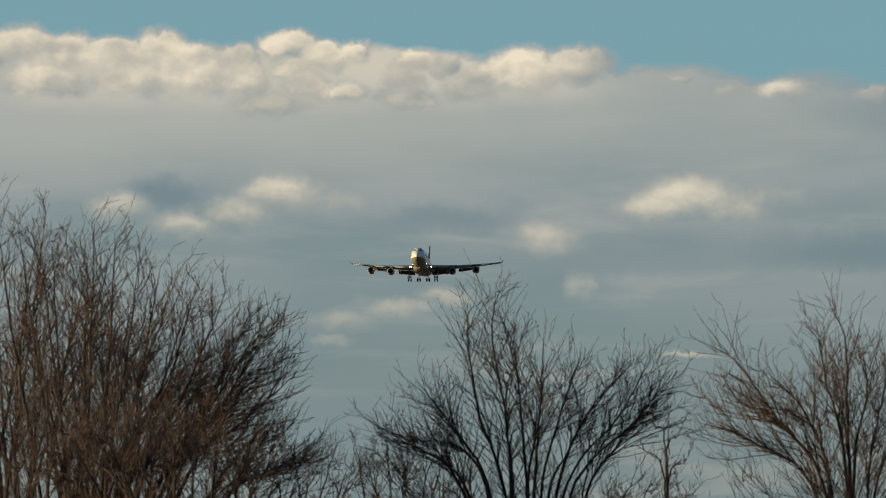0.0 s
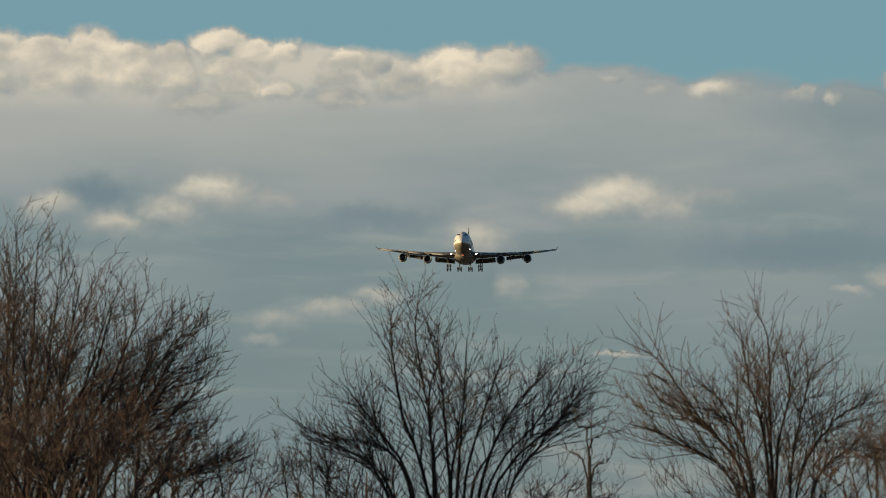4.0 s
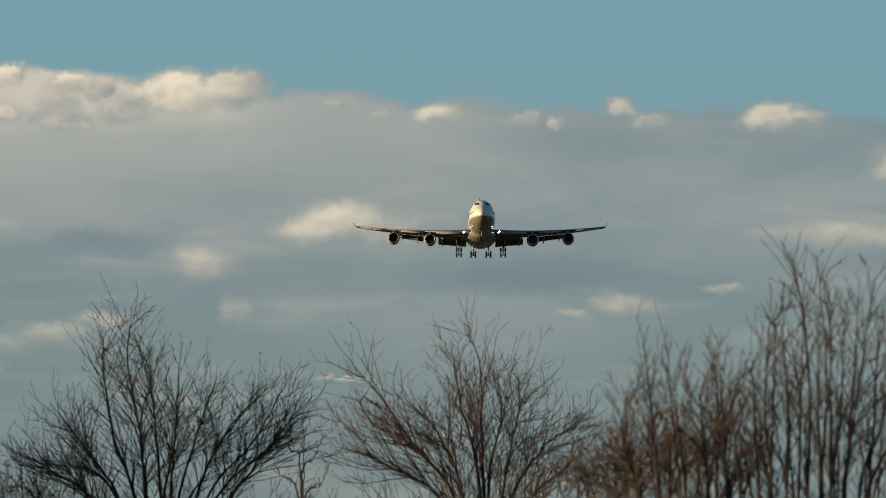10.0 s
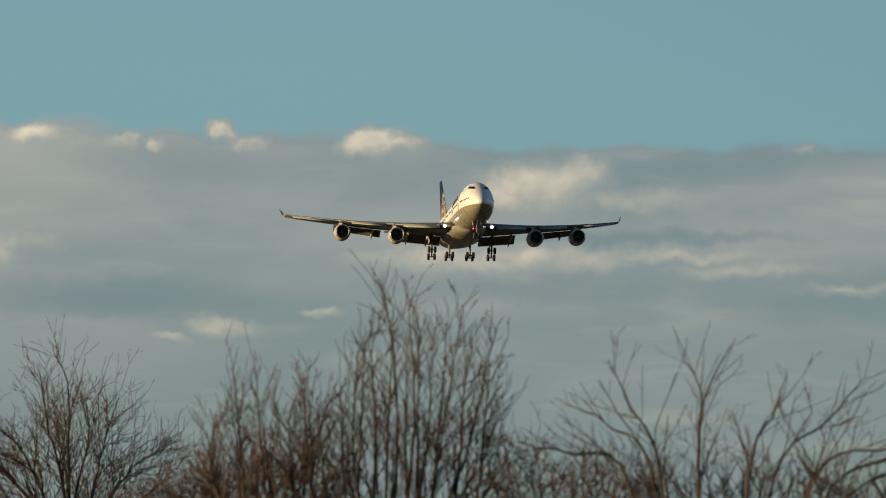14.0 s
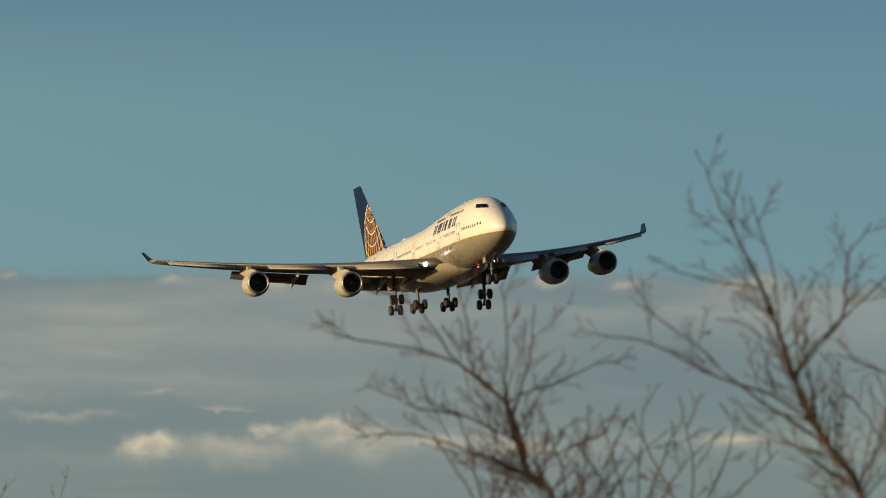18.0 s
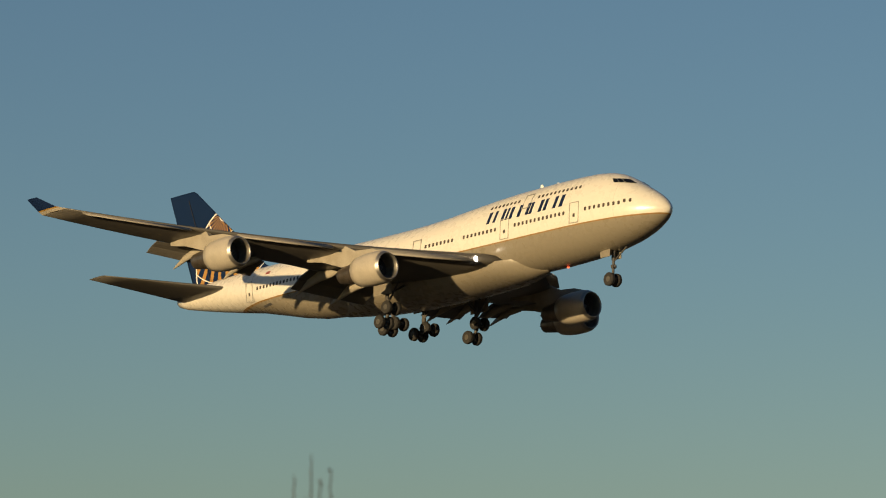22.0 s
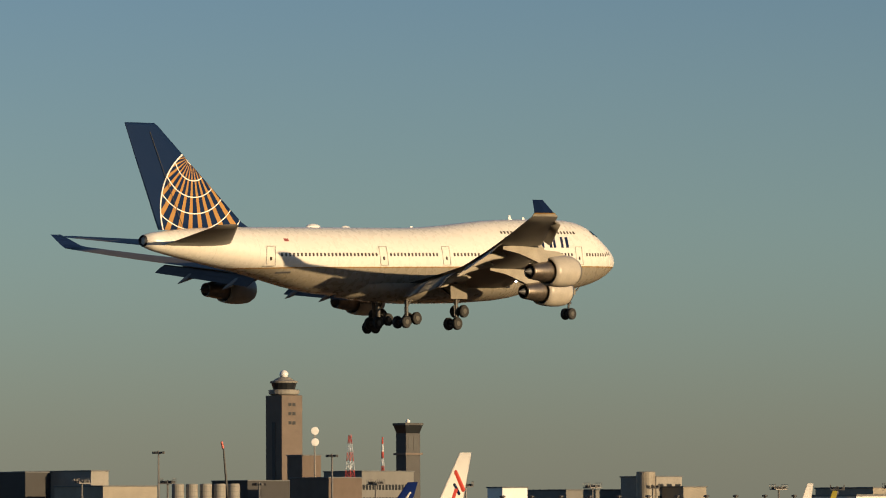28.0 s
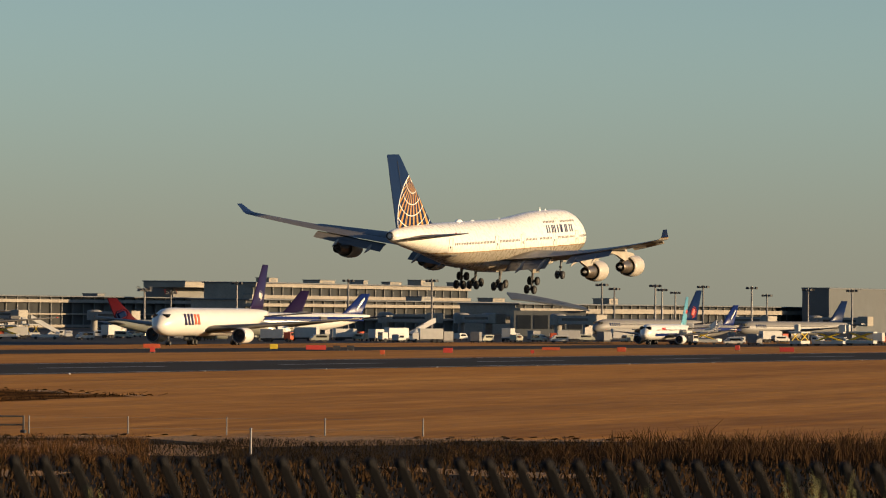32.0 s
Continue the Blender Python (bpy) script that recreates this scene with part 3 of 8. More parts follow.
    for sgn in (-1, 1):
        part("gear_door", box(-8.5, -7.3, sgn * 0.7 - 0.04, sgn * 0.7 + 0.04, -3.25, -2.6, 0.02), BELLY, ng)
    part("taxi_lamp", turn_body(((0.0, 0.17), (0.05, 0.1), (0.07, 0.02)), "x", 10), BARE, ng, "round taxi lamp", m=Matrix.Translation((-7.35, 0, -4.05)))
    # main gear: tilted four-wheel trucks under the wings and the belly
    for s, y, z, tilt in ((31.0, -5.5, -5.5, 50), (31.0, 5.5, -5.5, 50), (34.2, -1.9, -5.6, 12), (34.2, 1.9, -5.6, 12)):
        g = part("main_gear", tube((-s, y * (1.02 if abs(y) > 3 else 1.0), -1.9), (-s, y, z + 0.05), 0.22, 0.17, 10), STRUT, top)
        bm = add_tube(bmesh.new(), (-s - 0.1, y, -3.6), (-s + 0.1, y - (1.9 if y > 0 else -1.9), -2.5), 0.1)
        add_tube(bm, (-s, y, -4.4), (-s + 1.5, y, -2.6), 0.09)
        add_tube(bm, (-s - 0.25, y, -4.3), (-s - 0.25, y, z + 0.2), 0.05)
        part("brace", bm, STRUT, g)
        tm = Matrix.Translation((-s, y, z)) @ Euler((0, radians(-tilt), 0)).to_matrix().to_4x4()
        bm = add_tube(bmesh.new(), (-0.85, 0, 0), (0.85, 0, 0), 0.14)
        for xx in (-0.78, 0.78):
            add_tube(bm, (xx, -0.6, 0), (xx, 0.6, 0), 0.09)
        part("truck_beam", bm, STRUT, g, m=tm)
        for xx in (-0.78, 0.78):
            for yy in (-0.56, 0.56):
                wheel(g, tm @ Vector((xx, yy, 0)), 0.62, 0.42)
        dy = 1.0 if y > 0 else -1.0
        part("gear_door", box(-s - 1.3, -s + 1.1, -0.04, 0.04, -0.8, 0.7, 0.02), BELLY, g, m=Matrix.Translation((0, y + dy * (0.55 if abs(y) > 3 else -0.1), -2.9)))
    part("belly_beacon", turn_body(((-0.12, 0.02), (-0.08, 0.1), (0.0, 0.13)), "z", 10), RED_LAMP, body, "lit red belly beacon", m=Matrix.Translation((-13.2, 0, -3.16)))
    return top


airliner = landing_airliner()


# ---- ground ----
def ground_mat():
    mat = bpy.data.materials.new("dry_grass_ground")
    mat.use_nodes = True
    b = mat.node_tree.nodes["Principled BSDF"]
    vec, xyz = object_xyz(mat)
    a = noise_node(mat, vec, 0.012, 6.0)
    f = noise_node(mat, vec, 0.5, 5.0)
    st = noise_node(mat, vec, 0.05, 5.0, (0.2, 1.6, 1.0))
    col = mix_color(mat, a, (0.3, 0.135, 0.03), (0.48, 0.235, 0.062))
    k = math_node(mat, "MULTIPLY", math_node(mat, "MULTIPLY", f, st), 1.3)
    col = mix_color(mat, k, col, (0.14, 0.065, 0.022))
    # unseen ground west of the field, darkened to cut light bounced onto the airliner
    edge = mat.node_tree.nodes.new("ShaderNodeMapRange")
    edge.interpolation_type = "SMOOTHSTEP"
    edge.inputs["From Min"].default_value = 210.0
    edge.inputs["From Max"].default_value = 120.0
    links(mat, math_node(mat, "ADD", xyz[0], math_node(mat, "MULTIPLY", a, 60.0)), edge.inputs["Value"])
    dim_ground = mix_color(mat, f, (0.024, 0.018, 0.01), (0.075, 0.052, 0.027))
    col = mix_color(mat, edge.outputs[0], col, dim_ground)
    links(mat, col, b.inputs["Base Color"])
    b.inputs["Roughness"].default_value = 0.95
    bp = mat.node_tree.nodes.new("ShaderNodeBump")
    bp.inputs["Strength"].default_value = 1.0
    bp.inputs["Distance"].default_value = 0.5
    links(mat, noise_node(mat, vec, 1.6, 6.0), bp.inputs["Height"])
    links(mat, bp.outputs[0], b.inputs["Normal"])
    return mat


def hill(x, y):
    """The knoll on which the camera stands; it falls away to the flat field, and rises a little under the trees."""
    r = hypot(x, y)
    az = atan2(y, x)
    k = 1 / (1 + math.exp((r - 95) / 14))
    field = max(0.0, cos(az - radians(25)))
    lo = 1 / (1 + math.exp((r - 26) / 5.0))
    h = 6.3 * ((1 - field) * k + field * lo)
    return h + 0.12 * noise.noise(Vector((x * 0.3, y * 0.3, 0)))


def build_ground():
    bm = bmesh.new()
    rs = [0.0] + [1.2 * 1.09 ** i for i in range(98)]
    rs = [r for r in rs if r < 4800] + [4900]
    k = 96
    rows = []
    c0 = bm.verts.new((0, 0, hill(0.01, 0)))
    for r in rs[1:]:
        rows.append([bm.verts.new((r * cos(2 * pi * i / k), r * sin(2 * pi * i / k), hill(r * cos(2 * pi * i / k), r * sin(2 * pi * i / k)) if r < 300 else 0.0)) for i in range(k)])
    for i in range(k):
        bm.faces.new((c0, rows[0][i], rows[0][(i + 1) % k]))
    for a, b in zip(rows, rows[1:]):
        for i in range(k):
            j = (i + 1) % k
            bm.faces.new((a[i], b[i], b[j], a[j]))
    g = part("ground", bm, ground_mat(), smooth=True)
    tagged(g, "dry tan winter grass airfield and knoll", "ground", kind="structure")


build_ground()


# ---- field: runway, taxiway, apron ----
def strip_mat(name, base, patch, scale):
    mat = bpy.data.materials.new(name)
    mat.use_nodes = True
    b = mat.node_tree.nodes["Principled BSDF"]
    vec, xyz = object_xyz(mat)
    n1 = noise_node(mat, vec, scale, 6.0, (0.12, 1.0, 1.0))
    n2 = noise_node(mat, vec, scale * 30, 4.0)
    col = mix_color(mat, math_node(mat, "MULTIPLY", math_node(mat, "ADD", n1, n2), 0.5), base, patch)
    links(mat, col, b.inputs["Base Color"])
    b.inputs["Roughness"].default_value = 0.95
    b.inputs["Specular IOR Level"].default_value = 0.04
    return mat


ASPHALT = strip_mat("runway_asphalt", (0.032, 0.027, 0.022), (0.078, 0.066, 0.053), 0.05)
CONCRETE = strip_mat("apron_concrete", (0.045, 0.043, 0.04), (0.085, 0.08, 0.073), 0.03)


def burnt_mat():
    """Charred stubble: black patches broken by long tan strokes."""
    mat = bpy.data.materials.new("burnt_grass")
    mat.use_nodes = True
    b = mat.node_tree.nodes["Principled BSDF"]
    vec, xyz = object_xyz(mat)
    n1 = noise_node(mat, vec, 0.2, 7.0, (0.5, 1.0, 1.0))
    n2 = noise_node(mat, vec, 1.6, 5.0)
    k = math_node(mat, "ADD", math_node(mat, "MULTIPLY", n1, 0.7), math_node(mat, "MULTIPLY", n2, 0.3))
    r = mat.node_tree.nodes.new("ShaderNodeMapRange")
    r.inputs["From Min"].default_value = 0.38
    r.inputs["From Max"].default_value = 0.58
    links(mat, k, r.inputs["Value"])
    links(mat, mix_color(mat, r.outputs[0], (0.016, 0.01, 0.006), (0.2, 0.085, 0.025)), b.inputs["Base Color"])
    b.inputs["Roughness"].default_value = 1.0
    b.inputs["Specular IOR Level"].default_value = 0.0
    return mat


BURNT = burnt_mat()
LINE_PAINT = plain("runway_line_paint", (0.5, 0.5, 0.48), 0.7, grain=0.25, scale=0.4)


def flat_piece(name, pts, z, mat, label, category):
    bm = bmesh.new()
    vs = [bm.verts.new((x, y, z)) for x, y in pts]
    f = bm.faces.new(vs)
    if f.normal.z < 0:
        f.normal_flip()
    ex = bmesh.ops.extrude_face_region(bm, geom=[f])
    for v in ex["geom"]:
        if isinstance(v, bmesh.types.BMVert):
            v.co.z -= z + 0.3
    bmesh.ops.recalc_face_normals(bm, faces=bm.faces[:])
    return tagged(part(name, bm, mat), label, category, kind="structure")


SLOPE = -0.1


def across(y0, x):
    return y0 + SLOPE * (x - 408)


VERGE = strip_mat("dark_bank_earth", (0.016, 0.011, 0.006), (0.05, 0.032, 0.015), 0.4)
flat_piece("ditch_bank", [tuple(polar(8 + 3.2 * i, 244.5)[:2]) for i in range(13)] + [tuple(polar(46.4 - 3.2 * i, 105)[:2]) for i in range(13)], 0.03, VERGE, "dark rough grass bank below the field", "ground")
runway = flat_piece("runway", [(x, across(y, x)) for x, y in ((-700, 236), (2600, 236), (2600, 292), (-700, 292))], 0.05, ASPHALT, "long dark asphalt runway strip", "runway")
flat_piece("taxiway", [(x, across(y, x)) for x, y in ((-200, 361), (2600, 361), (2600, 402), (-200, 402))], 0.05, ASPHALT, "dark asphalt taxiway beside the apron", "taxiway")
flat_piece("apron", [(x, across(y, x)) for x, y in ((0, 452), (2600, 452), (2600, 1500), (0, 1500))], 0.05, CONCRETE, "grey concrete aircraft apron", "apron")
flat_piece("burnt_ground", [(320, 170), (327, 180), (333, 189), (340, 196), (344, 203), (353, 219), (344, 231), (330, 238), (240, 246), (100, 258), (90, 190), (225, 182), (250, 171), (281, 169), (307, 168.5)], 0.04, BURNT, "patch of burnt dark grass in the field", "ground")
bm = bmesh.new()
for y0, w in ((239, 0.9), (288, 0.9)):
    vs = [bm.verts.new((x, across(yy, x), 0.056)) for x, yy in ((-700, y0), (2600, y0), (2600, y0 + w), (-700, y0 + w))]
    bm.faces.new(vs)
for i in range(40):
    x0 = -200 + i * 60
    vs = [bm.verts.new((x, across(yy, x), 0.056)) for x, yy in ((x0, 263.5), (x0 + 30, 263.5), (x0 + 30, 264.5), (x0, 264.5))]
    bm.faces.new(vs)
part("runway_marking", bm, LINE_PAINT, runway, "faded white runway lines")

# ---- buildings ----
CREAM = plain("cream_wall_panel", (0.28, 0.245, 0.19), 0.6, grain=0.16, scale=0.15)
SLAB = plain("pale_slab_edge", (0.275, 0.24, 0.19), 0.6, grain=0.16, scale=0.1)
PALE = plain("pale_concrete_wall", (0.27, 0.25, 0.215), 0.7, grain=0.14, scale=0.12)
BROWN_TILE = plain("brown_tile_wall", (0.12, 0.085, 0.062), 0.6, grain=0.14, scale=0.2)
REDBROWN = plain("red_brown_wall", (0.16, 0.055, 0.035), 0.6, grain=0.12, scale=0.2)
BLUEGREY = plain("blue_grey_cladding", (0.14, 0.15, 0.145), 0.5, grain=0.12, scale=0.1)
DARKBAND = plain("dark_window_band", (0.018, 0.02, 0.022), 0.3, grain=0.2, scale=0.3)
GLASSWALL = plain("smoked_glass_wall", (0.045, 0.045, 0.042), 0.35, grain=0.3, scale=0.25)
SLATEWALL = plain("slate_grey_cladding", (0.1, 0.105, 0.1), 0.6, grain=0.12, scale=0.15)
GREYWALL = plain("grey_wall", (0.17, 0.165, 0.15), 0.6, grain=0.12, scale=0.15)
CHARCOAL = plain("charcoal_wall", (0.035, 0.033, 0.032), 0.6, grain=0.14, scale=0.15)
ROOFMAT = plain("roof_sheet", (0.13, 0.135, 0.135), 0.55, grain=0.15, scale=0.1)
STEEL = plain("galvanised_steel", (0.17, 0.16, 0.15), 0.55, 0.3, grain=0.2, scale=1.0)
ORANGE = plain("orange_paint", (0.5, 0.085, 0.025), 0.5, grain=0.1, scale=1.0)
REDPAINT = plain("red_paint", (0.5, 0.05, 0.03), 0.5, grain=0.1, scale=1.0)
YELLOW = plain("yellow_paint", (0.65, 0.45, 0.03), 0.5, grain=0.1, scale=1.0)


def facade(az0, az1, r0, r1=None):
    """Fronts lie along the runway unless r1 says otherwise. Pose whose x runs along a front from az1 (left) to az0 (right) as seen from the knoll, y into the house; and its length."""
    a, b = polar(az1, r0), polar(az0, r1 or r0 * sin(radians(az1)) / sin(radians(az0)))
    d = (b - a)
    length = d.length
    ang = atan2(d.y, d.x)
    return Matrix.Translation(a) @ Matrix.Rotation(ang, 4, "Z"), length


def house(name, label, az0, az1, r, h, depth, wall, rows=(), bays=0, roof=ROOFMAT, category="building", fins=0, z0=0.0, parapet=0.5, r1=None, pane=None):
    """A block with a real roof slab and window bands; rows: (bottom, top) of each band; bays: windows in a band."""
    m, length = facade(az0, az1, r, r1)
    top = thing(name, label, category, m)
    part("wall", box(0, length, 0.0, depth, z0, h), wall, top)
    part("roof", box(-0.4, length + 0.4, -0.4, depth + 0.4, h, h + parapet, 0.05), roof, top)
    for lo, hi in rows:
        if bays:
            w = length / bays
            me = mesh_of("window", box(0, w * 0.62, -0.12, 0.1, lo, hi), pane or DARKBAND)
            for i in range(bays):
                part("window", me, None, top, m=Matrix.Translation((w * (i + 0.19), 0, 0)))
        else:
            part("window", box(0.6, length - 0.6, -0.1, 0.1, lo, hi), pane or DARKBAND, top)
    if fins:
        w = length / fins
        me = mesh_of("pier", box(-0.25, 0.25, -0.35, 0.05, z0, h), wall)
        for i in range(fins + 1):
            part("pier", me, None, top, m=Matrix.Translation((w * i, 0, 0)))
    return top


def control_tower():
    m = Matrix.Translation(polar(45.37, 2000)) @ Matrix.Rotation(radians(45.37 - 90 + 38), 4, "Z")
    t = thing("control_tower", "tall brown control tower with a round cab and white dome", "tower", m)
    part("shaft", box(-6.6, 6.6, -6.6, 6.6, 0, 65.5, 0.15), BROWN_TILE, t)
    for i in range(3):
        for x in (-2.4, 0.2):
            part("window", box(x, x + 1.9, -6.72, -6.5, 60 - i * 4.6, 61.6 - i * 4.6), DARKBAND, t)
    part("recess", box(-6.75, -6.55, -1.2, 1.2, 10, 52), CHARCOAL, t)
    part("gallery", turn_body(((65.5, 6.2), (66.2, 7.6), (68.2, 7.9), (68.4, 7.4), (68.4, 5.2)), "z", 24), PALE, t)
    part("cab_glass", turn_body(((68.4, 5.4), (71.8, 6.5), (71.8, 5.0)), "z", 16), DARKBAND, t)
    part("cab_roof", turn_body(((71.8, 6.9), (72.6, 7.2), (73.2, 5.2), (74.4, 3.6), (74.8, 2.2)), "z", 24), PALE, t)
    part("radome", turn_body(((74.6, 1.5), (75.4, 2.1), (76.6, 2.3), (77.7, 1.7), (78.3, 0.7), (78.4, 0.0)), "z", 16), WHITE, t, smooth=True)


def old_tower():
    m = Matrix.Translation(polar(43.58, 2100)) @ Matrix.Rotation(radians(43.58 - 90 + 35), 4, "Z")
    t = thing("old_tower", "dark square tower with a flared cab", "tower", m)
    part("shaft", box(-4.6, 4.6, -4.6, 4.6, 0, 48, 0.1), CHARCOAL, t)
    part("gallery", box(-5.6, 5.6, -5.6, 5.6, 36.5, 37.6), BROWN_TILE, t)
    for x in (-3.2, 0.4):
        part("window", box(x, x + 2.6, -4.72, -4.5, 39.5, 46), DARKBAND, t)
    q = [[Vector((a, b, z)) for a, b in ((-w, -w), (w, -w), (w, w), (-w, w))] for z, w in ((48, 4.4), (52.2, 5.6))]
    part("cab_glass", add_loft(bmesh.new(), q), DARKBAND, t)
    part("cab_roof", box(-5.9, 5.9, -5.9, 5.9, 52.2, 53.4, 0.1), CHARCOAL, t)
    part("radome", turn_body(((53.4, 1.0), (54.4, 1.3), (55.4, 0.7), (55.6, 0.0)), "z", 12), WHITE, t, smooth=True)


def radar_tower():
    m = Matrix.Translation(polar(50.19, 1500)) @ Matrix.Rotation(radians(50.19 - 90 + 28), 4, "Z")
    t = thing("radar_tower", "charcoal radar tower with a red turning antenna", "tower", m)
    part("shaft", box(-3.6, 3.6, -3.6, 3.6, 0, 40.6, 0.1), CHARCOAL, t)
    part("platform", box(-5.0, 5.0, -5.0, 5.0, 40.6, 41.3, 0.05), PALE, t)
    for k in range(4):
        rail = add_box(bmesh.new(), -5.0, 5.0, -5.0, -4.9, 42.4, 42.5)
        for i in range(11):
            add_box(rail, -5.0 + i, -4.92 + i, -5.0, -4.92, 41.3, 42.4)
        part("railing", rail, WHITE, t, m=Matrix.Rotation(k * pi / 2, 4, "Z"))
    part("pedestal", turn_body(((41.3, 1.2), (42.6, 0.7), (43.4, 0.6)), "z", 12), REDPAINT, t)
    q = []
    for i in range(9):
        a = -1 + 2 * i / 8
        d = 1.2 * (1 - a * a)
        q.append([Vector((a * 3.7, -d, 43.4)), Vector((a * 3.7, -d - 0.25, 43.4 + 0.3)), Vector((a * 3.7, -d + 0.4, 47.6)), Vector((a * 3.7, -d + 0.6, 47.4))])
    part("antenna_dish", add_loft(bmesh.new(), q), ORANGE, t)
    part("antenna_bar", box(-4.3, 4.3, -0.5, 0.3, 48.2, 49.8), ORANGE, t)
    for x in (-4.8, 4.8):
        part("whip_aerial", tube((x, 4.6, 41), (x, 4.6, 56), 0.06, 0.02, 5), STEEL, t)


control_tower()
old_tower()
radar_tower()
house("terminal_office", "pale office block with dark window bands", 52.79, 54.6, 1900, 37.5, 40, GREYWALL, ((8, 11), (16, 19), (24, 27), (31, 33)), 14)
house("terminal_office", "cream end wing of the office block", 52.5, 52.79, 1893, 37.8, 30, CREAM, ((12, 14), (20, 22), (27, 29)), 2)
house("terminal_office", "cream banded office block beside the hangars", 51.81, 52.5, 1880, 30, 30, CREAM, ((7, 9.6), (14, 16.6), (21, 23.6)), 10)
house("terminal_office", "low cream banded office block with roof plant", 50.87, 51.81, 1875, 27, 30, CREAM, ((7, 8.8), (12.5, 14.3), (18, 19.8)), 12)
house("roof_plant", "pale plant box beside the office block", 51.2, 51.55, 1890, 29.5, 8, GREYWALL)
house("hangar", "dark grey hangar with a steel truss roof", 47.98, 49.09, 1700, 24.5, 50, CHARCOAL)
house("hangar", "beige side of the truss hangar", 47.9, 48.15, 1690, 24.8, 50, PALE)
house("shed", "low cream shed behind the cargo sheds", 47.2, 47.98, 1640, 18, 30, CREAM)
house("shed", "low dark shed behind the cargo sheds", 49.1, 49.95, 1720, 22.5, 30, GREYWALL)
house("operations_building", "beige operations building below the towers", 44.25, 44.73, 1800, 22.2, 25, BROWN_TILE)
house("operations_building", "green-windowed operations building below the old tower", 43.5, 44.25, 1850, 25.5, 25, GREYWALL, ((5, 7.5), (11, 13.5), (17, 19.5)), 16)
house("operations_building", "dark brown block beside the control tower", 44.84, 45.12, 1950, 34.5, 10, BROWN_TILE)
house("operations_building", "dark low block at the tower's foot", 44.7, 45.9, 1930, 22, 25, CHARCOAL)
house("hotel", "low pale building with a stair drum", 40.3, 41.3, 1700, 15.5, 25, GREYWALL, ((4, 6), (9, 11)), 14)
house("hotel", "pale block beside the stair drum", 39.63, 40.0, 1700, 21, 20, PALE, ((11, 13), (16, 18)), 3)
house("hotel", "low cream block beside the stair drum", 39.28, 39.61, 1695, 16.5, 20, CREAM)
drum = thing("stair_drum", "tall round pale stair drum", "building", Matrix.Translation(polar(40.15, 1695)))
part("wall", turn_body(((0, 4.1), (23, 4.1), (23.3, 3.6)), "z", 24), CREAM, drum, smooth=False)
house("cargo_shed", "long cream cargo shed with a dark roof edge", 45.5, 51.14, 1160, 9.0, 60, SLAB, ((2.2, 3.0),), 0, ROOFMAT, fins=30)
house("cargo_shed", "long cream cargo shed with a jutting canopy", 40.0, 45.5, 1190, 7.4, 60, SLAB, ((1.0, 2.6),), 26, ROOFMAT)
house("warehouse", "long blue-grey warehouse with roof vents", 32.9, 42.4, 1400, 10.4, 60, BLUEGREY, ((4.5, 7.5),), 60, BLUEGREY)
for i in range(22):
    v = thing("roof_vent", "dark roof ventilator on the warehouse", "vent", Matrix.Translation(polar(33.4 + i * 0.42, 946 / sin(radians(33.4 + i * 0.42)), 10.9)), "roof vents")
    part("cowl", turn_body(((0, 0.5), (0.9, 0.5), (1.0, 1.1), (1.5, 1.1), (1.7, 0.2)), "z", 8), CHARCOAL, v)
office = house("cargo_office", "white cargo office with dark window rows and a red mark", 36.51, 37.13, 1050, 10.6, 16, WHITE, ((2.2, 3.6), (4.8, 6.2)), 9, GREYWALL)
part("wall_mark", turn_body(((-0.16, 1.3), (0.02, 1.3)), "y", 20), REDPAINT, office, "round red mark", m=Matrix.Translation((facade(36.51, 37.13, 1050)[1] / 2, 0, 8.6)))
house("cream_building", "long cream building with window rows", 35.24, 36.89, 1650, 15.4, 30, CREAM, ((4.4, 6), (8, 9.6), (11.4, 13)), 22)
house("white_roof_box", "white plant box over the warehouse roof", 41.86, 42.22, 1560, 16, 8, WHITE)





def concourse(label, az0, az1, r, h, decks):
    """A long pier: dark glass floors between pale slab edges, columns below."""
    m, length = facade(az0, az1, r)
    t = thing("terminal_concourse", label, "terminal", m)
    part("wall", box(0, length, 1.2, 22, 0, h - 0.5), GLASSWALL, t)
    part("end_wall", box(-0.3, -0.01, 0.6, 22.2, 0, h - 0.5), CREAM, t)
    for lo, hi, out in decks:
        part("slab", box(-0.5, length + 0.5, -out, 1.6, lo, hi, 0.05), SLAB, t)
    n = int(length / 9)
    me = mesh_of("column", box(-0.3, 0.3, 0.4, 1.0, 0, h - 0.5), GREYWALL)
    for i in range(n + 1):
        part("column", me, None, t, m=Matrix.Translation((i * length / n, 0, 0)))
    part("roof", box(-1, length + 1, -1.4, 23, h - 0.5, h, 0.1), ROOFMAT, t)
    return t


concourse("long dark glass terminal pier with pale slab edges", 26.6, 33.9, 1400, 13.1, ((10.3, 11.6, 1.6), (5.4, 6.0, 0.6), (0.3, 1.4, 0.3)))
concourse("dark glass satellite with a pale roof edge", 32.65, 35.6, 1380, 11.0, ((8.6, 9.4, 1.2), (3.2, 4.2, 0.8)))
house("satellite_roof_box", "pale rounded plant house on the satellite", 33.5, 34.2, 1420, 13.2, 20, CREAM)
house("terminal", "grey upper terminal block", 26.53, 27.47, 1720, 18.6, 14, GREYWALL, (), 0, BLUEGREY)
house("terminal", "cream-edged upper floor of the terminal", 26.5, 27.3, 1700, 19.8, 20, CREAM, z0=17.5)
concourse("stepped terminal with dark glass floors and cream slabs", 23.2, 26.3, 1580, 19.2, ((17.2, 18.6, 1.0), (12.6, 14.0, 1.0), (8.2, 9.6, 2.2)))
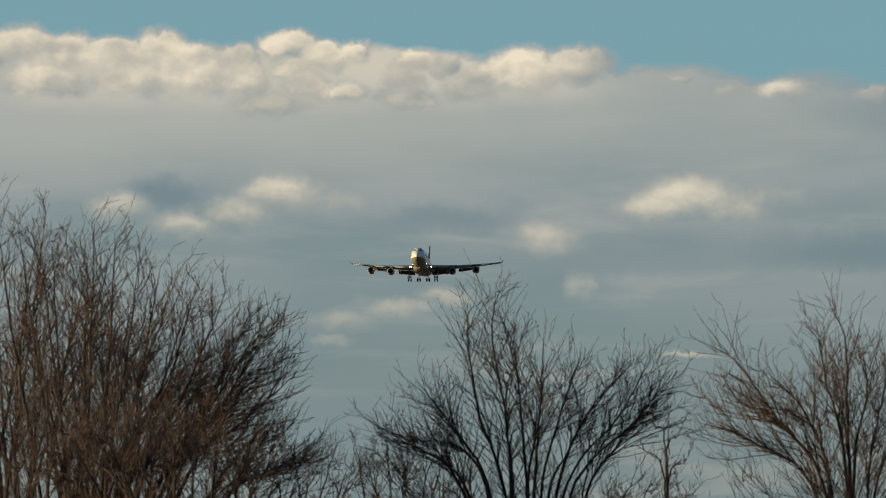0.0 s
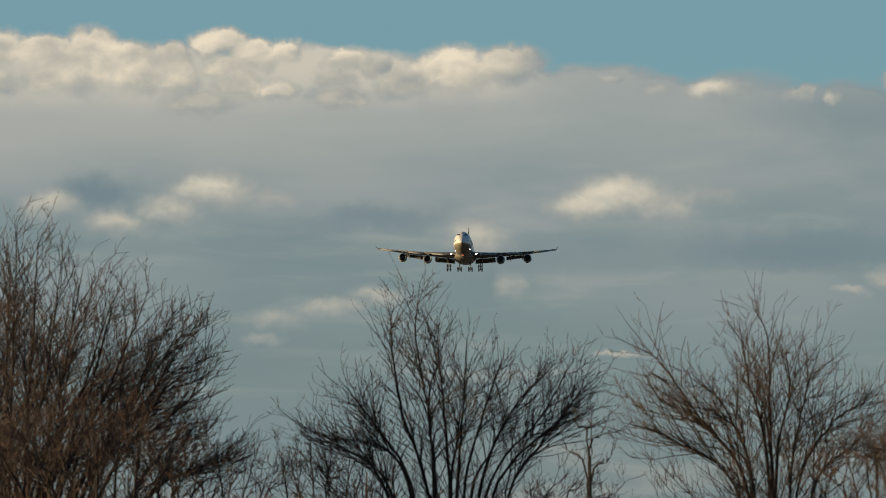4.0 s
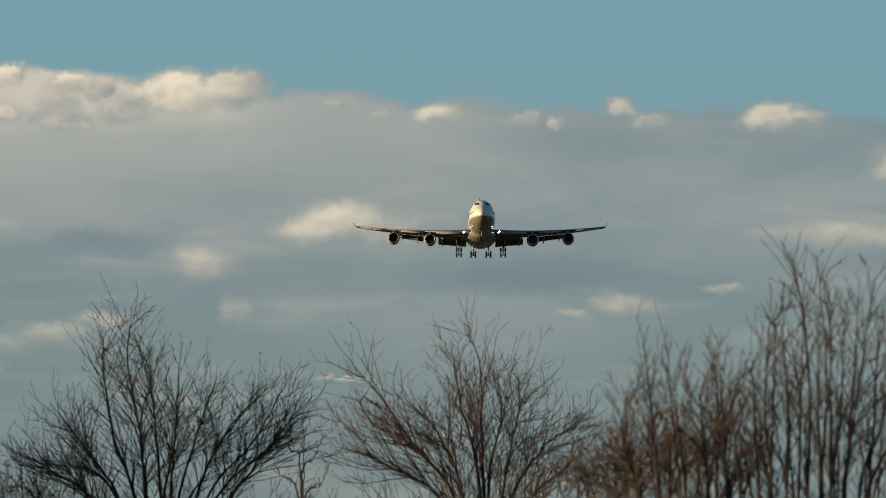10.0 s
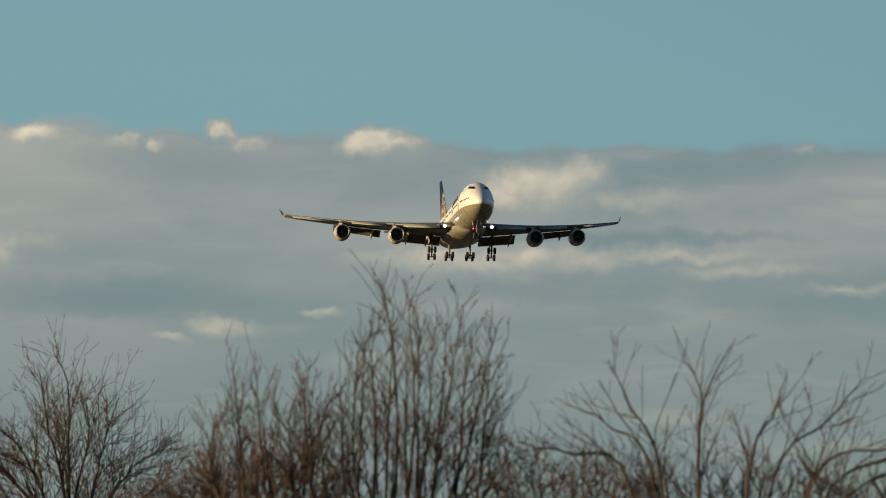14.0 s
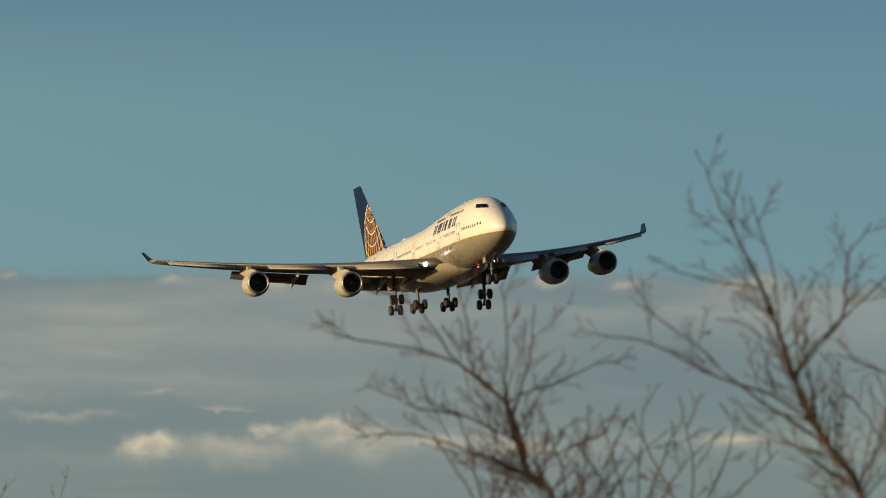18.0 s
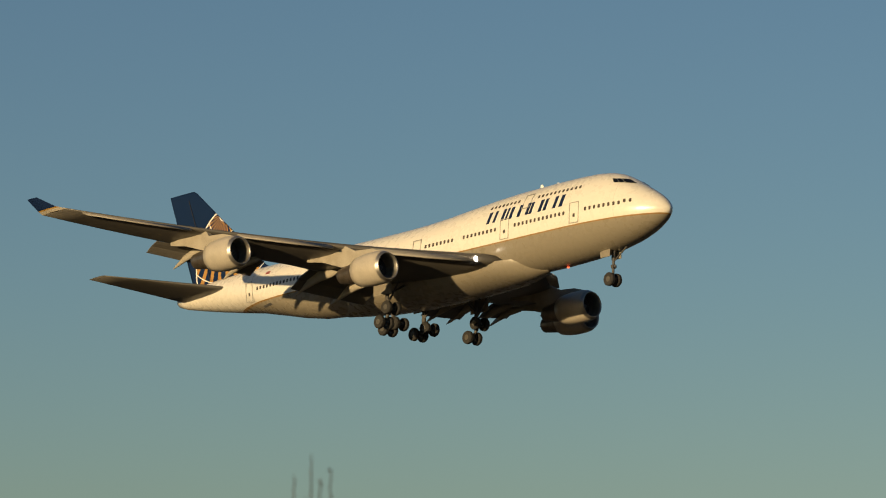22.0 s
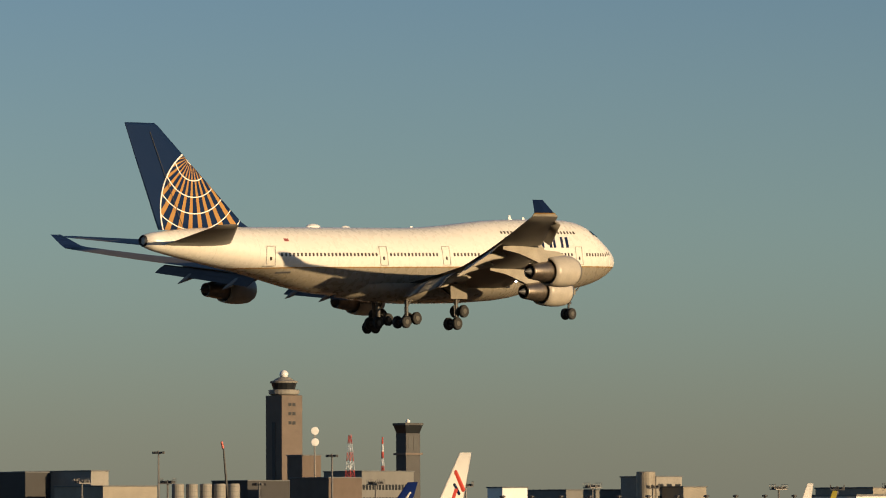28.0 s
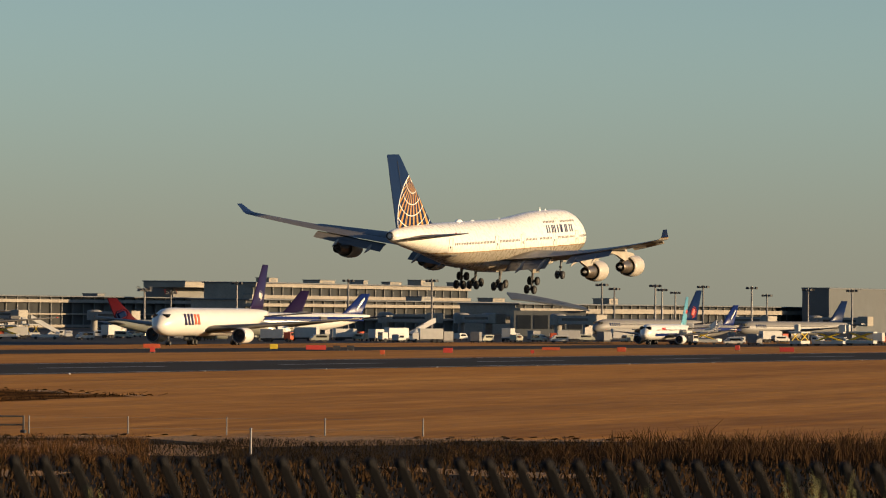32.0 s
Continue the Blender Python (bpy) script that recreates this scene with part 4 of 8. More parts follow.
concourse("lower terminal front with boarding gates", 22.5, 26.4, 1400, 12.0, ((9.2, 10.4, 2.0), (4.4, 5.2, 1.4)))
concourse("far terminal pier with a long pale roof edge", 17.0, 22.5, 1430, 11.2, ((7.6, 9.4, 1.6), (2.4, 3.2, 0.6)))
house("hangar", "dark grey hangar beyond the far pier", 14.6, 18.0, 1700, 19.0, 12, SLATEWALL, (), 0)
m, length = facade(21.45, 22.58, 1300, 1302)
wingroof = thing("gate_pavilion", "dark pavilion with a sloping curved roof", "terminal", m)
part("wall", box(1, length - 1, 1, 20, 0, 8.5), SLATEWALL, wingroof)
part("roof", add_loft(bmesh.new(), [[Vector((length * u, -1, 12.3 - 3.6 * u ** 1.3)), Vector((length * u, 22, 14.6 - 4.6 * u ** 1.4)), Vector((length * u, 22, 14.0 - 4.6 * u ** 1.4)), Vector((length * u, -1, 11.9 - 3.6 * u ** 1.3))] for u in [i / 8 for i in range(9)]]), SLATEWALL, wingroof)
for i in range(4):
    part("window", box(2 + i * 5.6, 6.6 + i * 5.6, 0.85, 1.1, 2.5, 7), DARKBAND, wingroof)


def roof_box(az, r, z0, w, d, h, wall):
    """A plant house square to the runway on a terminal roof, with louvres and a flat cap."""
    t = thing("roof_plant", "pale plant house on a terminal roof", "plant house", Matrix.Translation(polar(az, r, z0)), "roof plant houses")
    part("wall", box(-w / 2, w / 2, -d / 2, d / 2, -9.0, h), wall, t)
    part("roof", box(-w / 2 - 0.3, w / 2 + 0.3, -d / 2 - 0.3, d / 2 + 0.3, h, h + 0.3), ROOFMAT, t)
    part("louvre", box(-w * 0.3, w * 0.3, -d / 2 - 0.08, -d / 2 + 0.05, h * 0.25, h * 0.75), GREYWALL, t)


rr = random.Random(77)
for a0, a1, y, z, n in ((26.8, 33.6, 792, 13.1, 3), (23.3, 26.2, 712, 19.2, 6), (22.6, 26.3, 634, 12.0, 3), (17.2, 22.3, 560, 11.2, 2), (32.8, 35.5, 815, 11.0, 1)):
    for i in range(n):
        az = a0 + (a1 - a0) * (i + rr.random()) / n
        roof_box(az, (y + rr.uniform(0, 9)) / sin(radians(az)), z, rr.uniform(3, 16), rr.uniform(3, 8), rr.uniform(0.8, 2.6), rr.choice((CREAM, SLAB, PALE, GREYWALL)))
# red-brown hall far across the field
house("exhibition_hall", "long red-brown hall with a band of windows", 85.3, 88.9, 640, 10.3, 40, REDBROWN, ((5.0, 7.4),), 24, REDBROWN)
house("exhibition_hall", "taller red-brown end of the hall", 88.9, 91.2, 700, 11.9, 40, REDBROWN, ((7.6, 9.6),), 24, REDBROWN)
# cylindrical tanks by the tower
for i in range(5):
    tk = thing("storage_tank", "squat pale ribbed storage tank", "tank", Matrix.Translation(polar(46.1 + i * 0.2, 1720)), "tanks by the tower")
    part("shell", turn_body(((0, 2.7), (19.0, 2.7), (19.4, 2.4)), "z", 20), PALE, tk)
    for z in (14, 16, 18):
        part("hoop", turn_body(((z, 2.7), (z, 2.78), (z + 0.15, 2.78), (z + 0.15, 2.7)), "z", 20, False), GREYWALL, tk)
# lattice masts striped red and white
def striped_mast(az, r, z0, h, w):
    t = thing("lattice_mast", "red and white banded lattice mast", "mast", Matrix.Translation(polar(az, r)))
    n = 5
    for i in range(n):
        bm = bmesh.new()
        za, zb = z0 + (h - z0) * i / n, z0 + (h - z0) * (i + 1) / n
        wa, wb = w * (1 - i / n * 0.75), w * (1 - (i + 1) / n * 0.75)
        cs = ((-1, -1), (1, -1), (1, 1), (-1, 1))
        for k, (a, b) in enumerate(cs):
            c, d = cs[(k + 1) % 4]
            add_tube(bm, (a * wa, b * wa, za), (b * 0 + a * wb, b * wb, zb), 0.14, k=4)
            add_tube(bm, (a * wa, b * wa, za), (c * wb, d * wb, zb), 0.1, k=4)
            add_tube(bm, (a * wb, b * wb, zb), (c * wb, d * wb, zb), 0.1, k=4)
        part("section", bm, REDPAINT if i % 2 == 0 else WHITE, t)
    part("base", tube((0, 0, 0), (0, 0, z0), w, w, 8), GREYWALL, t)


striped_mast(44.42, 1820, 22, 42, 1.6)
striped_mast(43.95, 1870, 25, 42, 0.5)
for a in (52.1, 52.2, 52.32, 52.44, 52.52):
    striped_mast(a, 1890, 31, 43, 0.5)
cr = thing("crane", "dark raised crane jib behind the tower", "crane", Matrix.Translation(polar(46.2, 1800)))
part("jib", tube((2, 0, 0), (-2.2, 0, 38), 0.9, 0.4, 6), CHARCOAL, cr)
part("jib_tip", tube((-2.2, 0, 36), (-3.2, 0, 39), 0.7, 0.5, 6), REDPAINT, cr)
gp = thing("dish_mast", "mast with two white dishes", "mast", Matrix.Translation(polar(44.93, 1945)))
part("pole", tube((0, 0, 0), (0, 0, 48), 0.5, 0.4, 6), STEEL, gp)
for z in (41, 46.5):
    part("dish", turn_body(((-0.5, 1.2), (0.0, 2.0), (0.4, 1.9), (0.5, 0.1)), "x", 14), WHITE, gp, m=Matrix.Translation((-0.6, -0.9, z)) @ Matrix.Rotation(radians(-130), 4, "Z"))


# ---- light masts over the apron ----
def light_mast(az, r, h, kind):
    t = thing("light_mast", "tall apron floodlight mast with a ring of lamps", "light mast", Matrix.Translation(polar(az, r)) @ Matrix.Rotation(radians(az * 37 % 90), 4, "Z"), "apron light masts")
    part("pole", tube((0, 0, 0), (0, 0, h), 0.42, 0.26, 8), STEEL, t)
    if kind:
        part("head_frame", box(-1.9, 1.9, -1.9, 1.9, h - 1.2, h - 0.9), STEEL, t)
        rail = add_box(bmesh.new(), -2.0, 2.0, -2.0, -1.9, h + 0.3, h + 0.4)
        add_box(rail, -2.0, 2.0, 1.9, 2.0, h + 0.3, h + 0.4)
        for i in range(5):
            add_box(rail, -2.0 + i * 0.97, -1.9 + i * 0.97, -2.0, -1.9, h - 1.0, h + 0.4)
            add_box(rail, -2.0 + i * 0.97, -1.9 + i * 0.97, 1.9, 2.0, h - 1.0, h + 0.4)
        part("railing", rail, REDPAINT if kind == 2 else STEEL, t)
    for i in range(6):
        a = i * pi / 3
        part("floodlight", box(-0.35, 0.35, -0.45, 0.45, -0.4, 0.35, 0.06), CHARCOAL, t, m=Matrix.Translation((1.7 * cos(a), 1.7 * sin(a), h - 0.6)) @ Matrix.Rotation(a, 4, "Z"))
    arm = bmesh.new()
    for i in range(3):
        a = i * pi / 3
        add_tube(arm, (-1.7 * cos(a), -1.7 * sin(a), h - 0.7), (1.7 * cos(a), 1.7 * sin(a), h - 0.7), 0.1, k=5)
    part("cross_arm", arm, STEEL, t)


# bearing, height of the head, distance, kind of head
PIER_MASTS = ((23.73, 0.47, 1250, 0), (21.27, 0.43, 1250, 0), (21.09, 0.37, 1380, 0), (20.5, 0.42, 1300, 0), (20.4, 0.36, 1420, 0), (20.21, 0.32, 1500, 0), (19.81, 0.41, 1300, 0), (19.11, 0.4, 1300, 0), (18.89, 0.29, 1480, 0),
               (18.3, 0.38, 1300, 0), (17.67, 0.37, 1300, 0), (35.55, 0.32, 1350, 0), (34.89, 0.36, 1300, 0), (34.56, 0.32, 1420, 0), (33.06, 0.36, 1350, 0), (32.38, 0.45, 1150, 2), (30.44, 0.33, 1250, 1), (27.88, 0.31, 1250, 1),
               (27.5, 0.27, 1300, 2), (26.55, 0.41, 1300, 0), (24.94, 0.46, 1300, 0), (35.2, 0.3, 1180, 1))
CARGO_MASTS = ((36.08, 0.35, 1300, 0), (36.62, 0.31, 1150, 1), (38.24, 0.3, 1150, 1), (37.4, 0.29, 1150, 1), (40.92, 0.34, 1150, 1), (40.05, 0.33, 1160, 1), (42.75, 0.37, 1150, 1), (44.05, 0.41, 1150, 1), (44.68, 0.8, 1300, 0),
               (45.73, 0.4, 1150, 0), (47.05, 0.44, 1150, 1), (47.18, 0.86, 1300, 0), (48.28, 0.45, 1150, 1), (49.91, 0.5, 1150, 2))
for az, el, r, kind in PIER_MASTS + CARGO_MASTS:
    light_mast(az, r, 8 + r * tan(radians(el)), kind)


# ---- parked and taxiing jets ----
SILVER = plain("silver_paint", (0.36, 0.35, 0.27), 0.3, 0.3, grain=0.08, scale=0.4)
PURPLE = plain("purple_paint", (0.02, 0.012, 0.042), 0.3, grain=0.1, scale=0.6, spec=0.15)
DEEPBLUE = plain("deep_blue_paint", (0.008, 0.02, 0.1), 0.3, grain=0.1, scale=0.6, spec=0.15)
SLATE = plain("slate_blue_paint", (0.012, 0.02, 0.028), 0.3, grain=0.1, scale=0.6, spec=0.15)
# White jet paint darkened in its colour for parked hulls in shade.
SHADEWHITE = plain("shaded_white_paint", (0.2, 0.19, 0.17), 0.5, grain=0.08, scale=0.4)
DULLRED = plain("dull_red_paint", (0.08, 0.009, 0.011), 0.3, grain=0.1, scale=0.6, spec=0.15)
TEAL = plain("teal_paint", (0.1, 0.3, 0.36), 0.35, grain=0.1, scale=0.6)
OLIVE = plain("olive_yellow_paint", (0.3, 0.24, 0.02), 0.35, grain=0.1, scale=0.6)
VANWHITE = plain("van_white_paint", (0.46, 0.44, 0.39), 0.45, grain=0.08, scale=1.0)
JETWHITE = plain("jet_white_paint", (0.66, 0.63, 0.56), 0.35, grain=0.05, scale=0.4, coat=0.25)


def jet(label, pos, heading, length, radius, span, tail, hull, fin_mat, marks=(), fin_marks=(), belly=None, aft=None):
    """A twin jet: tube hull, swept wings, two engines, tail, gear on the ground; marks: bars on the side (start, height, width, tall, paint)."""
    top = thing("jetliner", label, "airplane", Matrix.Translation((pos[0], pos[1], 0.05)) @ Matrix.Rotation(radians(heading), 4, "Z"))
    R, L = radius, length
    zc = R + L * 0.033
    prof = ((0, 0.03, -0.35), (0.006, 0.3, -0.3), (0.02, 0.55, -0.2), (0.045, 0.8, -0.1), (0.08, 0.96, -0.02), (0.12, 1, 0), (0.3, 1, 0), (0.62, 1, 0), (0.72, 0.97, 0.03), (0.82, 0.78, 0.2), (0.9, 0.52, 0.42), (0.96, 0.27, 0.6), (1.0, 0.08, 0.7))
    rings = [ring((-s * L, 0, zc + d * R), (0, 1, 0), (0, 0, 1), f * R, k=24) for s, f, d in prof]
    body = part("fuselage", add_loft(bmesh.new(), rings), hull, top, smooth=True)
    if aft:
        part("tail_section", add_loft(bmesh.new(), [ring((-s * L, 0, zc + d * R), (0, 1, 0), (0, 0, 1), f * R + 0.04, k=24) for s, f, d in prof if s >= 0.62]), aft, body, smooth=True)
    for side in (-1, 1):
        secs = []
        for u in (0.0, 0.35, 0.7, 1.0):
            y = R * 0.5 + u * (span / 2 - R * 0.5)
            le = L * 0.3 + y * 0.6
            ch = L * 0.19 * (1 - u) ** 1.2 + span * 0.035
            secs.append(foil(le, ch, ch * (0.12 - 0.03 * u), zc - R * 0.62 + y * 0.09, side * y, 6))
        wing = part("wing", add_loft(bmesh.new(), secs), WING_GREY, top, smooth=True)
        yt = span / 2
        part("wingtip_lamp", box(-L * 0.3 - yt * 0.6 - 0.6, -L * 0.3 - yt * 0.6, side * yt - 0.1, side * yt + 0.1, zc - R * 0.62 + yt * 0.09 - 0.05, zc - R * 0.62 + yt * 0.09 + 0.1), REDPAINT, wing)
        ye, ze, re = span * 0.16, zc - R * 0.95, R * 0.56
        se = L * 0.3 + ye * 0.6 - re * 2.4
        cowl = part("engine_cowl", turn_body(((0, re * 0.92), (-re * 0.3, re), (-re * 2.4, re), (-re * 3.2, re * 0.82), (-re * 3.2, re * 0.6)), "x", 20, False), hull, top, smooth=True, m=Matrix.Translation((-se, side * ye, ze)))
        part("inlet", turn_body(((-re * 0.5, re * 0.84), (-re * 0.45, re * 0.3), (-re * 0.1, 0.02)), "x", 20), HOLE, cowl)
        part("inlet_lip", turn_body(((-re * 0.5, re * 0.84), (0.0, re * 0.86), (0.04, re * 0.9), (-0.05, re * 0.95), (-re * 0.2, re * 0.985)), "x", 20, False), BARE, cowl, smooth=True)
        part("exhaust", turn_body(((-re * 3.0, re * 0.6), (-re * 4.0, re * 0.4), (-re * 4.6, 0.05)), "x", 14), HOT, cowl)
        part("pylon", box(-se - re * 3.2, -se - re * 0.8, side * ye - 0.18, side * ye + 0.18, ze + re * 0.8, zc - R * 0.62 + ye * 0.09), WING_GREY, cowl)
        ts = [foil(L * 0.885 + (y - 0.3) * 0.65, L * 0.085 - y * 0.26, 0.35, zc + R * 0.35 + y * 0.1, side * y, 5) for y in (0.3, span * 0.17)]
        part("tailplane", add_loft(bmesh.new(), ts), WING_GREY, top)
        g = part("main_gear", tube((-L * 0.5, side * R * 1.7, zc - R * 0.8), (-L * 0.5, side * R * 1.7, 0.6), 0.22, 0.18, 8), STRUT, top)
        for dx in (-0.9, 0.9):
            for dy in (-0.5, 0.5):
                wheel(g, Vector((-L * 0.5 + dx, side * R * 1.7 + dy, 0.62)), 0.62, 0.42)
        part("window_row", box(-L * 0.78, -L * 0.12, side * (R * 0.985) - 0.03, side * (R * 0.985) + 0.03, zc + R * 0.2, zc + R * 0.2 + 0.22), CHARCOAL, body) if belly != "freight" else None
        for s, z, w, h, mt in marks:
            y = sqrt(max(0.05, 1 - z * z)) * R
            part("side_mark", box(-s * L - w, -s * L, -0.03, 0.03, -h / 2, h / 2), mt, body, m=Matrix.Translation((0, side * (y + 0.0), zc + z * R)) @ Matrix.Rotation(math.asin(z), 4, "X"))
        for z, w, h in ((0.36, 0.024, 0.5),):
            part("cockpit_pane", box(-L * 0.052, -L * 0.03, side * R * 0.4 - 0.6, side * R * 0.4 + 0.6, zc + R * 0.3, zc + R * 0.3 + 0.75), GLASS_DARK, body)
    zt = zc + R * 0.72
    secs = [[Vector((p.x, p.z, z)) for p in foil(a, b - a, 0.3 * k + 0.08, 0, 0, 6)] for z, a, b, k in ((zt, L * 0.8, L * 0.95, 1.6), (zt + (tail - zt) * 0.15, L * 0.838, L * 0.957, 1.2), (tail, L * 0.945, L * 1.0, 0.5))]
    fin = part("fin", add_loft(bmesh.new(), secs), fin_mat, top, smooth=True)
    for u, v, w, h, mt in fin_marks:
        part("fin_mark", box(-w / 2, w / 2, -0.45, 0.45, -h / 2, h / 2, min(w, h) * 0.3), mt, fin, m=Matrix.Translation((-L * (0.86 + 0.11 * u + 0.02), 0, zt + (tail - zt) * u)) @ Matrix.Rotation(radians(v), 4, "Y"))
    ng = part("nose_gear", tube((-L * 0.1, 0, zc - R * 0.9), (-L * 0.1, 0, 0.5), 0.16, 0.13, 8), STRUT, top)
    for y in (-0.35, 0.35):
        wheel(ng, Vector((-L * 0.1, y, 0.52)), 0.52, 0.34)
    return top


def word(s, z, n, h, mt, w=0.55, gap=0.95):
    return tuple((s + i * gap / 60.0, z, w, h, mt) for i in range(n))


def nose_at(az, r):
    p = polar(az, r)
    return (p.x, p.y)


jet("white freighter jet with a purple tail, taxiing", nose_at(27.70, 858), 184, 63.7, 3.1, 64.8, 18.4, JETWHITE, PURPLE, word(0.13, 0.18, 3, 2.5, PURPLE, 1.0, 1.7) + word(0.215, 0.18, 2, 2.3, ORANGE, 1.1, 1.7), ((0.35, -15, 2.4, 2.2, JETWHITE), (0.35, -15, 1.0, 1.4, ORANGE)), belly="freight")
silver = jet("silver twin jet with a dark slate tail, taxiing", nose_at(32.70, 725), 186, 63.7, 3.1, 64.8, 18.4, SILVER, SLATE, word(0.1, 0.5, 7, 1.1, SLATE, 0.6, 1.25) + word(0.13, 0.05, 5, 0.7, plain("green_mark", (0.02, 0.16, 0.07), 0.4), 0.4, 0.7), ((0.5, -15, 2.6, 3.0, JETWHITE), (0.5, -15, 1.6, 2.0, SLATE)))
loop = mesh_of("side_mark", turn_body(((-0.3, 1.25), (-0.3, 1.7), (0.06, 1.7), (0.06, 1.25), (-0.3, 1.25)), "y", 24, False), SLATE)
for u, dz in ((0.6, -0.5), (0.655, 0.5), (0.7, -0.3)):
    for side in (-1, 1):
        part("side_mark", loop, None, silver, m=Matrix.Translation((-63.7 * u, side * 3.02, 5.2 + dz)) @ Matrix.Rotation(0 if side > 0 else pi, 4, "Z"))
jet("small white twin jet with a red disc on its tail", nose_at(39.45, 735), 184, 39.5, 1.95, 35.8, 12.4, JETWHITE, JETWHITE, word(0.2, 0.45, 9, 0.6, CHARCOAL, 0.35, 0.66), ((0.42, 0, 1.7, 2.5, REDPAINT), (0.42, 0, 0.9, 1.2, JETWHITE)))
jet("white wide-body jet with a red and dark mark on its tail", nose_at(46.1, 612), 184, 58.8, 2.82, 60.3, 17.2, JETWHITE, JETWHITE, word(0.15, 0.3, 6, 0.9, REDPAINT, 0.6, 1.05) + word(0.29, 0.3, 9, 0.7, CHARCOAL, 0.4, 0.8), ((0.55, 35, 0.9, 4.2, REDPAINT), (0.33, -30, 0.8, 3.0, REDPAINT), (0.42, 40, 0.5, 2.4, NAVY)))
jet("small white twin jet with a teal tail, taxiing", nose_at(20.66, 985), 183, 37.6, 1.98, 34.1, 12.2, JETWHITE, TEAL, word(0.25, 0.4, 8, 0.6, REDPAINT, 0.3, 0.6) + ((0.1, -0.35, 26, 0.7, DEEPBLUE),), ((0.5, -15, 0.9, 1.2, REDPAINT),))
jet("parked white freighter with purple tail and dark cheek patch", nose_at(35.5, 1085), 151, 63.7, 3.1, 64.8, 18.2, SHADEWHITE, PURPLE, word(0.1, 0.1, 3, 3.0, PURPLE, 1.6, 2.2) + word(0.21, 0.1, 2, 2.8, REDPAINT, 1.6, 2.4), ((0.4, -15, 2.2, 1.0, JETWHITE),), belly="freight", aft=PURPLE)
jet("parked pale jet with a dark red and navy tail", nose_at(25.97, 1010), -50, 44.0, 1.9, 40.0, 10.6, SILVER, DULLRED, word(0.1, 0.3, 5, 0.9, NAVY, 0.6, 1.2), ((0.3, -25, 3.0, 2.4, NAVY),))
jet("parked jet with a deep blue striped flank and tail", nose_at(27.07, 1146), 150, 60.0, 2.6, 56.0, 13.0, JETWHITE, DEEPBLUE, ((0.1, 0.35, 50, 1.3, DEEPBLUE),), ((0.45, -35, 0.5, 3.4, JETWHITE), (0.55, -35, 0.5, 3.0, JETWHITE), (0.65, -35, 0.5, 2.6, JETWHITE)))
jet("parked freighter showing its purple tail", nose_at(27.79, 1319), 128, 54.0, 2.7, 50.0, 14.5, JETWHITE, PURPLE, (), (), aft=PURPLE, belly="freight")
jet("parked white jet with a navy and red tail", nose_at(21.39, 1175), 160, 50.0, 2.2, 44.0, 15.0, SHADEWHITE, NAVY, word(0.1, 0.3, 5, 0.9, NAVY, 0.6, 1.2), ((0.3, -25, 2.6, 3.4, REDPAINT),))
jet("parked blue and white jet with a blue tail", nose_at(20.7, 1117), 150, 36.0, 1.8, 33.0, 10.4, SHADEWHITE, DEEPBLUE, ((0.1, 0.3, 32, 0.9, DEEPBLUE),), ((0.5, -35, 0.45, 2.6, JETWHITE), (0.62, -35, 0.45, 2.2, JETWHITE)))
jet("parked white jet with a navy tail by the far pier", nose_at(19.3, 1220), 150, 45.0, 2.1, 42.0, 12.2, SHADEWHITE, NAVY, word(0.12, 0.3, 5, 0.9, NAVY, 0.6, 1.2), ())
jet("parked jet with an olive-yellow tail", nose_at(38.7, 1010), 186, 44.0, 2.0, 36.0, 12.0, JETWHITE, OLIVE, (), (), aft=OLIVE)
jet("parked jet with a yellow and green tail", nose_at(52.4, 930), 165, 44.0, 2.0, 36.0, 15.8, TEAL, OLIVE, (), ((0.5, 35, 0.7, 4.5, TEAL), (0.5, -35, 0.5, 4.0, TEAL)))
jet("parked jet showing its deep blue tail", nose_at(46.1, 1116), 150, 54.0, 2.6, 50.0, 15.6, JETWHITE, DEEPBLUE, (), ((0.45, -35, 0.5, 3.4, JETWHITE), (0.58, -35, 0.5, 2.8, JETWHITE)))

# ---- ramp vehicles ----
CANVAS = plain("container_cloth", (0.19, 0.185, 0.175), 0.7, grain=0.15, scale=0.8)
VAN_GLASS = GLASS_DARK


def van(m, paint, label):
    t = thing("service_van", label, "van", m, "ramp vehicles")
    q = [[Vector((x, y, z)) for y, z in ((-0.95, 0.5), (0.95, 0.5), (0.95, h), (0.8, h + 0.12), (-0.8, h + 0.12), (-0.95, h))] for x, h in ((2.3, 0.95), (2.1, 1.05), (1.2, 1.85), (-2.3, 1.9))]
    part("body", add_loft(bmesh.new(), q), paint, t)
    part("windscreen", box(1.35, 1.42, -0.75, 0.75, 1.15, 1.7), VAN_GLASS, t, m=Matrix.Translation((0.32, 0, 0)))
    for y in (-0.96, 0.96):
        part("side_window", box(-1.8, 1.0, y - 0.02, y + 0.02, 1.2, 1.7), VAN_GLASS, t)
        for x in (-1.5, 1.5):
            part("wheel", turn_body(((-0.12, 0.34), (0.12, 0.34)), "y", 12), RUBBER, t, m=Matrix.Translation((x, y * 0.92, 0.34)))
    return t


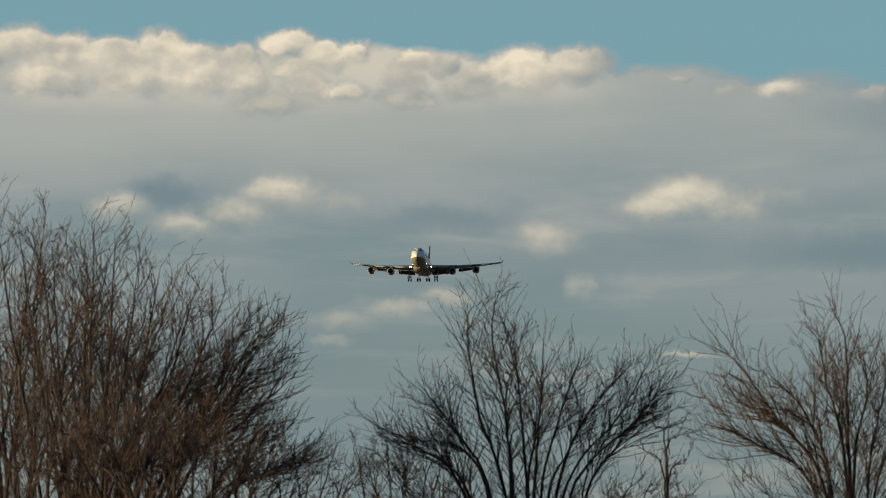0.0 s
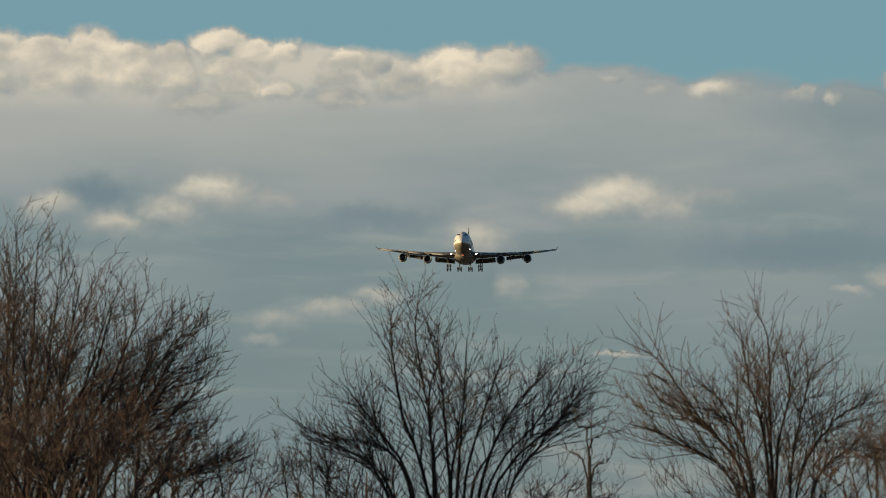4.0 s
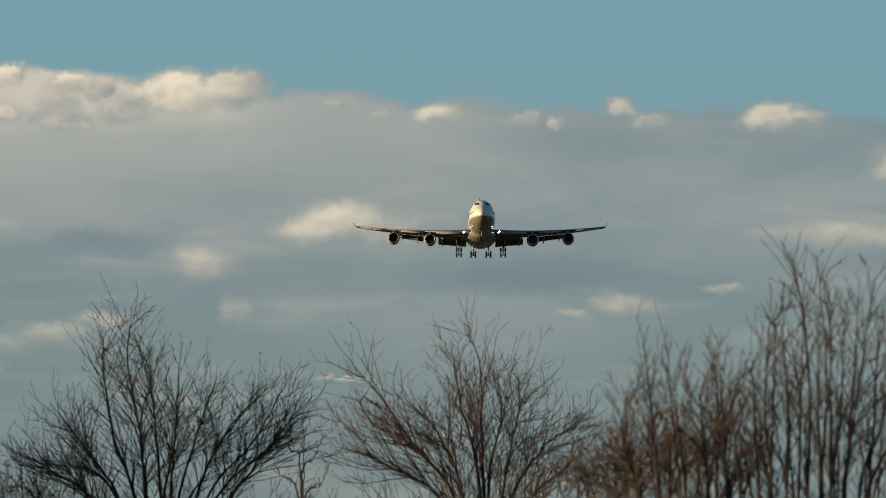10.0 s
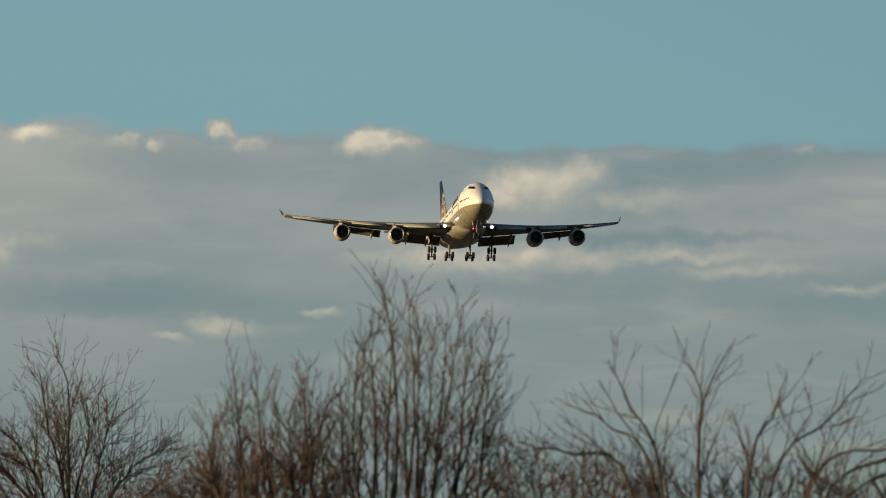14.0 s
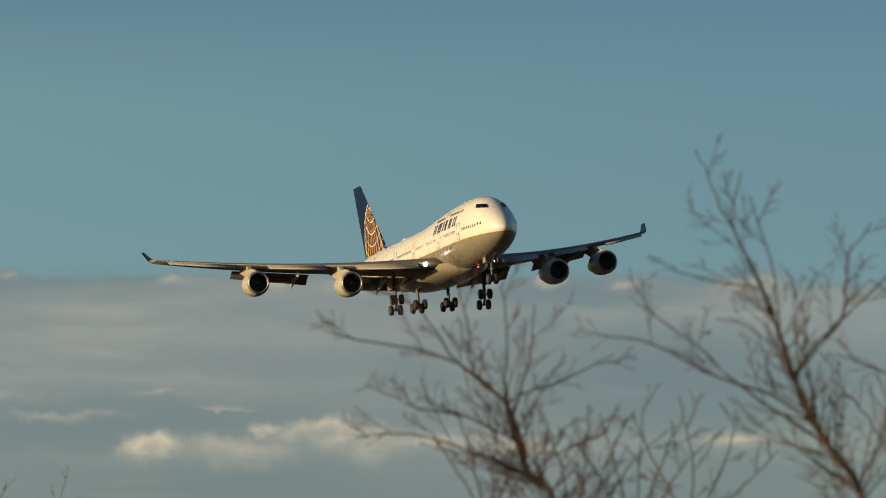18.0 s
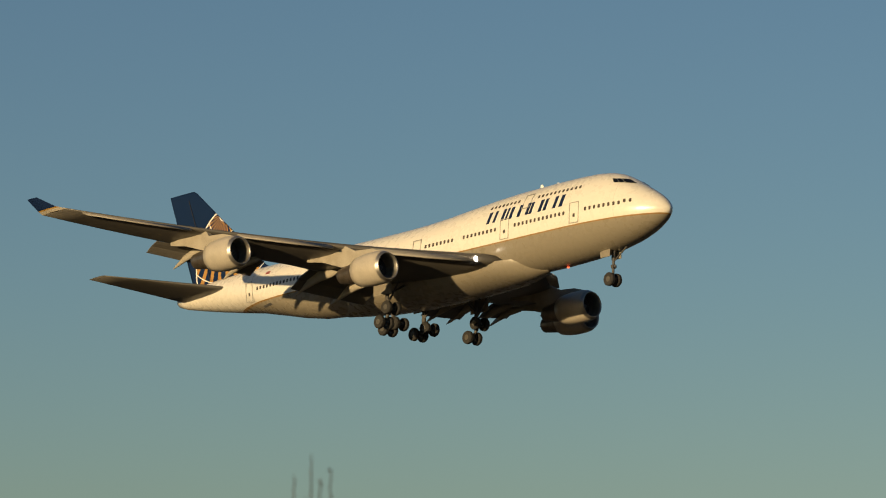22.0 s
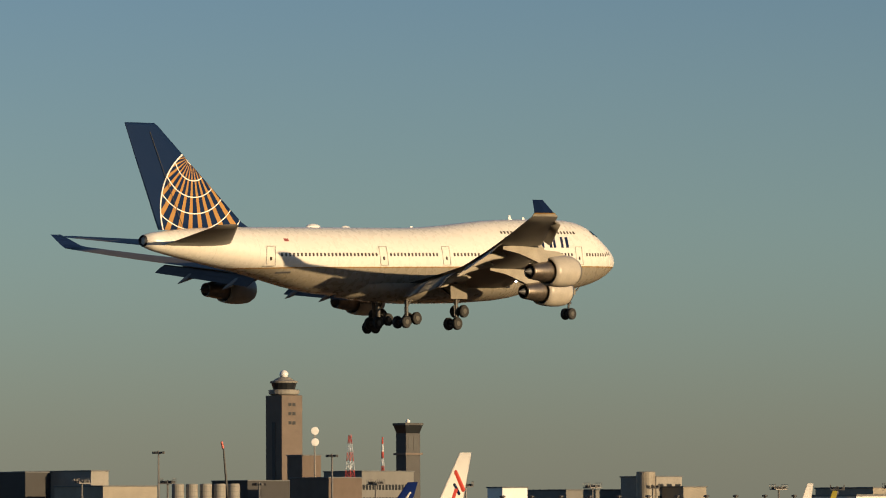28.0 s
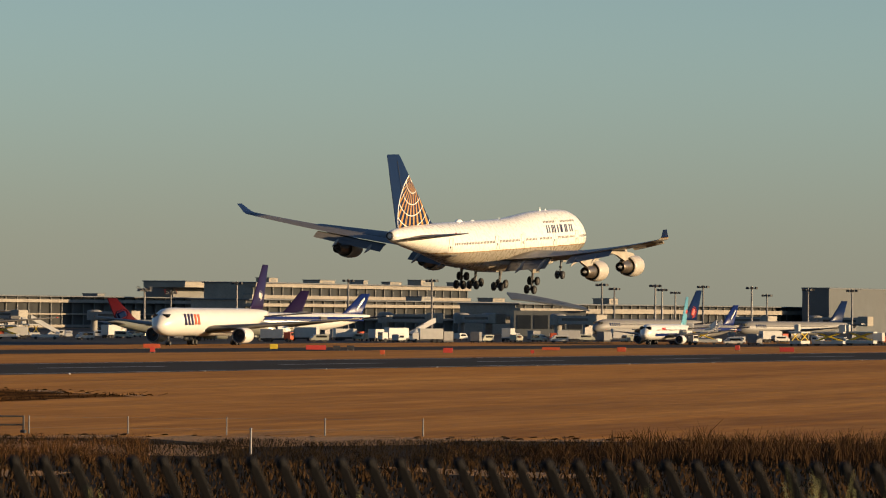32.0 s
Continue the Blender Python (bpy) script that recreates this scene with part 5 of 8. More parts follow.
def truck(m, paint, label, boxh):
    t = thing("service_truck", label, "truck", m, "ramp vehicles")
    part("cab", box(2.2, 4.0, -1.15, 1.15, 0.6, 2.5, 0.12), paint, t)
    part("windscreen", box(3.96, 4.05, -0.95, 0.95, 1.6, 2.3), VAN_GLASS, t)
    part("cargo_box", box(-4.0, 2.0, -1.25, 1.25, 0.95, boxh, 0.06), VANWHITE, t)
    part("chassis", box(-4.0, 3.8, -0.9, 0.9, 0.5, 0.9), CHARCOAL, t)
    for x in (-3.0, -1.8, 3.0):
        for y in (-1.05, 1.05):
            part("wheel", turn_body(((-0.16, 0.48), (0.16, 0.48)), "y", 12), RUBBER, t, m=Matrix.Translation((x, y, 0.48)))
    return t


def stairs_truck(m):
    t = thing("stair_truck", "white mobile boarding stairs", "stairs", m, "ramp vehicles")
    part("chassis", box(-3.5, 3.5, -1.1, 1.1, 0.5, 1.3, 0.05), VANWHITE, t)
    bm = bmesh.new()
    for i in range(14):
        add_box(bm, -3.5 + i * 0.5, -2.9 + i * 0.5, -0.9, 0.9, 1.2 + i * 0.28, 1.3 + i * 0.28)
    part("steps", bm, STEEL, t)
    for y in (-1.0, 1.0):
        part("side_panel", add_loft(bmesh.new(), [[Vector((-3.6, y - 0.05, 1.2)), Vector((-3.6, y + 0.05, 1.2)), Vector((-3.6, y + 0.05, 2.3)), Vector((-3.6, y - 0.05, 2.3))], [Vector((3.6, y - 0.05, 5.0)), Vector((3.6, y + 0.05, 5.0)), Vector((3.6, y + 0.05, 6.3)), Vector((3.6, y - 0.05, 6.3))]]), JETWHITE, t)
        for x in (-2.4, 2.4):
            part("wheel", turn_body(((-0.15, 0.42), (0.15, 0.42)), "y", 12), RUBBER, t, m=Matrix.Translation((x, y * 0.95, 0.42)))
    return t


def container(m):
    t = thing("cargo_container", "grey canvas-sided air cargo container on a dolly", "container", m, "cargo containers")
    part("shell", box(-1.5, 1.5, -1.2, 1.2, 0.6, 2.9, 0.08), CANVAS, t)
    part("dolly", box(-1.7, 1.7, -1.2, 1.2, 0.35, 0.55), CHARCOAL, t)
    for x in (-1.2, 1.2):
        for y in (-0.9, 0.9):
            part("wheel", turn_body(((-0.08, 0.2), (0.08, 0.2)), "y", 10), RUBBER, t, m=Matrix.Translation((x, y, 0.2)))
    return t


def loader(m):
    t = thing("cargo_loader", "white scissor-lift cargo loader", "loader", m, "ramp vehicles")
    part("deck", box(-4, 4, -1.6, 1.6, 3.2, 3.6, 0.04), VANWHITE, t)
    part("base", box(-4, 4, -1.5, 1.5, 0.5, 1.3, 0.05), VANWHITE, t)
    part("cab", box(2.4, 4.0, 1.0, 2.2, 3.6, 5.4, 0.1), VANWHITE, t)
    sc = bmesh.new()
    for y in (-1.2, 1.2):
        add_tube(sc, (-3.4, y, 1.2), (3.0, y, 3.3), 0.14, k=5)
        add_tube(sc, (3.4, y, 1.2), (-3.0, y, 3.3), 0.14, k=5)
    part("scissor_arms", sc, YELLOW, t)
    for x in (-3, 3):
        for y in (-1.3, 1.3):
            part("wheel", turn_body(((-0.18, 0.45), (0.18, 0.45)), "y", 12), RUBBER, t, m=Matrix.Translation((x, y, 0.45)))
    return t


def jet_bridge(az, r, swing):
    t = thing("jet_bridge", "pale telescopic boarding bridge on a round column", "jet bridge", Matrix.Translation(polar(az, r)) @ Matrix.Rotation(radians(swing), 4, "Z"), "boarding bridges")
    part("rotunda", turn_body(((0, 1.2), (4.0, 1.2), (4.0, 2.6), (7.2, 2.6), (7.6, 1.6)), "z", 16), PALE, t)
    part("tunnel", box(2, 18, -1.6, 1.6, 4.2, 7.0, 0.1), PALE, t)
    part("cab", box(18, 22, -2.2, 2.2, 4.0, 7.4, 0.2), CREAM, t)
    part("window", box(4, 17, -1.66, 1.66, 5.4, 6.2), DARKBAND, t)
    part("leg", box(14.5, 15.5, -1.5, 1.5, 0, 4.2), STEEL, t)


rnd = random.Random(5)
base_z = 0.05
protos = [van(Matrix.Translation(polar(24.2, 1010, base_z)), VANWHITE, "white service van on the apron"), van(Matrix.Translation(polar(22.5, 1040, base_z)), SILVER, "grey service van on the apron"),
          truck(Matrix.Translation(polar(23.8, 1000, base_z)) @ Matrix.Rotation(2.2, 4, "Z"), VANWHITE, "white box truck on the apron", 3.6), truck(Matrix.Translation(polar(21.8, 1050, base_z)) @ Matrix.Rotation(2.0, 4, "Z"), ORANGE, "orange-cabbed box truck on the apron", 3.2),
          stairs_truck(Matrix.Translation(polar(29.3, 1015, base_z)) @ Matrix.Rotation(2.1, 4, "Z")), container(Matrix.Translation(polar(35.1, 1020, base_z))), loader(Matrix.Translation(polar(29.9, 1020, base_z)) @ Matrix.Rotation(1.8, 4, "Z"))]
weights = [0, 0, 0, 1, 1, 1, 2, 2, 3, 4, 5, 5, 5, 6]
for i in range(150):
    az = 16.9 + 30.5 * (i + rnd.random()) / 150
    r = rnd.uniform(985, 1110)
    copy_thing(protos[rnd.choice(weights)], Matrix.Translation(polar(az, r, base_z)) @ Matrix.Rotation(rnd.uniform(0, 2 * pi), 4, "Z"))
for i in range(26):
    copy_thing(protos[5], Matrix.Translation(polar(33.0 + i * 0.115, 985, base_z)) @ Matrix.Rotation(radians(125 + rnd.uniform(-6, 6)), 4, "Z"))
for i in range(70):
    az = 36.0 + 10.6 * (i + rnd.random()) / 70
    copy_thing(protos[rnd.choice((0, 1, 2, 3, 5, 5, 5, 5, 6))], Matrix.Translation(polar(az, rnd.uniform(800, 985), base_z)) @ Matrix.Rotation(rnd.uniform(0, 2 * pi), 4, "Z"))
for az, r, sw in ((25.6, 1330, -120), (24.4, 1330, -100), (23.3, 1340, -120), (22.9, 1330, -60), (21.9, 1250, -120), (28.6, 1400, -110), (30.2, 1400, -110), (19.4, 1400, -120), (18.2, 1400, -100)):
    jet_bridge(az, r, sw)


# ---- marker boards and lamps beside the runway ----
def marker(name, label, az, r, w, h, paint, n=1):
    t = thing(name, label, "airfield sign", Matrix.Translation(polar(az, r)) @ Matrix.Rotation(radians(az - 90), 4, "Z"), "runway markers")
    part("board", box(-w / 2, w / 2, -0.15, 0.15, 0.25, 0.25 + h, 0.03), paint, t)
    for x in (-w * 0.4, w * 0.4):
        part("leg", tube((x, 0, 0), (x, 0, 0.3), 0.06, k=6), STEEL, t)


for az, r, w, h, p in ((27.77, 795, 3.4, 0.8, ORANGE), (24.44, 706, 0.9, 0.8, ORANGE), (23.49, 743, 1.8, 0.9, REDPAINT), (22.27, 745, 0.7, 0.6, REDPAINT), (20.98, 791, 1.7, 0.9, ORANGE), (19.31, 848, 1.0, 1.0, REDPAINT), (26.01, 791, 1.6, 1.0, YELLOW), (25.4, 780, 4.0, 0.9, REDPAINT),
                       (25.1, 785, 1.4, 0.8, CHARCOAL), (24.9, 790, 1.4, 0.8, CHARCOAL), (38.83, 657, 8.0, 1.3, ORANGE), (38.24, 620, 1.0, 1.3, ORANGE), (37.7, 640, 0.8, 0.7, REDPAINT), (34.47, 551, 1.8, 1.2, ORANGE), (33.67, 566, 1.3, 0.9, ORANGE), (33.3, 575, 0.9, 0.9, ORANGE), (35.0, 590, 1.0, 0.6, ORANGE), (18.6, 820, 3.0, 0.9, REDPAINT),
                       (22.0, 810, 3.6, 0.6, ORANGE), (35.6, 600, 2.2, 0.55, YELLOW), (27.76, 720, 0.9, 0.9, REDPAINT)):
    marker("marker_board", "orange and red airfield marker board" if p in (ORANGE, REDPAINT) else "dark airfield guidance board", az, r, w, h, p)
lampm = mesh_of("runway_lamp", turn_body(((0, 0.06), (0.12, 0.06), (0.14, 0.08), (0.2, 0.06), (0.22, 0.0)), "z", 8), glow("white_lamp_glass", (1.0, 0.9, 0.7), 0.12))
for i in range(26):
    x = 240 + i * 30
    tagged(part("runway_lamp", lampm, None, m=Matrix.Translation((x, across(233.5, x), 0))), "small white runway edge lamp", "runway lamp", "runway edge lamps")


# ---- bare winter trees ----
BARK = plain("grey_brown_bark", (0.06, 0.04, 0.03), 0.85, grain=0.3, scale=6.0, bump=0.4)
TWIG = plain("red_brown_twig_bark", (0.1, 0.058, 0.042), 0.8, grain=0.25, scale=8.0)


def twig_mesh(name, segs, mat, k):
    """All tapered pieces of one part of a tree in one mesh; segs: chains of (point, radius)."""
    verts, faces = [], []
    for chain in segs:
        base = len(verts)
        n = len(chain)
        for i, (p, r) in enumerate(chain):
            d = (chain[min(i + 1, n - 1)][0] - chain[max(i - 1, 0)][0]).normalized()
            u = d.orthogonal().normalized()
            w = d.cross(u)
            for j in range(k):
                a = 2 * pi * j / k
                verts.append(p + u * (r * cos(a)) + w * (r * sin(a)))
        for i in range(n - 1):
            for j in range(k):
                q = (j + 1) % k
                faces.append((base + i * k + j, base + i * k + q, base + (i + 1) * k + q, base + (i + 1) * k + j))
    me = bpy.data.meshes.new(name)
    me.from_pydata(verts, [], faces)
    me.materials.append(mat)
    me.shade_smooth()
    return me


def grow_chain(rn, p, d, length, r0, r1, steps, bend, lift):
    """A wandering limb: list of (point, radius)."""
    out = [(p.copy(), r0)]
    for i in range(steps):
        d = (d + Vector((rn.gauss(0, bend), rn.gauss(0, bend), rn.gauss(0, bend) + lift))).normalized()
        p = p + d * (length / steps)
        out.append((p.copy(), r0 + (r1 - r0) * (i + 1) / steps))
    return out


def side_shoot(rn, d, lean):
    a = d.orthogonal().normalized()
    a.rotate(Matrix.Rotation(rn.uniform(0, 2 * pi), 3, d))
    return (d * cos(lean) + a * sin(lean)).normalized()


def bent(rn, pts, steps, wob):
    """A limb led smoothly through a few points, with a little wander; returns points."""
    p = [pts[0] * 2 - pts[1]] + list(pts) + [pts[-1] * 2 - pts[-2]]
    out = []
    for i in range(1, len(p) - 2):
        for k in range(steps):
            f = k / steps
            q = 0.5 * (2 * p[i] + (p[i + 1] - p[i - 1]) * f + (2 * p[i - 1] - 5 * p[i] + 4 * p[i + 1] - p[i + 2]) * f ** 2 + (3 * p[i] - p[i - 1] - 3 * p[i + 1] + p[i + 2]) * f ** 3)
            if out:
                q = q + Vector((rn.gauss(0, wob), rn.gauss(0, wob), rn.gauss(0, wob) * 0.5))
            out.append(q)
    out.append(pts[-1])
    return out


def bare_tree(label, az, r, seed, stems, r_base, limbs, twigs, reach=0.9, sub=2, thin=0.0021, sweep=0.05, lean_limb=0.5, joined=False, bare=0.3, wob=0.007, tip=0.0035, out=0.0, foot_in=0.35, limb_r=0.007):
    """stems: bearings and heights in degrees, from the viewpoint, that a stem passes on its way to its tip; reach: length of a limb in metres."""
    rn = random.Random(seed)
    p0 = polar(az, r)
    base = Vector((p0.x, p0.y, hill(p0.x, p0.y) - 0.05))
    t = thing("tree", label, "tree", Matrix.Translation(base), "bare trees on the knoll")
    mid, fine = [], []
    for path in stems:
        dr = 0.0 if out else rn.uniform(-0.06, 0.06) * r
        if out and path is not stems[0] and path[0][1] > stems[0][0][1] + 0.1:
            path = tuple(q for q in stems[0] if q[1] < path[0][1] - 0.25) + tuple(path)
        pts = []
        for i, (a, e) in enumerate(path):
            rr = r + dr * (i + 1) / len(path)
            q = polar(a, rr)
            pts.append(Vector((q.x, q.y, EYE[2] + rr * tan(radians(e)))) - base)
        foot = Vector((pts[0].x * foot_in + rn.uniform(-0.05, 0.05), pts[0].y * foot_in + rn.uniform(-0.05, 0.05), 0))
        if out:
            gap = pts[1] - pts[0]
            n = max(1, round(pts[0].z / max(0.3, gap.length)))
            drift = Vector((gap.x, gap.y, 0)) / max(0.3, gap.length) * -0.35
            foot = Vector((pts[0].x + drift.x, pts[0].y + drift.y, 0))
            pts = [foot + (pts[0] - foot) * (i / n) - drift * 0.5 * (i / n) * (1 - i / n) for i in range(1, n)] + pts
        cc = bent(rn, [foot] + pts, 6, wob)
        n = len(cc)
        ln = sum((cc[i + 1] - cc[i]).length for i in range(n - 1))
        c = [(q, r_base * rn.uniform(0.8, 1.1) * (1 - i / (n - 1)) ** 0.85 + tip) for i, q in enumerate(cc)]
        part("stem", twig_mesh("stem", [c], BARK, 7), None, t)
        for i in range(limbs):
            f = bare + (0.99 - bare) * (i + rn.random()) / limbs
            k = min(n - 2, int(f * (n - 1)))
            p, rr = c[k]
            p = p.lerp(c[k + 1][0], rn.random())
            dd = side_shoot(rn, (c[k + 1][0] - c[k][0]).normalized(), lean_limb * rn.uniform(0.7, 1.3))
            if dd.z < 0.1:
                dd.z = abs(dd.z) + 0.1
            l2 = reach * (1.12 - (0.8 if out else 0.85) * f) * rn.uniform(0.6, 1.25)
            c2 = grow_chain(rn, p, dd, l2, max(min(rr * 0.5, limb_r), thin * 1.5), thin * 1.1, 7, 0.035, sweep)
            if joined:
                mid.append(c2)
            else:
                part("limb", twig_mesh("limb", [c2], BARK, 5), None, t)
            for j in range(twigs):
                g = 0.12 + 0.86 * (j + rn.random()) / twigs
                q = min(len(c2) - 2, int(g * (len(c2) - 1)))
                p3, r3 = c2[q]
                d3 = side_shoot(rn, (c2[q + 1][0] - c2[q][0]).normalized(), rn.uniform(0.5, 0.95))
                l3 = l2 * 0.46 * (1.2 - 0.6 * g) * rn.uniform(0.6, 1.2)
                c3 = grow_chain(rn, p3.lerp(c2[q + 1][0], rn.random()), d3, l3, max(min(r3 * 0.5, limb_r * 0.8), thin * 1.2), thin, 4, 0.04, sweep * 1.2)
                fine.append(c3)
                for e in range(sub):
                    q4 = rn.randrange(1, 4)
                    d4 = side_shoot(rn, (c3[q4 + 1][0] - c3[q4][0]).normalized(), rn.uniform(0.4, 0.8))
                    fine.append(grow_chain(rn, c3[q4][0], d4, l3 * rn.uniform(0.35, 0.6), thin, thin * 0.8, 2, 0.1, sweep * 1.4))
    if mid:
        tagged(part("brushwood", twig_mesh("brushwood", mid, BARK, 4), None, t), kind="stuff")
    tagged(part("twig_spray", twig_mesh("twig_spray", fine, TWIG, 3), None, t), kind="stuff")
    return t


def fan(rn, n, foot, a0, a1, top, low=1.0, spread=0.35, ragged=0.25):
    """Stems of a fan: tips between two bearings under a top line (pairs of bearing and height), bowed outwards."""
    out = []
    for i in range(n):
        a = a0 + (a1 - a0) * (i + rn.uniform(0.1, 0.9)) / n
        e = line_height(top, a)
        e -= rn.random() ** 1.6 * ragged * (e - low) + 0.1
        b = foot + (a - foot) * spread + rn.uniform(-0.1, 0.1)
        out.append(((b, low + rn.uniform(-0.2, 0.2)), (a + (b - a) * 0.4, low + (e - low) * 0.5), (a, e)))
    return out


def line_height(top, a):
    for (b0, h0), (b1, h1) in zip(top, top[1:]):
        if min(b0, b1) <= a <= max(b0, b1):
            return h0 + (h1 - h0) * (a - b0) / (b1 - b0)
    return top[0][1] if abs(a - top[0][0]) < abs(a - top[-1][0]) else top[-1][1]


def sprout(rg, joints, heads, tips, reach, thick, thin, up, wob):
    """Shoots that leave the nearest fitting limb smoothly and bend up to their tips; returns chains, and their own joints."""
    P, D, R = joints
    used = np.zeros(len(P))
    chains, P2, D2, R2 = [], [], [], []
    for tip in tips:
        d = tip - P
        L = np.sqrt((d * d).sum(1)) + 1e-6
        c = (d * D).sum(1) / L
        cost = L * (1 + 4.0 * (1 - c)) * (1 + 0.35 * used) * rg.uniform(0.85, 1.15, len(P))
        cost[(c < 0.72) | (d[:, 2] < 0.03 * L) | (L < 0.06)] = 1e9
        i = int(np.argmin(cost))
        if cost[i] > 1e8:
            continue
        used[i] += 1
        l = L[i]
        if l > reach:
            tip, l = P[i] + d[i] * (reach / l), reach
        way = (tip - P[i]) / l
        end = way + np.array((0, 0, up)) + heads * D[i]
        end /= np.sqrt((end * end).sum())
        p1, p2 = P[i] + D[i] * (0.34 * l), tip - end * (0.34 * l)
        n = int(min(8, max(3, l / (reach * 0.12))))
        u = np.linspace(0, 1, n + 1)[:, None]
        c = P[i] * (1 - u) ** 3 + 3 * p1 * u * (1 - u) ** 2 + 3 * p2 * u * u * (1 - u) + tip * u ** 3
        c[1:] += rg.normal(0, wob * l, (n, 3))
        r0 = max(thin, min(R[i] * 0.62, thick * (0.35 + 0.65 * l / reach)))
        rad = r0 + (thin - r0) * u[:, 0] ** 0.8
        chains.append([(Vector(q), float(r)) for q, r in zip(c, rad)])
        dd = np.gradient(c, axis=0)
        dd /= np.sqrt((dd * dd).sum(1))[:, None]
        P2.append(c[1:])
        D2.append(dd[1:])
        R2.append(rad[1:])
    return chains, (np.vstack(P2), np.vstack(D2), np.hstack(R2))


def spray(rg, joints, n, length, lean, thick, thin, up, bias):
    """Side shoots set at a lean along existing wood, straight and rising a little; returns chains, and their own joints."""
    P, D, R = joints
    w = (1 + bias * (P[:, 2] - P[:, 2].min()) / (np.ptp(P[:, 2]) + 1e-6))
    pick = rg.choice(len(P), n, p=w / w.sum())
    p, d, r = P[pick], D[pick], R[pick]
    side = rg.normal(0, 1, (n, 3))
    side -= d * (side * d).sum(1)[:, None]
    side /= np.sqrt((side * side).sum(1))[:, None]
    th = rg.uniform(lean[0], lean[1], n)[:, None]
    way = d * np.cos(th) + side * np.sin(th)
    way[:, 2] = np.abs(way[:, 2]) + up
    way /= np.sqrt((way * way).sum(1))[:, None]
    l = length * (rg.uniform(0.45, 1.25, n) * np.clip(r / (3.0 * thin), 0.45, 1.0))[:, None]
    bend = rg.normal(0, 0.06, (n, 3)) + np.array((0, 0, up * 0.6))
    m1 = p + way * l * 0.36 + rg.normal(0, 0.012, (n, 3)) * l
    m2 = p + way * l * 0.7 + bend * l * 0.3 + rg.normal(0, 0.016, (n, 3)) * l
    e = p + way * l + bend * l
    r0 = np.maximum(thin, np.minimum(r * 0.6, thick))
    chains = [[(Vector(u), a), (Vector(v), a * 0.7 + thin * 0.3), (Vector(x), a * 0.4 + thin * 0.6), (Vector(y), thin * 0.75)] for u, v, x, y, a in zip(p, m1, m2, e, r0)]
    q = np.vstack((m1, m2, e))
    dd = np.vstack((way, m2 - m1, e - m2))
    dd /= np.sqrt((dd * dd).sum(1))[:, None]
    return chains, (q, dd, np.hstack((r0 * 0.7, r0 * 0.5, r0 * 0.35)))


def crown_tree(label, az, r, seed, stems, line, low, counts, r_base=0.025, thin=0.0022, depth=0.03, reach=(1.5, 0.56, 0.34, 0.19), up=0.08, foot_in=0.5, lean=(0.38, 0.9), fill=0.9):
    """A bare tree: stems, limbs that fill the crown under a line of bearings and heights seen from the viewpoint, then shoots and twigs."""
    rn, rg = random.Random(seed), np.random.RandomState(seed)
    p0 = polar(az, r)
    base = Vector((p0.x, p0.y, hill(p0.x, p0.y) - 0.05))
    t = thing("tree", label, "tree", Matrix.Translation(base), "bare trees on the knoll")

    def at(a, e, k):
        q = polar(a, r * (1 + k))
        return Vector((q.x, q.y, EYE[2] + r * (1 + k) * tan(radians(e)))) - base

    P, D, R = [], [], []
    sink = math.degrees(reach[1] * 0.55 / r)
    for path in stems:
        k = rn.uniform(-depth, depth) * 0.8
        path = tuple(path[:-1]) + ((path[-1][0], path[-1][1] - sink),)
        pts = [at(a, e, k * (i + 1) / len(path)) for i, (a, e) in enumerate(path)]
        foot = Vector((pts[0].x * foot_in + rn.uniform(-0.06, 0.06), pts[0].y * foot_in + rn.uniform(-0.06, 0.06), 0))
        cc = bent(rn, [foot] + pts, 7, 0.0045 * r / 40)
        n = len(cc)
        c = [(q, r_base * rn.uniform(0.75, 1.1) * (1 - i / (n - 1)) ** 0.9 + thin) for i, q in enumerate(cc)]
        part("stem", twig_mesh("stem", [c], BARK, 7), None, t)
        for i in range(2, n):
            if c[i][0].z > c[-1][0].z * 0.12:
                P.append(tuple(c[i][0]))
                D.append(tuple((c[i][0] - c[i - 1][0]).normalized()))
                R.append(c[i][1])
    joints = (np.array(P), np.array(D), np.array(R))
    a0, a1 = line[0][0], line[-1][0]
    tips = []
    for i in range(counts[0]):
        a = a0 + (a1 - a0) * (i + rn.random()) / counts[0]
        h = line_height(line, a) - sink
        f = fill - 0.6 * rn.random() ** 1.4
        w = depth * sqrt(max(0.05, 1 - (2 * (a - a0) / (a1 - a0) - 1) ** 2))
        tips.append(np.array(at(a, low + (h - low) * f + rn.gauss(0, 0.06), rn.uniform(-w, w))))
    rn.shuffle(tips)
    k = r / 40
    limbs, more = sprout(rg, joints, 0.5, tips, reach[0], 0.011 * k, thin * 1.3, 0.12, 0.007)
    for c in limbs:
        part("limb", twig_mesh("limb", [c], BARK, 5), None, t)
    joints = tuple(np.concatenate((u, v)) for u, v in zip(joints, more))
    shoots, m2 = spray(rg, joints, counts[1], reach[1], lean, 0.0055 * k, thin, up, -0.35)
    tagged(part("brushwood", twig_mesh("brushwood", shoots, BARK, 4), None, t), kind="stuff")
    both = tuple(np.concatenate((u, v)) for u, v in zip(more, m2))
    fine, m3 = spray(rg, both, counts[2], reach[2], lean, 0.0035 * k, thin * 0.9, up, -0.3)
    tiny, m4 = spray(rg, m3, counts[3], reach[3], lean, 0.0025 * k, thin * 0.8, up, 0.0)
    tagged(part("twig_spray", twig_mesh("twig_spray", fine + tiny, TWIG, 3), None, t), kind="stuff")
    return t


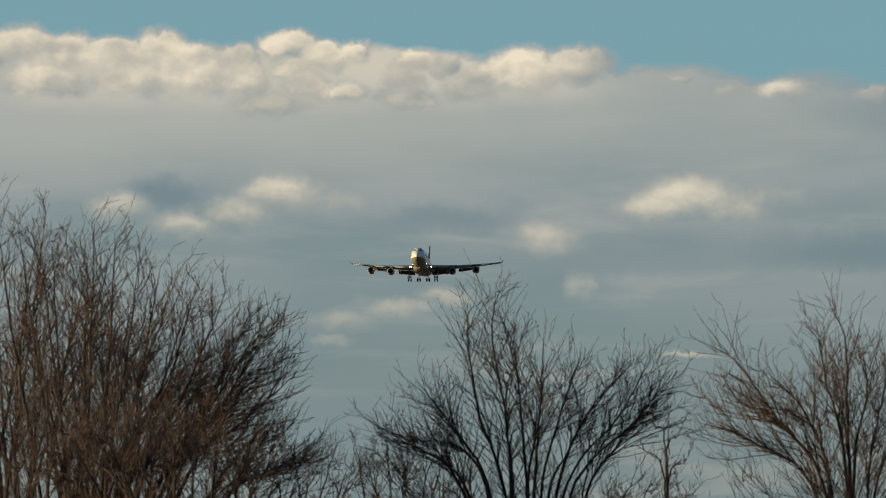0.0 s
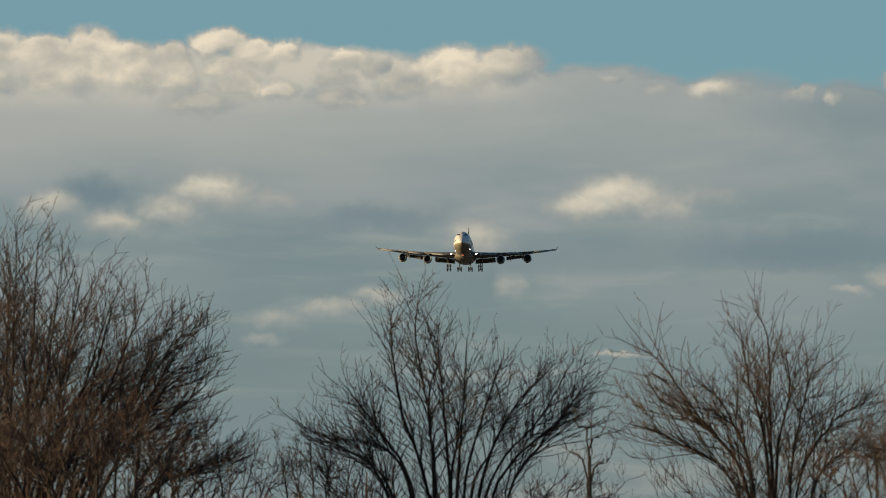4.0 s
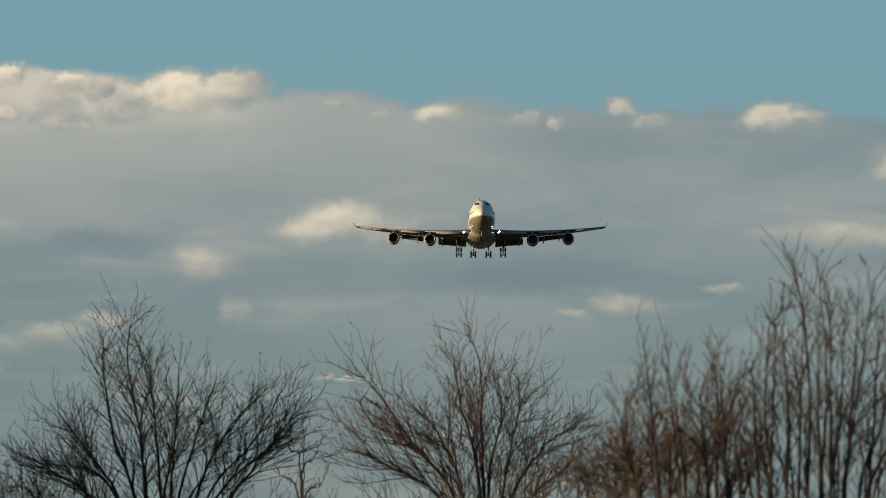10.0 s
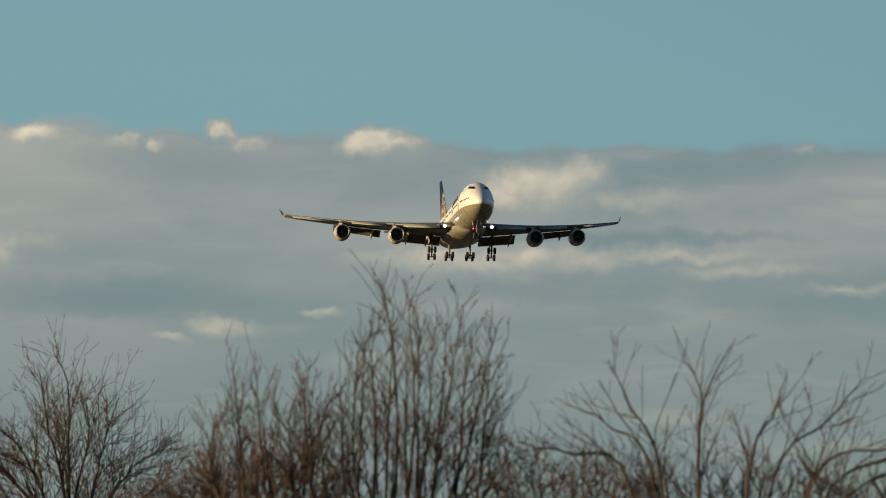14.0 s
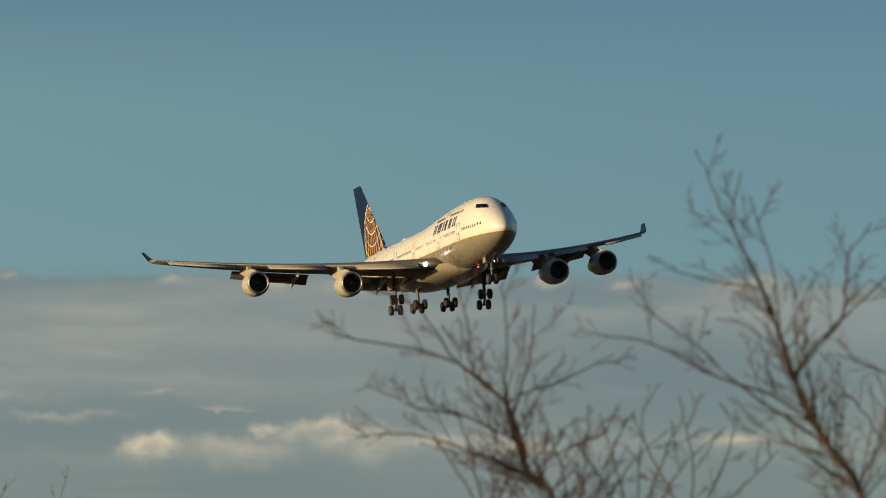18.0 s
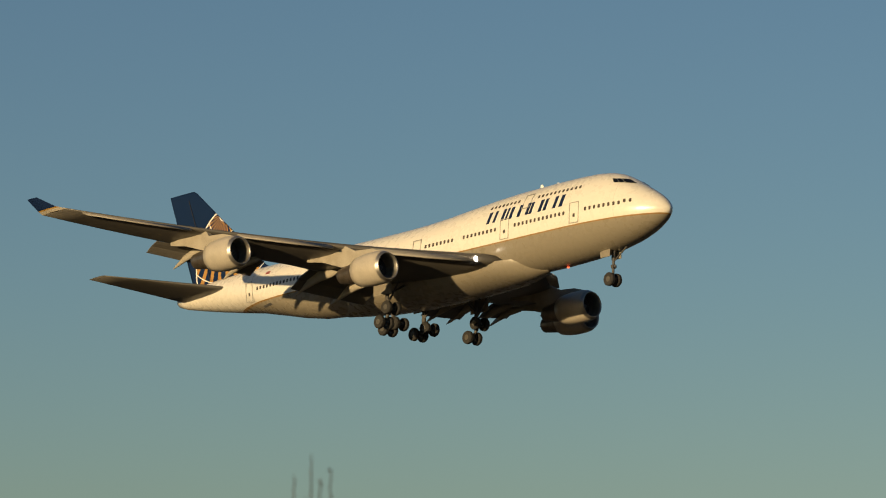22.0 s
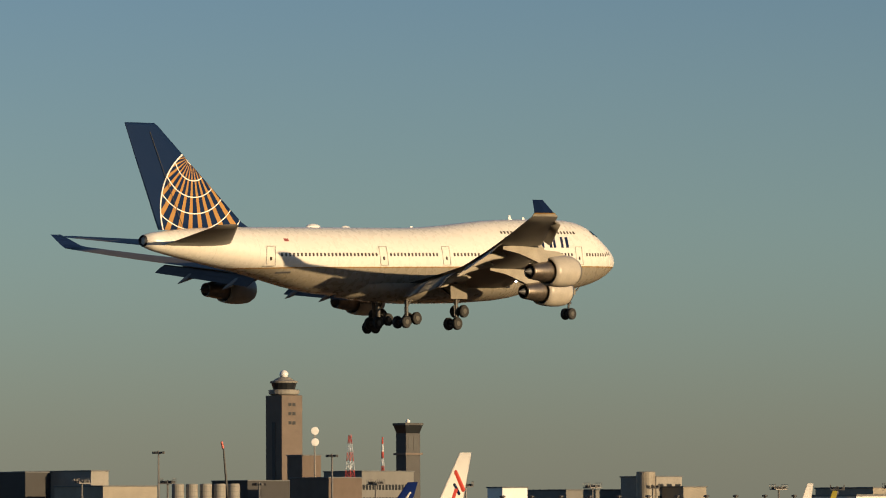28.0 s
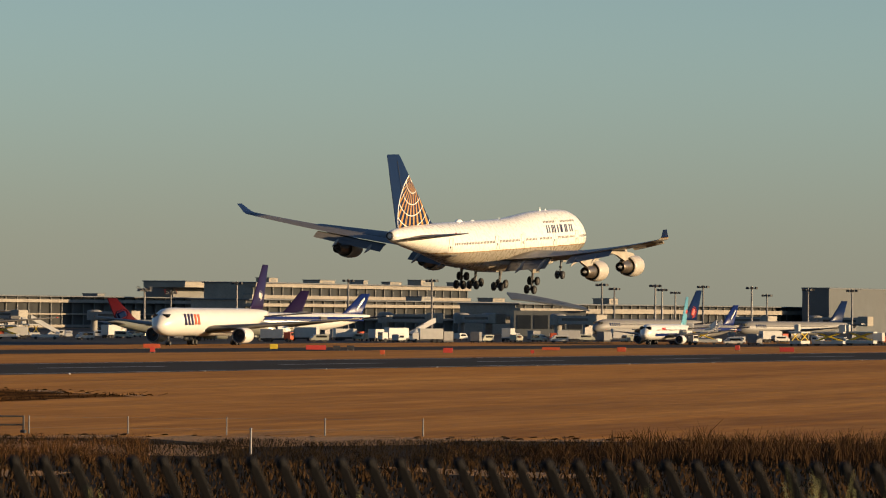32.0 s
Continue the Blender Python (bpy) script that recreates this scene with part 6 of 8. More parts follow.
def plant_trees():
    rn = random.Random(11)
    # the dense thicket at the far end of the knoll
    line = ((196.0, 5.3), (191.25, 5.2), (190.3, 4.95), (189.4, 4.8), (188.6, 4.2), (187.9, 4.0), (187.3, 3.65), (187.1, 2.6), (186.8, 1.7))
    stems = fan(rn, 16, 190.2, 191.6, 186.9, line, 0.4, 0.4, 0.12) + fan(rn, 12, 189.9, 191.0, 187.0, [(a, e * 0.72) for a, e in line], 0.3, 0.55, 0.3)
    crown_tree("dense bare many-stemmed tree, dark brown twigs", 189.9, 40, 1, stems, tuple(q for q in line if q[0] < 191.9), 0.2, (170, 1900, 4700, 2400), 0.028, 0.0026)
    crown_tree("dense bare many-stemmed tree, dark brown twigs", 192.2, 42, 2, fan(rn, 13, 192.0, 195.0, 189.6, line, 0.5, 0.5, 0.15), ((195.5, 5.2), (191.25, 5.2), (190.3, 4.9), (189.8, 4.6)), 0.2, (130, 1350, 3400, 1700), 0.027, 0.0026)
    crown_tree("dense bare many-stemmed tree, dark brown twigs", 190.8, 44, 32, fan(rn, 18, 191.0, 192.0, 187.6, [(a, e * 0.8) for a, e in line], 0.3, 0.5, 0.35), tuple((a, e * 0.82) for a, e in line if 187.2 < a < 191.9), 0.2, (130, 1500, 3400, 1500), 0.032, 0.0028)
    crown_tree("low dark bush before the thicket", 190.6, 38, 33, fan(rn, 14, 190.6, 192.0, 188.6, ((192, 2.6), (190.6, 2.9), (188.6, 2.0)), 0.1, 0.6, 0.3), ((191.9, 2.7), (190.6, 3.0), (189.4, 2.5), (188.5, 1.8)), 0.1, (70, 900, 2800, 900), 0.018, 0.0024, reach=(0.9, 0.4, 0.22, 0.12))
    crown_tree("low bare bush with fine twigs", 187.1, 39, 3, fan(rn, 9, 187.1, 188.6, 185.9, ((189, 1.9), (187.6, 1.7), (185.8, 1.45)), 0.1, 0.6, 0.25), ((188.8, 1.9), (187.4, 1.75), (186.7, 1.6), (186.4, 1.35), (186.0, 1.55), (185.7, 1.2)), 0.1, (40, 260, 900, 500), 0.012, 0.0022, reach=(0.9, 0.4, 0.22, 0.12))
    # the tall upright bush before the approach
    line = ((186.25, 1.5), (186.05, 2.0), (185.5, 2.7), (185.3, 2.4), (184.95, 3.15), (184.6, 3.78), (184.2, 4.0), (184.0, 3.55), (183.5, 3.2), (183.0, 3.05), (182.3, 2.85), (181.95, 3.05), (181.65, 2.75), (181.55, 1.9))
    stems = [((184.0, 0.4), (184.1, 1.6), (184.3, 2.8), (184.2, 3.95)), ((184.1, 0.4), (184.5, 1.7), (184.65, 2.7), (184.62, 3.7)), ((184.3, 0.4), (184.9, 1.5), (185.4, 2.6)), ((183.7, 0.4), (183.6, 1.8), (183.55, 3.15)),
             ((183.4, 0.4), (182.9, 1.7), (182.3, 2.8)), ((183.3, 0.4), (182.5, 1.6), (181.95, 3.0)), ((183.2, 0.4), (182.2, 1.6), (181.7, 2.7)), ((183.6, 0.4), (183.3, 1.7), (183.0, 3.0)), ((184.6, 0.4), (185.4, 1.2), (186.0, 1.95)), ((183.8, 0.4), (183.9, 1.9), (184.0, 3.4))]
    crown_tree("bare bushy tree with upright brown stems", 183.8, 40, 4, stems + fan(rn, 6, 183.8, 185.8, 181.9, [(a, e * 0.75) for a, e in line], 0.3, 0.5, 0.2), line, 0.2, (140, 1300, 3300, 1700), 0.022, 0.0024)
    crown_tree("low bare bush with fine twigs", 185.6, 41, 5, fan(rn, 7, 185.6, 186.4, 184.9, ((186.6, 1.4), (185.8, 1.9), (184.7, 1.6)), 0.1, 0.6, 0.3), ((186.5, 1.2), (185.9, 1.85), (185.2, 1.6), (184.7, 1.5)), 0.1, (34, 220, 760, 400), 0.012, 0.0022, reach=(0.8, 0.4, 0.22, 0.12))
    crown_tree("low dark bush before the thicket", 188.6, 37, 31, fan(rn, 12, 188.6, 190.6, 187.0, ((191, 2.0), (188.6, 2.2), (186.8, 1.5)), 0.1, 0.6, 0.3), ((190.8, 2.0), (189.0, 2.3), (187.6, 1.9), (186.8, 1.3)), 0.1, (70, 800, 2600, 1000), 0.016, 0.0022, reach=(0.9, 0.4, 0.22, 0.12))
    bare_tree("thin upright sapling with few twigs", 181.78, 38, 6, [((181.8, 0.4), (181.76, 1.1), (181.77, 1.95)), ((181.79, 0.5), (181.5, 1.0), (181.38, 1.3)), ((181.79, 0.6), (182.1, 1.15), (182.2, 1.45)), ((181.78, 0.9), (181.6, 1.35), (181.48, 1.7)), ((181.78, 1.0), (181.95, 1.5), (182.0, 1.75))], 0.009, 5, 2, 0.22, sub=0)
    line = ((181.45, 1.4), (181.35, 2.1), (181.0, 3.1), (180.8, 2.6), (180.45, 2.8), (179.9, 2.75), (179.62, 3.6), (179.35, 3.72), (179.0, 3.15), (178.4, 3.2), (178.15, 2.95), (178.0, 2.65), (177.7, 2.35), (177.6, 1.5))
    stems = [((179.15, 0.6), (179.18, 1.8), (179.2, 2.7), (179.4, 3.65)), ((179.5, 0.5), (180.2, 1.6), (180.75, 2.4), (181.0, 3.05)), ((179.4, 0.5), (179.8, 1.7), (180.3, 2.7)), ((178.9, 0.5), (178.7, 1.8), (178.45, 3.1)), ((178.8, 0.5), (178.3, 1.5), (177.8, 2.3)),
             ((179.2, 0.8), (179.5, 2.2), (179.62, 3.5)), ((179.1, 0.7), (178.9, 2.0), (178.95, 3.0)), ((179.6, 0.4), (180.6, 1.3), (181.3, 2.0)), ((178.6, 0.4), (178.0, 1.2), (177.7, 1.9))]
    crown_tree("bare bushy tree with a straight middle stem", 179.15, 38, 7, stems, line, 0.2, (130, 1150, 2900, 1500), 0.02, 0.0023)
    crown_tree("thin bare shrub between larger trees", 177.4, 32, 8, fan(rn, 11, 177.4, 178.7, 176.0, ((179, 1.4), (177.6, 1.9), (176, 2.4)), 0.1, 0.7, 0.3), ((178.8, 1.4), (178.0, 1.7), (177.4, 2.1), (176.0, 2.3)), 0.1, (40, 240, 760, 400), 0.011, 0.002, reach=(0.8, 0.36, 0.2, 0.1))
    crown_tree("thin bare shrub between larger trees", 182.3, 42, 28, fan(rn, 6, 182.3, 183.2, 181.1, ((184, 1.0), (182.5, 1.2), (180, 1.0)), 0.1, 0.6, 0.4), ((183.2, 0.9), (182.3, 1.2), (181.0, 1.0)), 0.1, (28, 160, 520, 260), 0.01, 0.0022, reach=(0.7, 0.36, 0.2, 0.11))
    # nearer clump of upright shoots
    line = ((177.6, 2.3), (177.15, 2.7), (176.85, 3.7), (176.5, 3.6), (176.2, 3.0), (175.85, 3.5), (175.5, 3.1), (175.25, 3.5), (175.0, 4.0), (174.7, 4.72), (174.3, 4.68), (174.0, 4.1), (173.5, 4.45), (173.05, 4.1), (172.9, 3.4), (172.8, 2.2))
    stems = [((174.5, 0.5), (174.45, 2.2), (174.55, 3.5), (174.68, 4.65)), ((174.3, 0.5), (174.2, 2.4), (174.3, 4.6)), ((174.0, 0.4), (173.8, 2.0), (173.5, 4.4)), ((173.8, 0.4), (173.4, 1.9), (173.05, 4.0)), ((173.7, 0.4), (173.2, 1.7), (172.92, 3.2)), ((175.0, 0.4), (175.1, 1.9), (175.0, 3.9)),
             ((175.6, 0.4), (175.7, 1.6), (175.3, 3.4)), ((175.8, 0.4), (175.75, 1.8), (175.85, 3.45)), ((176.3, 0.4), (176.4, 1.7), (176.5, 3.5)), ((176.6, 0.4), (176.7, 1.8), (176.85, 3.65)), ((176.9, 0.4), (177.1, 1.4), (177.2, 2.6)), ((174.8, 0.4), (174.75, 2.0), (174.85, 3.8)), ((174.2, 0.4), (174.0, 2.0), (173.95, 3.6))]
    crown_tree("tall clump of bare upright shoots", 174.9, 21, 9, stems + fan(rn, 14, 174.9, 177.2, 173.0, line, 0.3, 0.85, 0.3), line, 0.2, (130, 900, 1500, 500), 0.012, 0.002, reach=(0.8, 0.34, 0.2, 0.1), up=0.08, foot_in=0.8, lean=(0.3, 0.7), fill=0.97)
    crown_tree("low clump of bare upright shoots", 176.4, 22, 10, fan(rn, 10, 176.4, 177.9, 175.0, ((178.2, 1.8), (176.5, 2.3), (174.5, 2.4)), 0.3, 0.8, 0.3), ((178.2, 1.6), (177.4, 2.0), (176.4, 2.3), (175.0, 2.2)), 0.2, (70, 520, 900, 300), 0.01, 0.002, reach=(0.55, 0.3, 0.17, 0.08), up=0.08, foot_in=0.8, lean=(0.3, 0.7))
    low = ((178.0, 2.1), (176.0, 2.5), (174.4, 3.0), (173.0, 2.6), (171.5, 2.3), (169.5, 2.2), (167.0, 1.9), (165.0, 1.5))
    for a0, a1, r, seed in ((177.6, 175.2, 22.5, 61), (175.6, 172.8, 22, 62), (173.2, 170.6, 21, 63), (171.0, 168.2, 21.5, 64), (168.6, 165.6, 21, 65)):
        a = (a0 + a1) / 2
        crown_tree("low thicket of bare upright shoots", a, r, seed, fan(rn, 15, a, a0, a1, low, 0.2, 0.75, 0.25), tuple((q, line_height(low, q)) for q in (a0, a * 0.5 + a0 * 0.5, a, a * 0.5 + a1 * 0.5, a1)), 0.2, (55, 330, 520, 160), 0.009, 0.0018, reach=(0.6, 0.3, 0.17, 0.08), foot_in=0.85, fill=0.97)
    # sparse wide tree
    line = ((172.9, 2.3), (172.4, 2.4), (171.85, 3.0), (171.4, 3.7), (171.0, 2.8), (170.4, 3.8), (170.1, 3.0), (169.6, 3.9), (169.2, 3.0), (168.8, 3.5), (168.3, 3.0), (167.7, 3.45), (167.2, 2.7), (166.7, 2.75), (166.0, 2.5), (165.5, 2.75), (164.8, 2.3))
    stems = [((170.1, 1.2), (170.05, 2.6), (170.35, 3.75)), ((170.1, 1.3), (170.0, 2.6), (169.62, 3.85)), ((170.6, 1.1), (171.1, 2.5), (171.4, 3.65)), ((170.7, 1.1), (171.4, 2.2), (171.85, 2.95)), ((169.4, 1.1), (169.0, 2.4), (168.82, 3.45)), ((169.1, 1.0), (168.2, 2.3), (167.7, 3.4)), ((168.6, 1.0), (167.3, 1.9), (166.7, 2.7)), ((168.4, 0.9), (166.4, 1.8), (165.5, 2.7)), ((168.2, 0.8), (165.8, 1.6), (164.85, 2.25)), ((171.0, 1.0), (172.0, 1.8), (172.8, 2.3))]
    crown_tree("sparse bare tree with forked branches", 169.4, 20, 12, stems, line, 0.4, (75, 420, 600, 150), 0.0105, 0.0018, reach=(0.7, 0.32, 0.18, 0.08), foot_in=0.8, fill=0.97)
    crown_tree("low bare shrub with forked twigs", 172.4, 19, 14, fan(rn, 8, 172.3, 173.6, 170.8, ((174, 1.9), (172, 2.1), (170, 1.9)), 0.4, 0.6, 0.3), ((173.8, 1.7), (172.6, 2.1), (170.6, 1.9)), 0.3, (30, 150, 320, 80), 0.008, 0.0017, reach=(0.45, 0.22, 0.11, 0.06), foot_in=0.8)
    # near trees with arching boughs
    near = dict(sweep=0.03, lean_limb=0.82, sub=1, thin=0.0013, wob=0.003, bare=0.22, tip=0.002, out=1.0, foot_in=1.0, limb_r=0.0044)
    bare_tree("near bare tree with boughs leaning over", 160.6, 14, 21, [((160.59, 2.95), (160.91, 3.30), (161.23, 4.28), (161.89, 4.85), (162.54, 5.10), (163.44, 5.26), (163.89, 5.39)), ((161.23, 4.28), (161.97, 4.93), (162.54, 5.71), (163.36, 6.00)), ((161.23, 4.28), (161.23, 5.26), (161.27, 6.08)), ((161.23, 4.28), (160.50, 4.60), (159.67, 5.00)), ((160.91, 3.22), (161.81, 3.63), (162.63, 3.88), (163.44, 3.84)), ((161.07, 3.71), (161.81, 4.12), (162.63, 4.28), (162.87, 4.53)), ((160.91, 3.22), (160.42, 3.62), (159.76, 3.90)), ((161.72, 4.73), (161.80, 5.51), (161.97, 6.16)), ((161.15, 3.95), (160.90, 4.93), (160.82, 5.75))], 0.010, 16, 5, 0.5, **near)
    bare_tree("near bare tree with a tall forked leader", 156.2, 13, 22, [((156.14, 2.92), (156.58, 3.59), (157.05, 4.57), (157.29, 5.31), (157.61, 6.13), (158.09, 7.12), (158.45, 7.94)), ((157.05, 4.57), (156.64, 5.22), (156.06, 5.74), (155.22, 6.59), (154.81, 6.95)), ((156.74, 3.83), (157.30, 4.33), (158.20, 4.66), (159.18, 5.16), (159.92, 5.29)), ((157.53, 5.88), (158.27, 6.05), (158.84, 6.22)), ((157.69, 6.29), (157.93, 6.87), (157.80, 7.60)), ((157.25, 5.15), (157.36, 6.21), (157.68, 7.27)), ((157.95, 4.58), (158.44, 5.08), (159.34, 5.74)), ((156.39, 5.46), (156.29, 6.28), (155.92, 6.84))], 0.011, 16, 5, 0.5, **near)
    bare_tree("near bare tree with a straight thin stem", 154.2, 13.5, 29, [((154.23, 2.90), (154.62, 3.81), (154.85, 4.54), (154.87, 5.52), (154.77, 6.58)), ((154.81, 4.30), (155.42, 4.55), (156.48, 4.97)), ((154.66, 3.89), (154.28, 4.54), (153.62, 5.18), (153.29, 5.33)), ((154.86, 5.03), (155.32, 5.53), (155.97, 6.03)), ((154.36, 4.46), (154.19, 5.27), (154.01, 6.00))], 0.009, 16, 5, 0.5, **near)
    bare_tree("near bare tree with a long arching bough", 153.3, 13, 23, [((153.25, 4.23), (152.68, 5.14), (152.19, 5.71), (151.94, 5.95), (151.20, 6.61), (150.62, 6.85)), ((152.27, 5.63), (152.43, 6.20), (152.60, 6.61)), ((152.68, 5.14), (153.42, 5.71), (153.91, 6.20)), ((151.94, 5.95), (151.61, 6.53), (151.28, 7.02))], 0.0095, 16, 5, 0.5, **near)
    bare_tree("near bare tree with red-brown boughs", 151.3, 12.5, 24, [((151.21, 4.22), (150.88, 4.89), (150.59, 5.34), (149.97, 5.87), (149.31, 6.52), (148.89, 7.00), (147.97, 8.30)), ((150.61, 5.30), (150.63, 5.79), (151.03, 6.52)), ((149.97, 5.87), (148.98, 6.10), (147.91, 6.59), (147.25, 7.07)), ((149.39, 6.43), (148.64, 7.33), (147.98, 7.81)), ((150.30, 5.58), (150.05, 6.36), (149.55, 7.01))], 0.0115, 16, 5, 0.5, **near)
    bare_tree("near bare tree with red-brown boughs", 148.6, 12.5, 25, [((148.51, 4.21), (147.93, 4.79), (147.47, 5.44), (147.34, 5.85), (147.09, 6.66), (146.50, 7.47)), ((147.47, 5.44), (146.68, 6.08), (146.02, 6.56), (145.28, 6.72)), ((147.76, 4.99), (146.69, 5.35), (145.54, 5.74)), ((147.47, 5.40), (147.58, 6.17), (147.83, 6.67)), ((147.10, 5.76), (146.51, 6.49), (145.94, 6.81))], 0.0105, 16, 5, 0.5, **near)
    bare_tree("low bare shrub below the near trees", 158.6, 15, 41, [((158.6, 2.4), (159.1, 3.4), (159.4, 4.1)), ((158.6, 2.5), (158.55, 3.4), (158.75, 4.4)), ((158.5, 2.5), (158.1, 3.4), (157.9, 4.1)), ((158.5, 2.3), (157.8, 3.1), (157.3, 3.6))], 0.008, 12, 4, 0.34, **near)
    for a, h, seed in ((161.5, 4.5, 58), (160.2, 4.3, 51), (159.4, 4.3, 59), (155.4, 4.9, 52), (153.9, 5.2, 53), (152.0, 5.3, 54), (150.0, 5.5, 55), (149.2, 5.6, 56), (146.6, 5.6, 57)):
        bare_tree("low bare shrub below the near trees", a, 14, seed, [((a, h - 2.2), (a + u * 0.5, h - 1.0), (a + u, h - abs(u) * 0.3)) for u in (-1.3, -0.7, -0.15, 0.5, 1.1)], 0.007, 12, 4, 0.34, joined=True, **near)
    bare_tree("small bare tree at the end of the row", 145.1, 13, 26, [((145.12, 4.18), (145.35, 4.85), (145.55, 5.54)), ((145.24, 4.52), (145.80, 5.09), (146.12, 5.26)), ((145.16, 4.27), (144.91, 4.84), (144.66, 5.08))], 0.007, 10, 3, 0.24, **near)
    bare_tree("small bare tree at the end of the row", 144.4, 13, 27, [((144.43, 3.4), (144.26, 4.51), (143.93, 4.99)), ((144.26, 4.43), (144.1, 4.75), (144.13, 4.99)), ((144.4, 3.8), (144.6, 4.3), (144.75, 4.7))], 0.007, 10, 3, 0.24, **near)
    bare_tree("top of a small bare tree on the slope", 133.9, 14, 30, [((133.86, 2.6), (133.86, 3.5), (133.86, 4.2)), ((134.0, 2.6), (134.1, 3.3), (134.11, 3.9)), ((133.7, 2.6), (133.6, 3.4), (133.57, 4.0)), ((133.8, 2.7), (133.75, 3.4), (133.7, 3.8))], 0.008, 6, 2, 0.12, **near)


plant_trees()


# ---- scrub along the foot of the trees ----
DRY = plain("dry_reed", (0.062, 0.033, 0.014), 0.95, grain=0.35, scale=0.7, dark=(0.03, 0.017, 0.008), spec=0.05)
RUST = plain("rusty_dry_leaf", (0.14, 0.055, 0.022), 0.85, grain=0.3, scale=3.0, dark=(0.06, 0.026, 0.013))
WEED = plain("yellow_green_weed", (0.13, 0.13, 0.03), 0.7, grain=0.3, scale=5.0)
LEAF = plain("golden_green_leaf", (0.19, 0.15, 0.035), 0.6, grain=0.35, scale=9.0, dark=(0.06, 0.06, 0.018))


def blades(name, label, spots, mat, seed, hmin, hmax, width, lean, category="dry grass"):
    """Many upright blades joined into one mass of growth; spots give (x, y, z, scale)."""
    rn = random.Random(seed)
    verts, faces = [], []
    for x, y, z, k in spots:
        h = rn.uniform(hmin, hmax) * k
        a = rn.uniform(0, 2 * pi)
        dx, dy = cos(a), sin(a)
        lx, ly = rn.gauss(0, lean) * h, rn.gauss(0, lean) * h
        w = width * rn.uniform(0.6, 1.3)
        b = len(verts)
        for f, ww in ((0, 1.0), (0.55, 0.8), (1.0, 0.15)):
            cx, cy = x + lx * f * f, y + ly * f * f
            verts.append((cx - dx * w * ww, cy - dy * w * ww, z + h * f * (1 - 0.15 * f)))
            verts.append((cx + dx * w * ww, cy + dy * w * ww, z + h * f * (1 - 0.15 * f)))
        faces += [(b, b + 1, b + 3, b + 2), (b + 2, b + 3, b + 5, b + 4)]
    me = bpy.data.meshes.new(name)
    me.from_pydata(verts, [], faces)
    me.materials.append(mat)
    return tagged(part(name, me, None), label, category, kind="stuff")


def leafy_shrub(label, az, r, seed, tips):
    """Thin stems that end in tufts of small evergreen leaves; tips: bearings and heights from the viewpoint."""
    rg = random.Random(seed)
    p0 = polar(az, r)
    base = Vector((p0.x, p0.y, hill(p0.x, p0.y) - 0.05))
    t = thing("shrub", label, "shrub", Matrix.Translation(base))
    verts, faces = [], []
    for a, e in tips:
        q = polar(a, r * rg.uniform(0.985, 1.015))
        tip = Vector((q.x, q.y, EYE[2] + r * tan(radians(e)))) - base
        c = bent(rg, [Vector((rg.uniform(-0.05, 0.05), rg.uniform(-0.05, 0.05), 0)), tip * 0.5 + Vector((0, 0, 0.15)), tip], 5, 0.006)
        part("stem", twig_mesh("stem", [[(v, 0.008 * (1 - 0.8 * i / len(c))) for i, v in enumerate(c)]], BARK, 5), None, t)
        for k in range(34):
            m = tip + Vector((rg.gauss(0, 0.03), rg.gauss(0, 0.03), -abs(rg.gauss(0, 0.07))))
            d = Vector((rg.gauss(0, 1), rg.gauss(0, 1), rg.uniform(-0.2, 1.2))).normalized()
            w = d.orthogonal().normalized() * 0.011
            l = rg.uniform(0.025, 0.045)
            b = len(verts)
            verts += [m, m + d * l * 0.5 + w, m + d * l, m + d * l * 0.5 - w]
            faces.append((b, b + 1, b + 2, b + 3))
    me = bpy.data.meshes.new("foliage")
    me.from_pydata(verts, [], faces)
    me.materials.append(LEAF)
    tagged(part("foliage", me, None, t), kind="stuff")
    return t


leafy_shrub("leafy golden-green shrub top on the slope", 133.1, 13.6, 71, [(133.55, 3.4), (133.4, 3.25), (133.2, 3.45), (133.05, 3.3), (132.85, 3.2), (132.6, 3.1), (133.3, 3.0), (132.95, 3.0), (132.45, 2.95)])
leafy_shrub("leafy golden-green shrub top on the slope", 132.0, 13.9, 72, [(132.25, 3.2), (132.1, 3.32), (131.95, 3.1), (131.75, 3.25), (131.6, 3.0), (132.15, 2.9), (131.85, 2.85)])


def scatter_polar(rn, n, az0, az1, r0, r1, top=lambda az, r: 1.0, drop=0.1):
    out = []
    for _ in range(n):
        az, r = rn.uniform(az0, az1), rn.uniform(r0, r1)
        p = polar(az, r)
        out.append((p.x, p.y, hill(p.x, p.y) - drop, top(az, r)))
    return out


rn = random.Random(3)
blades("brush", "rusty brown winter brush under the trees", scatter_polar(rn, 14000, 172, 196, 44, 58, lambda a, r: 1.0 + 0.35 * noise.noise(Vector((a * 1.7, r * 0.1, 0)))), RUST, 4, 1.75, 2.5, 0.03, 0.3, "brush")
# garden evergreen tip and brush seen low beyond the last tree
blades("brush", "rusty brown winter brush beyond the last tree", scatter_polar(rn, 2600, 120, 142, 40, 52, lambda a, r: 0.8), RUST, 6, 0.8, 1.3, 0.03, 0.2, "brush")


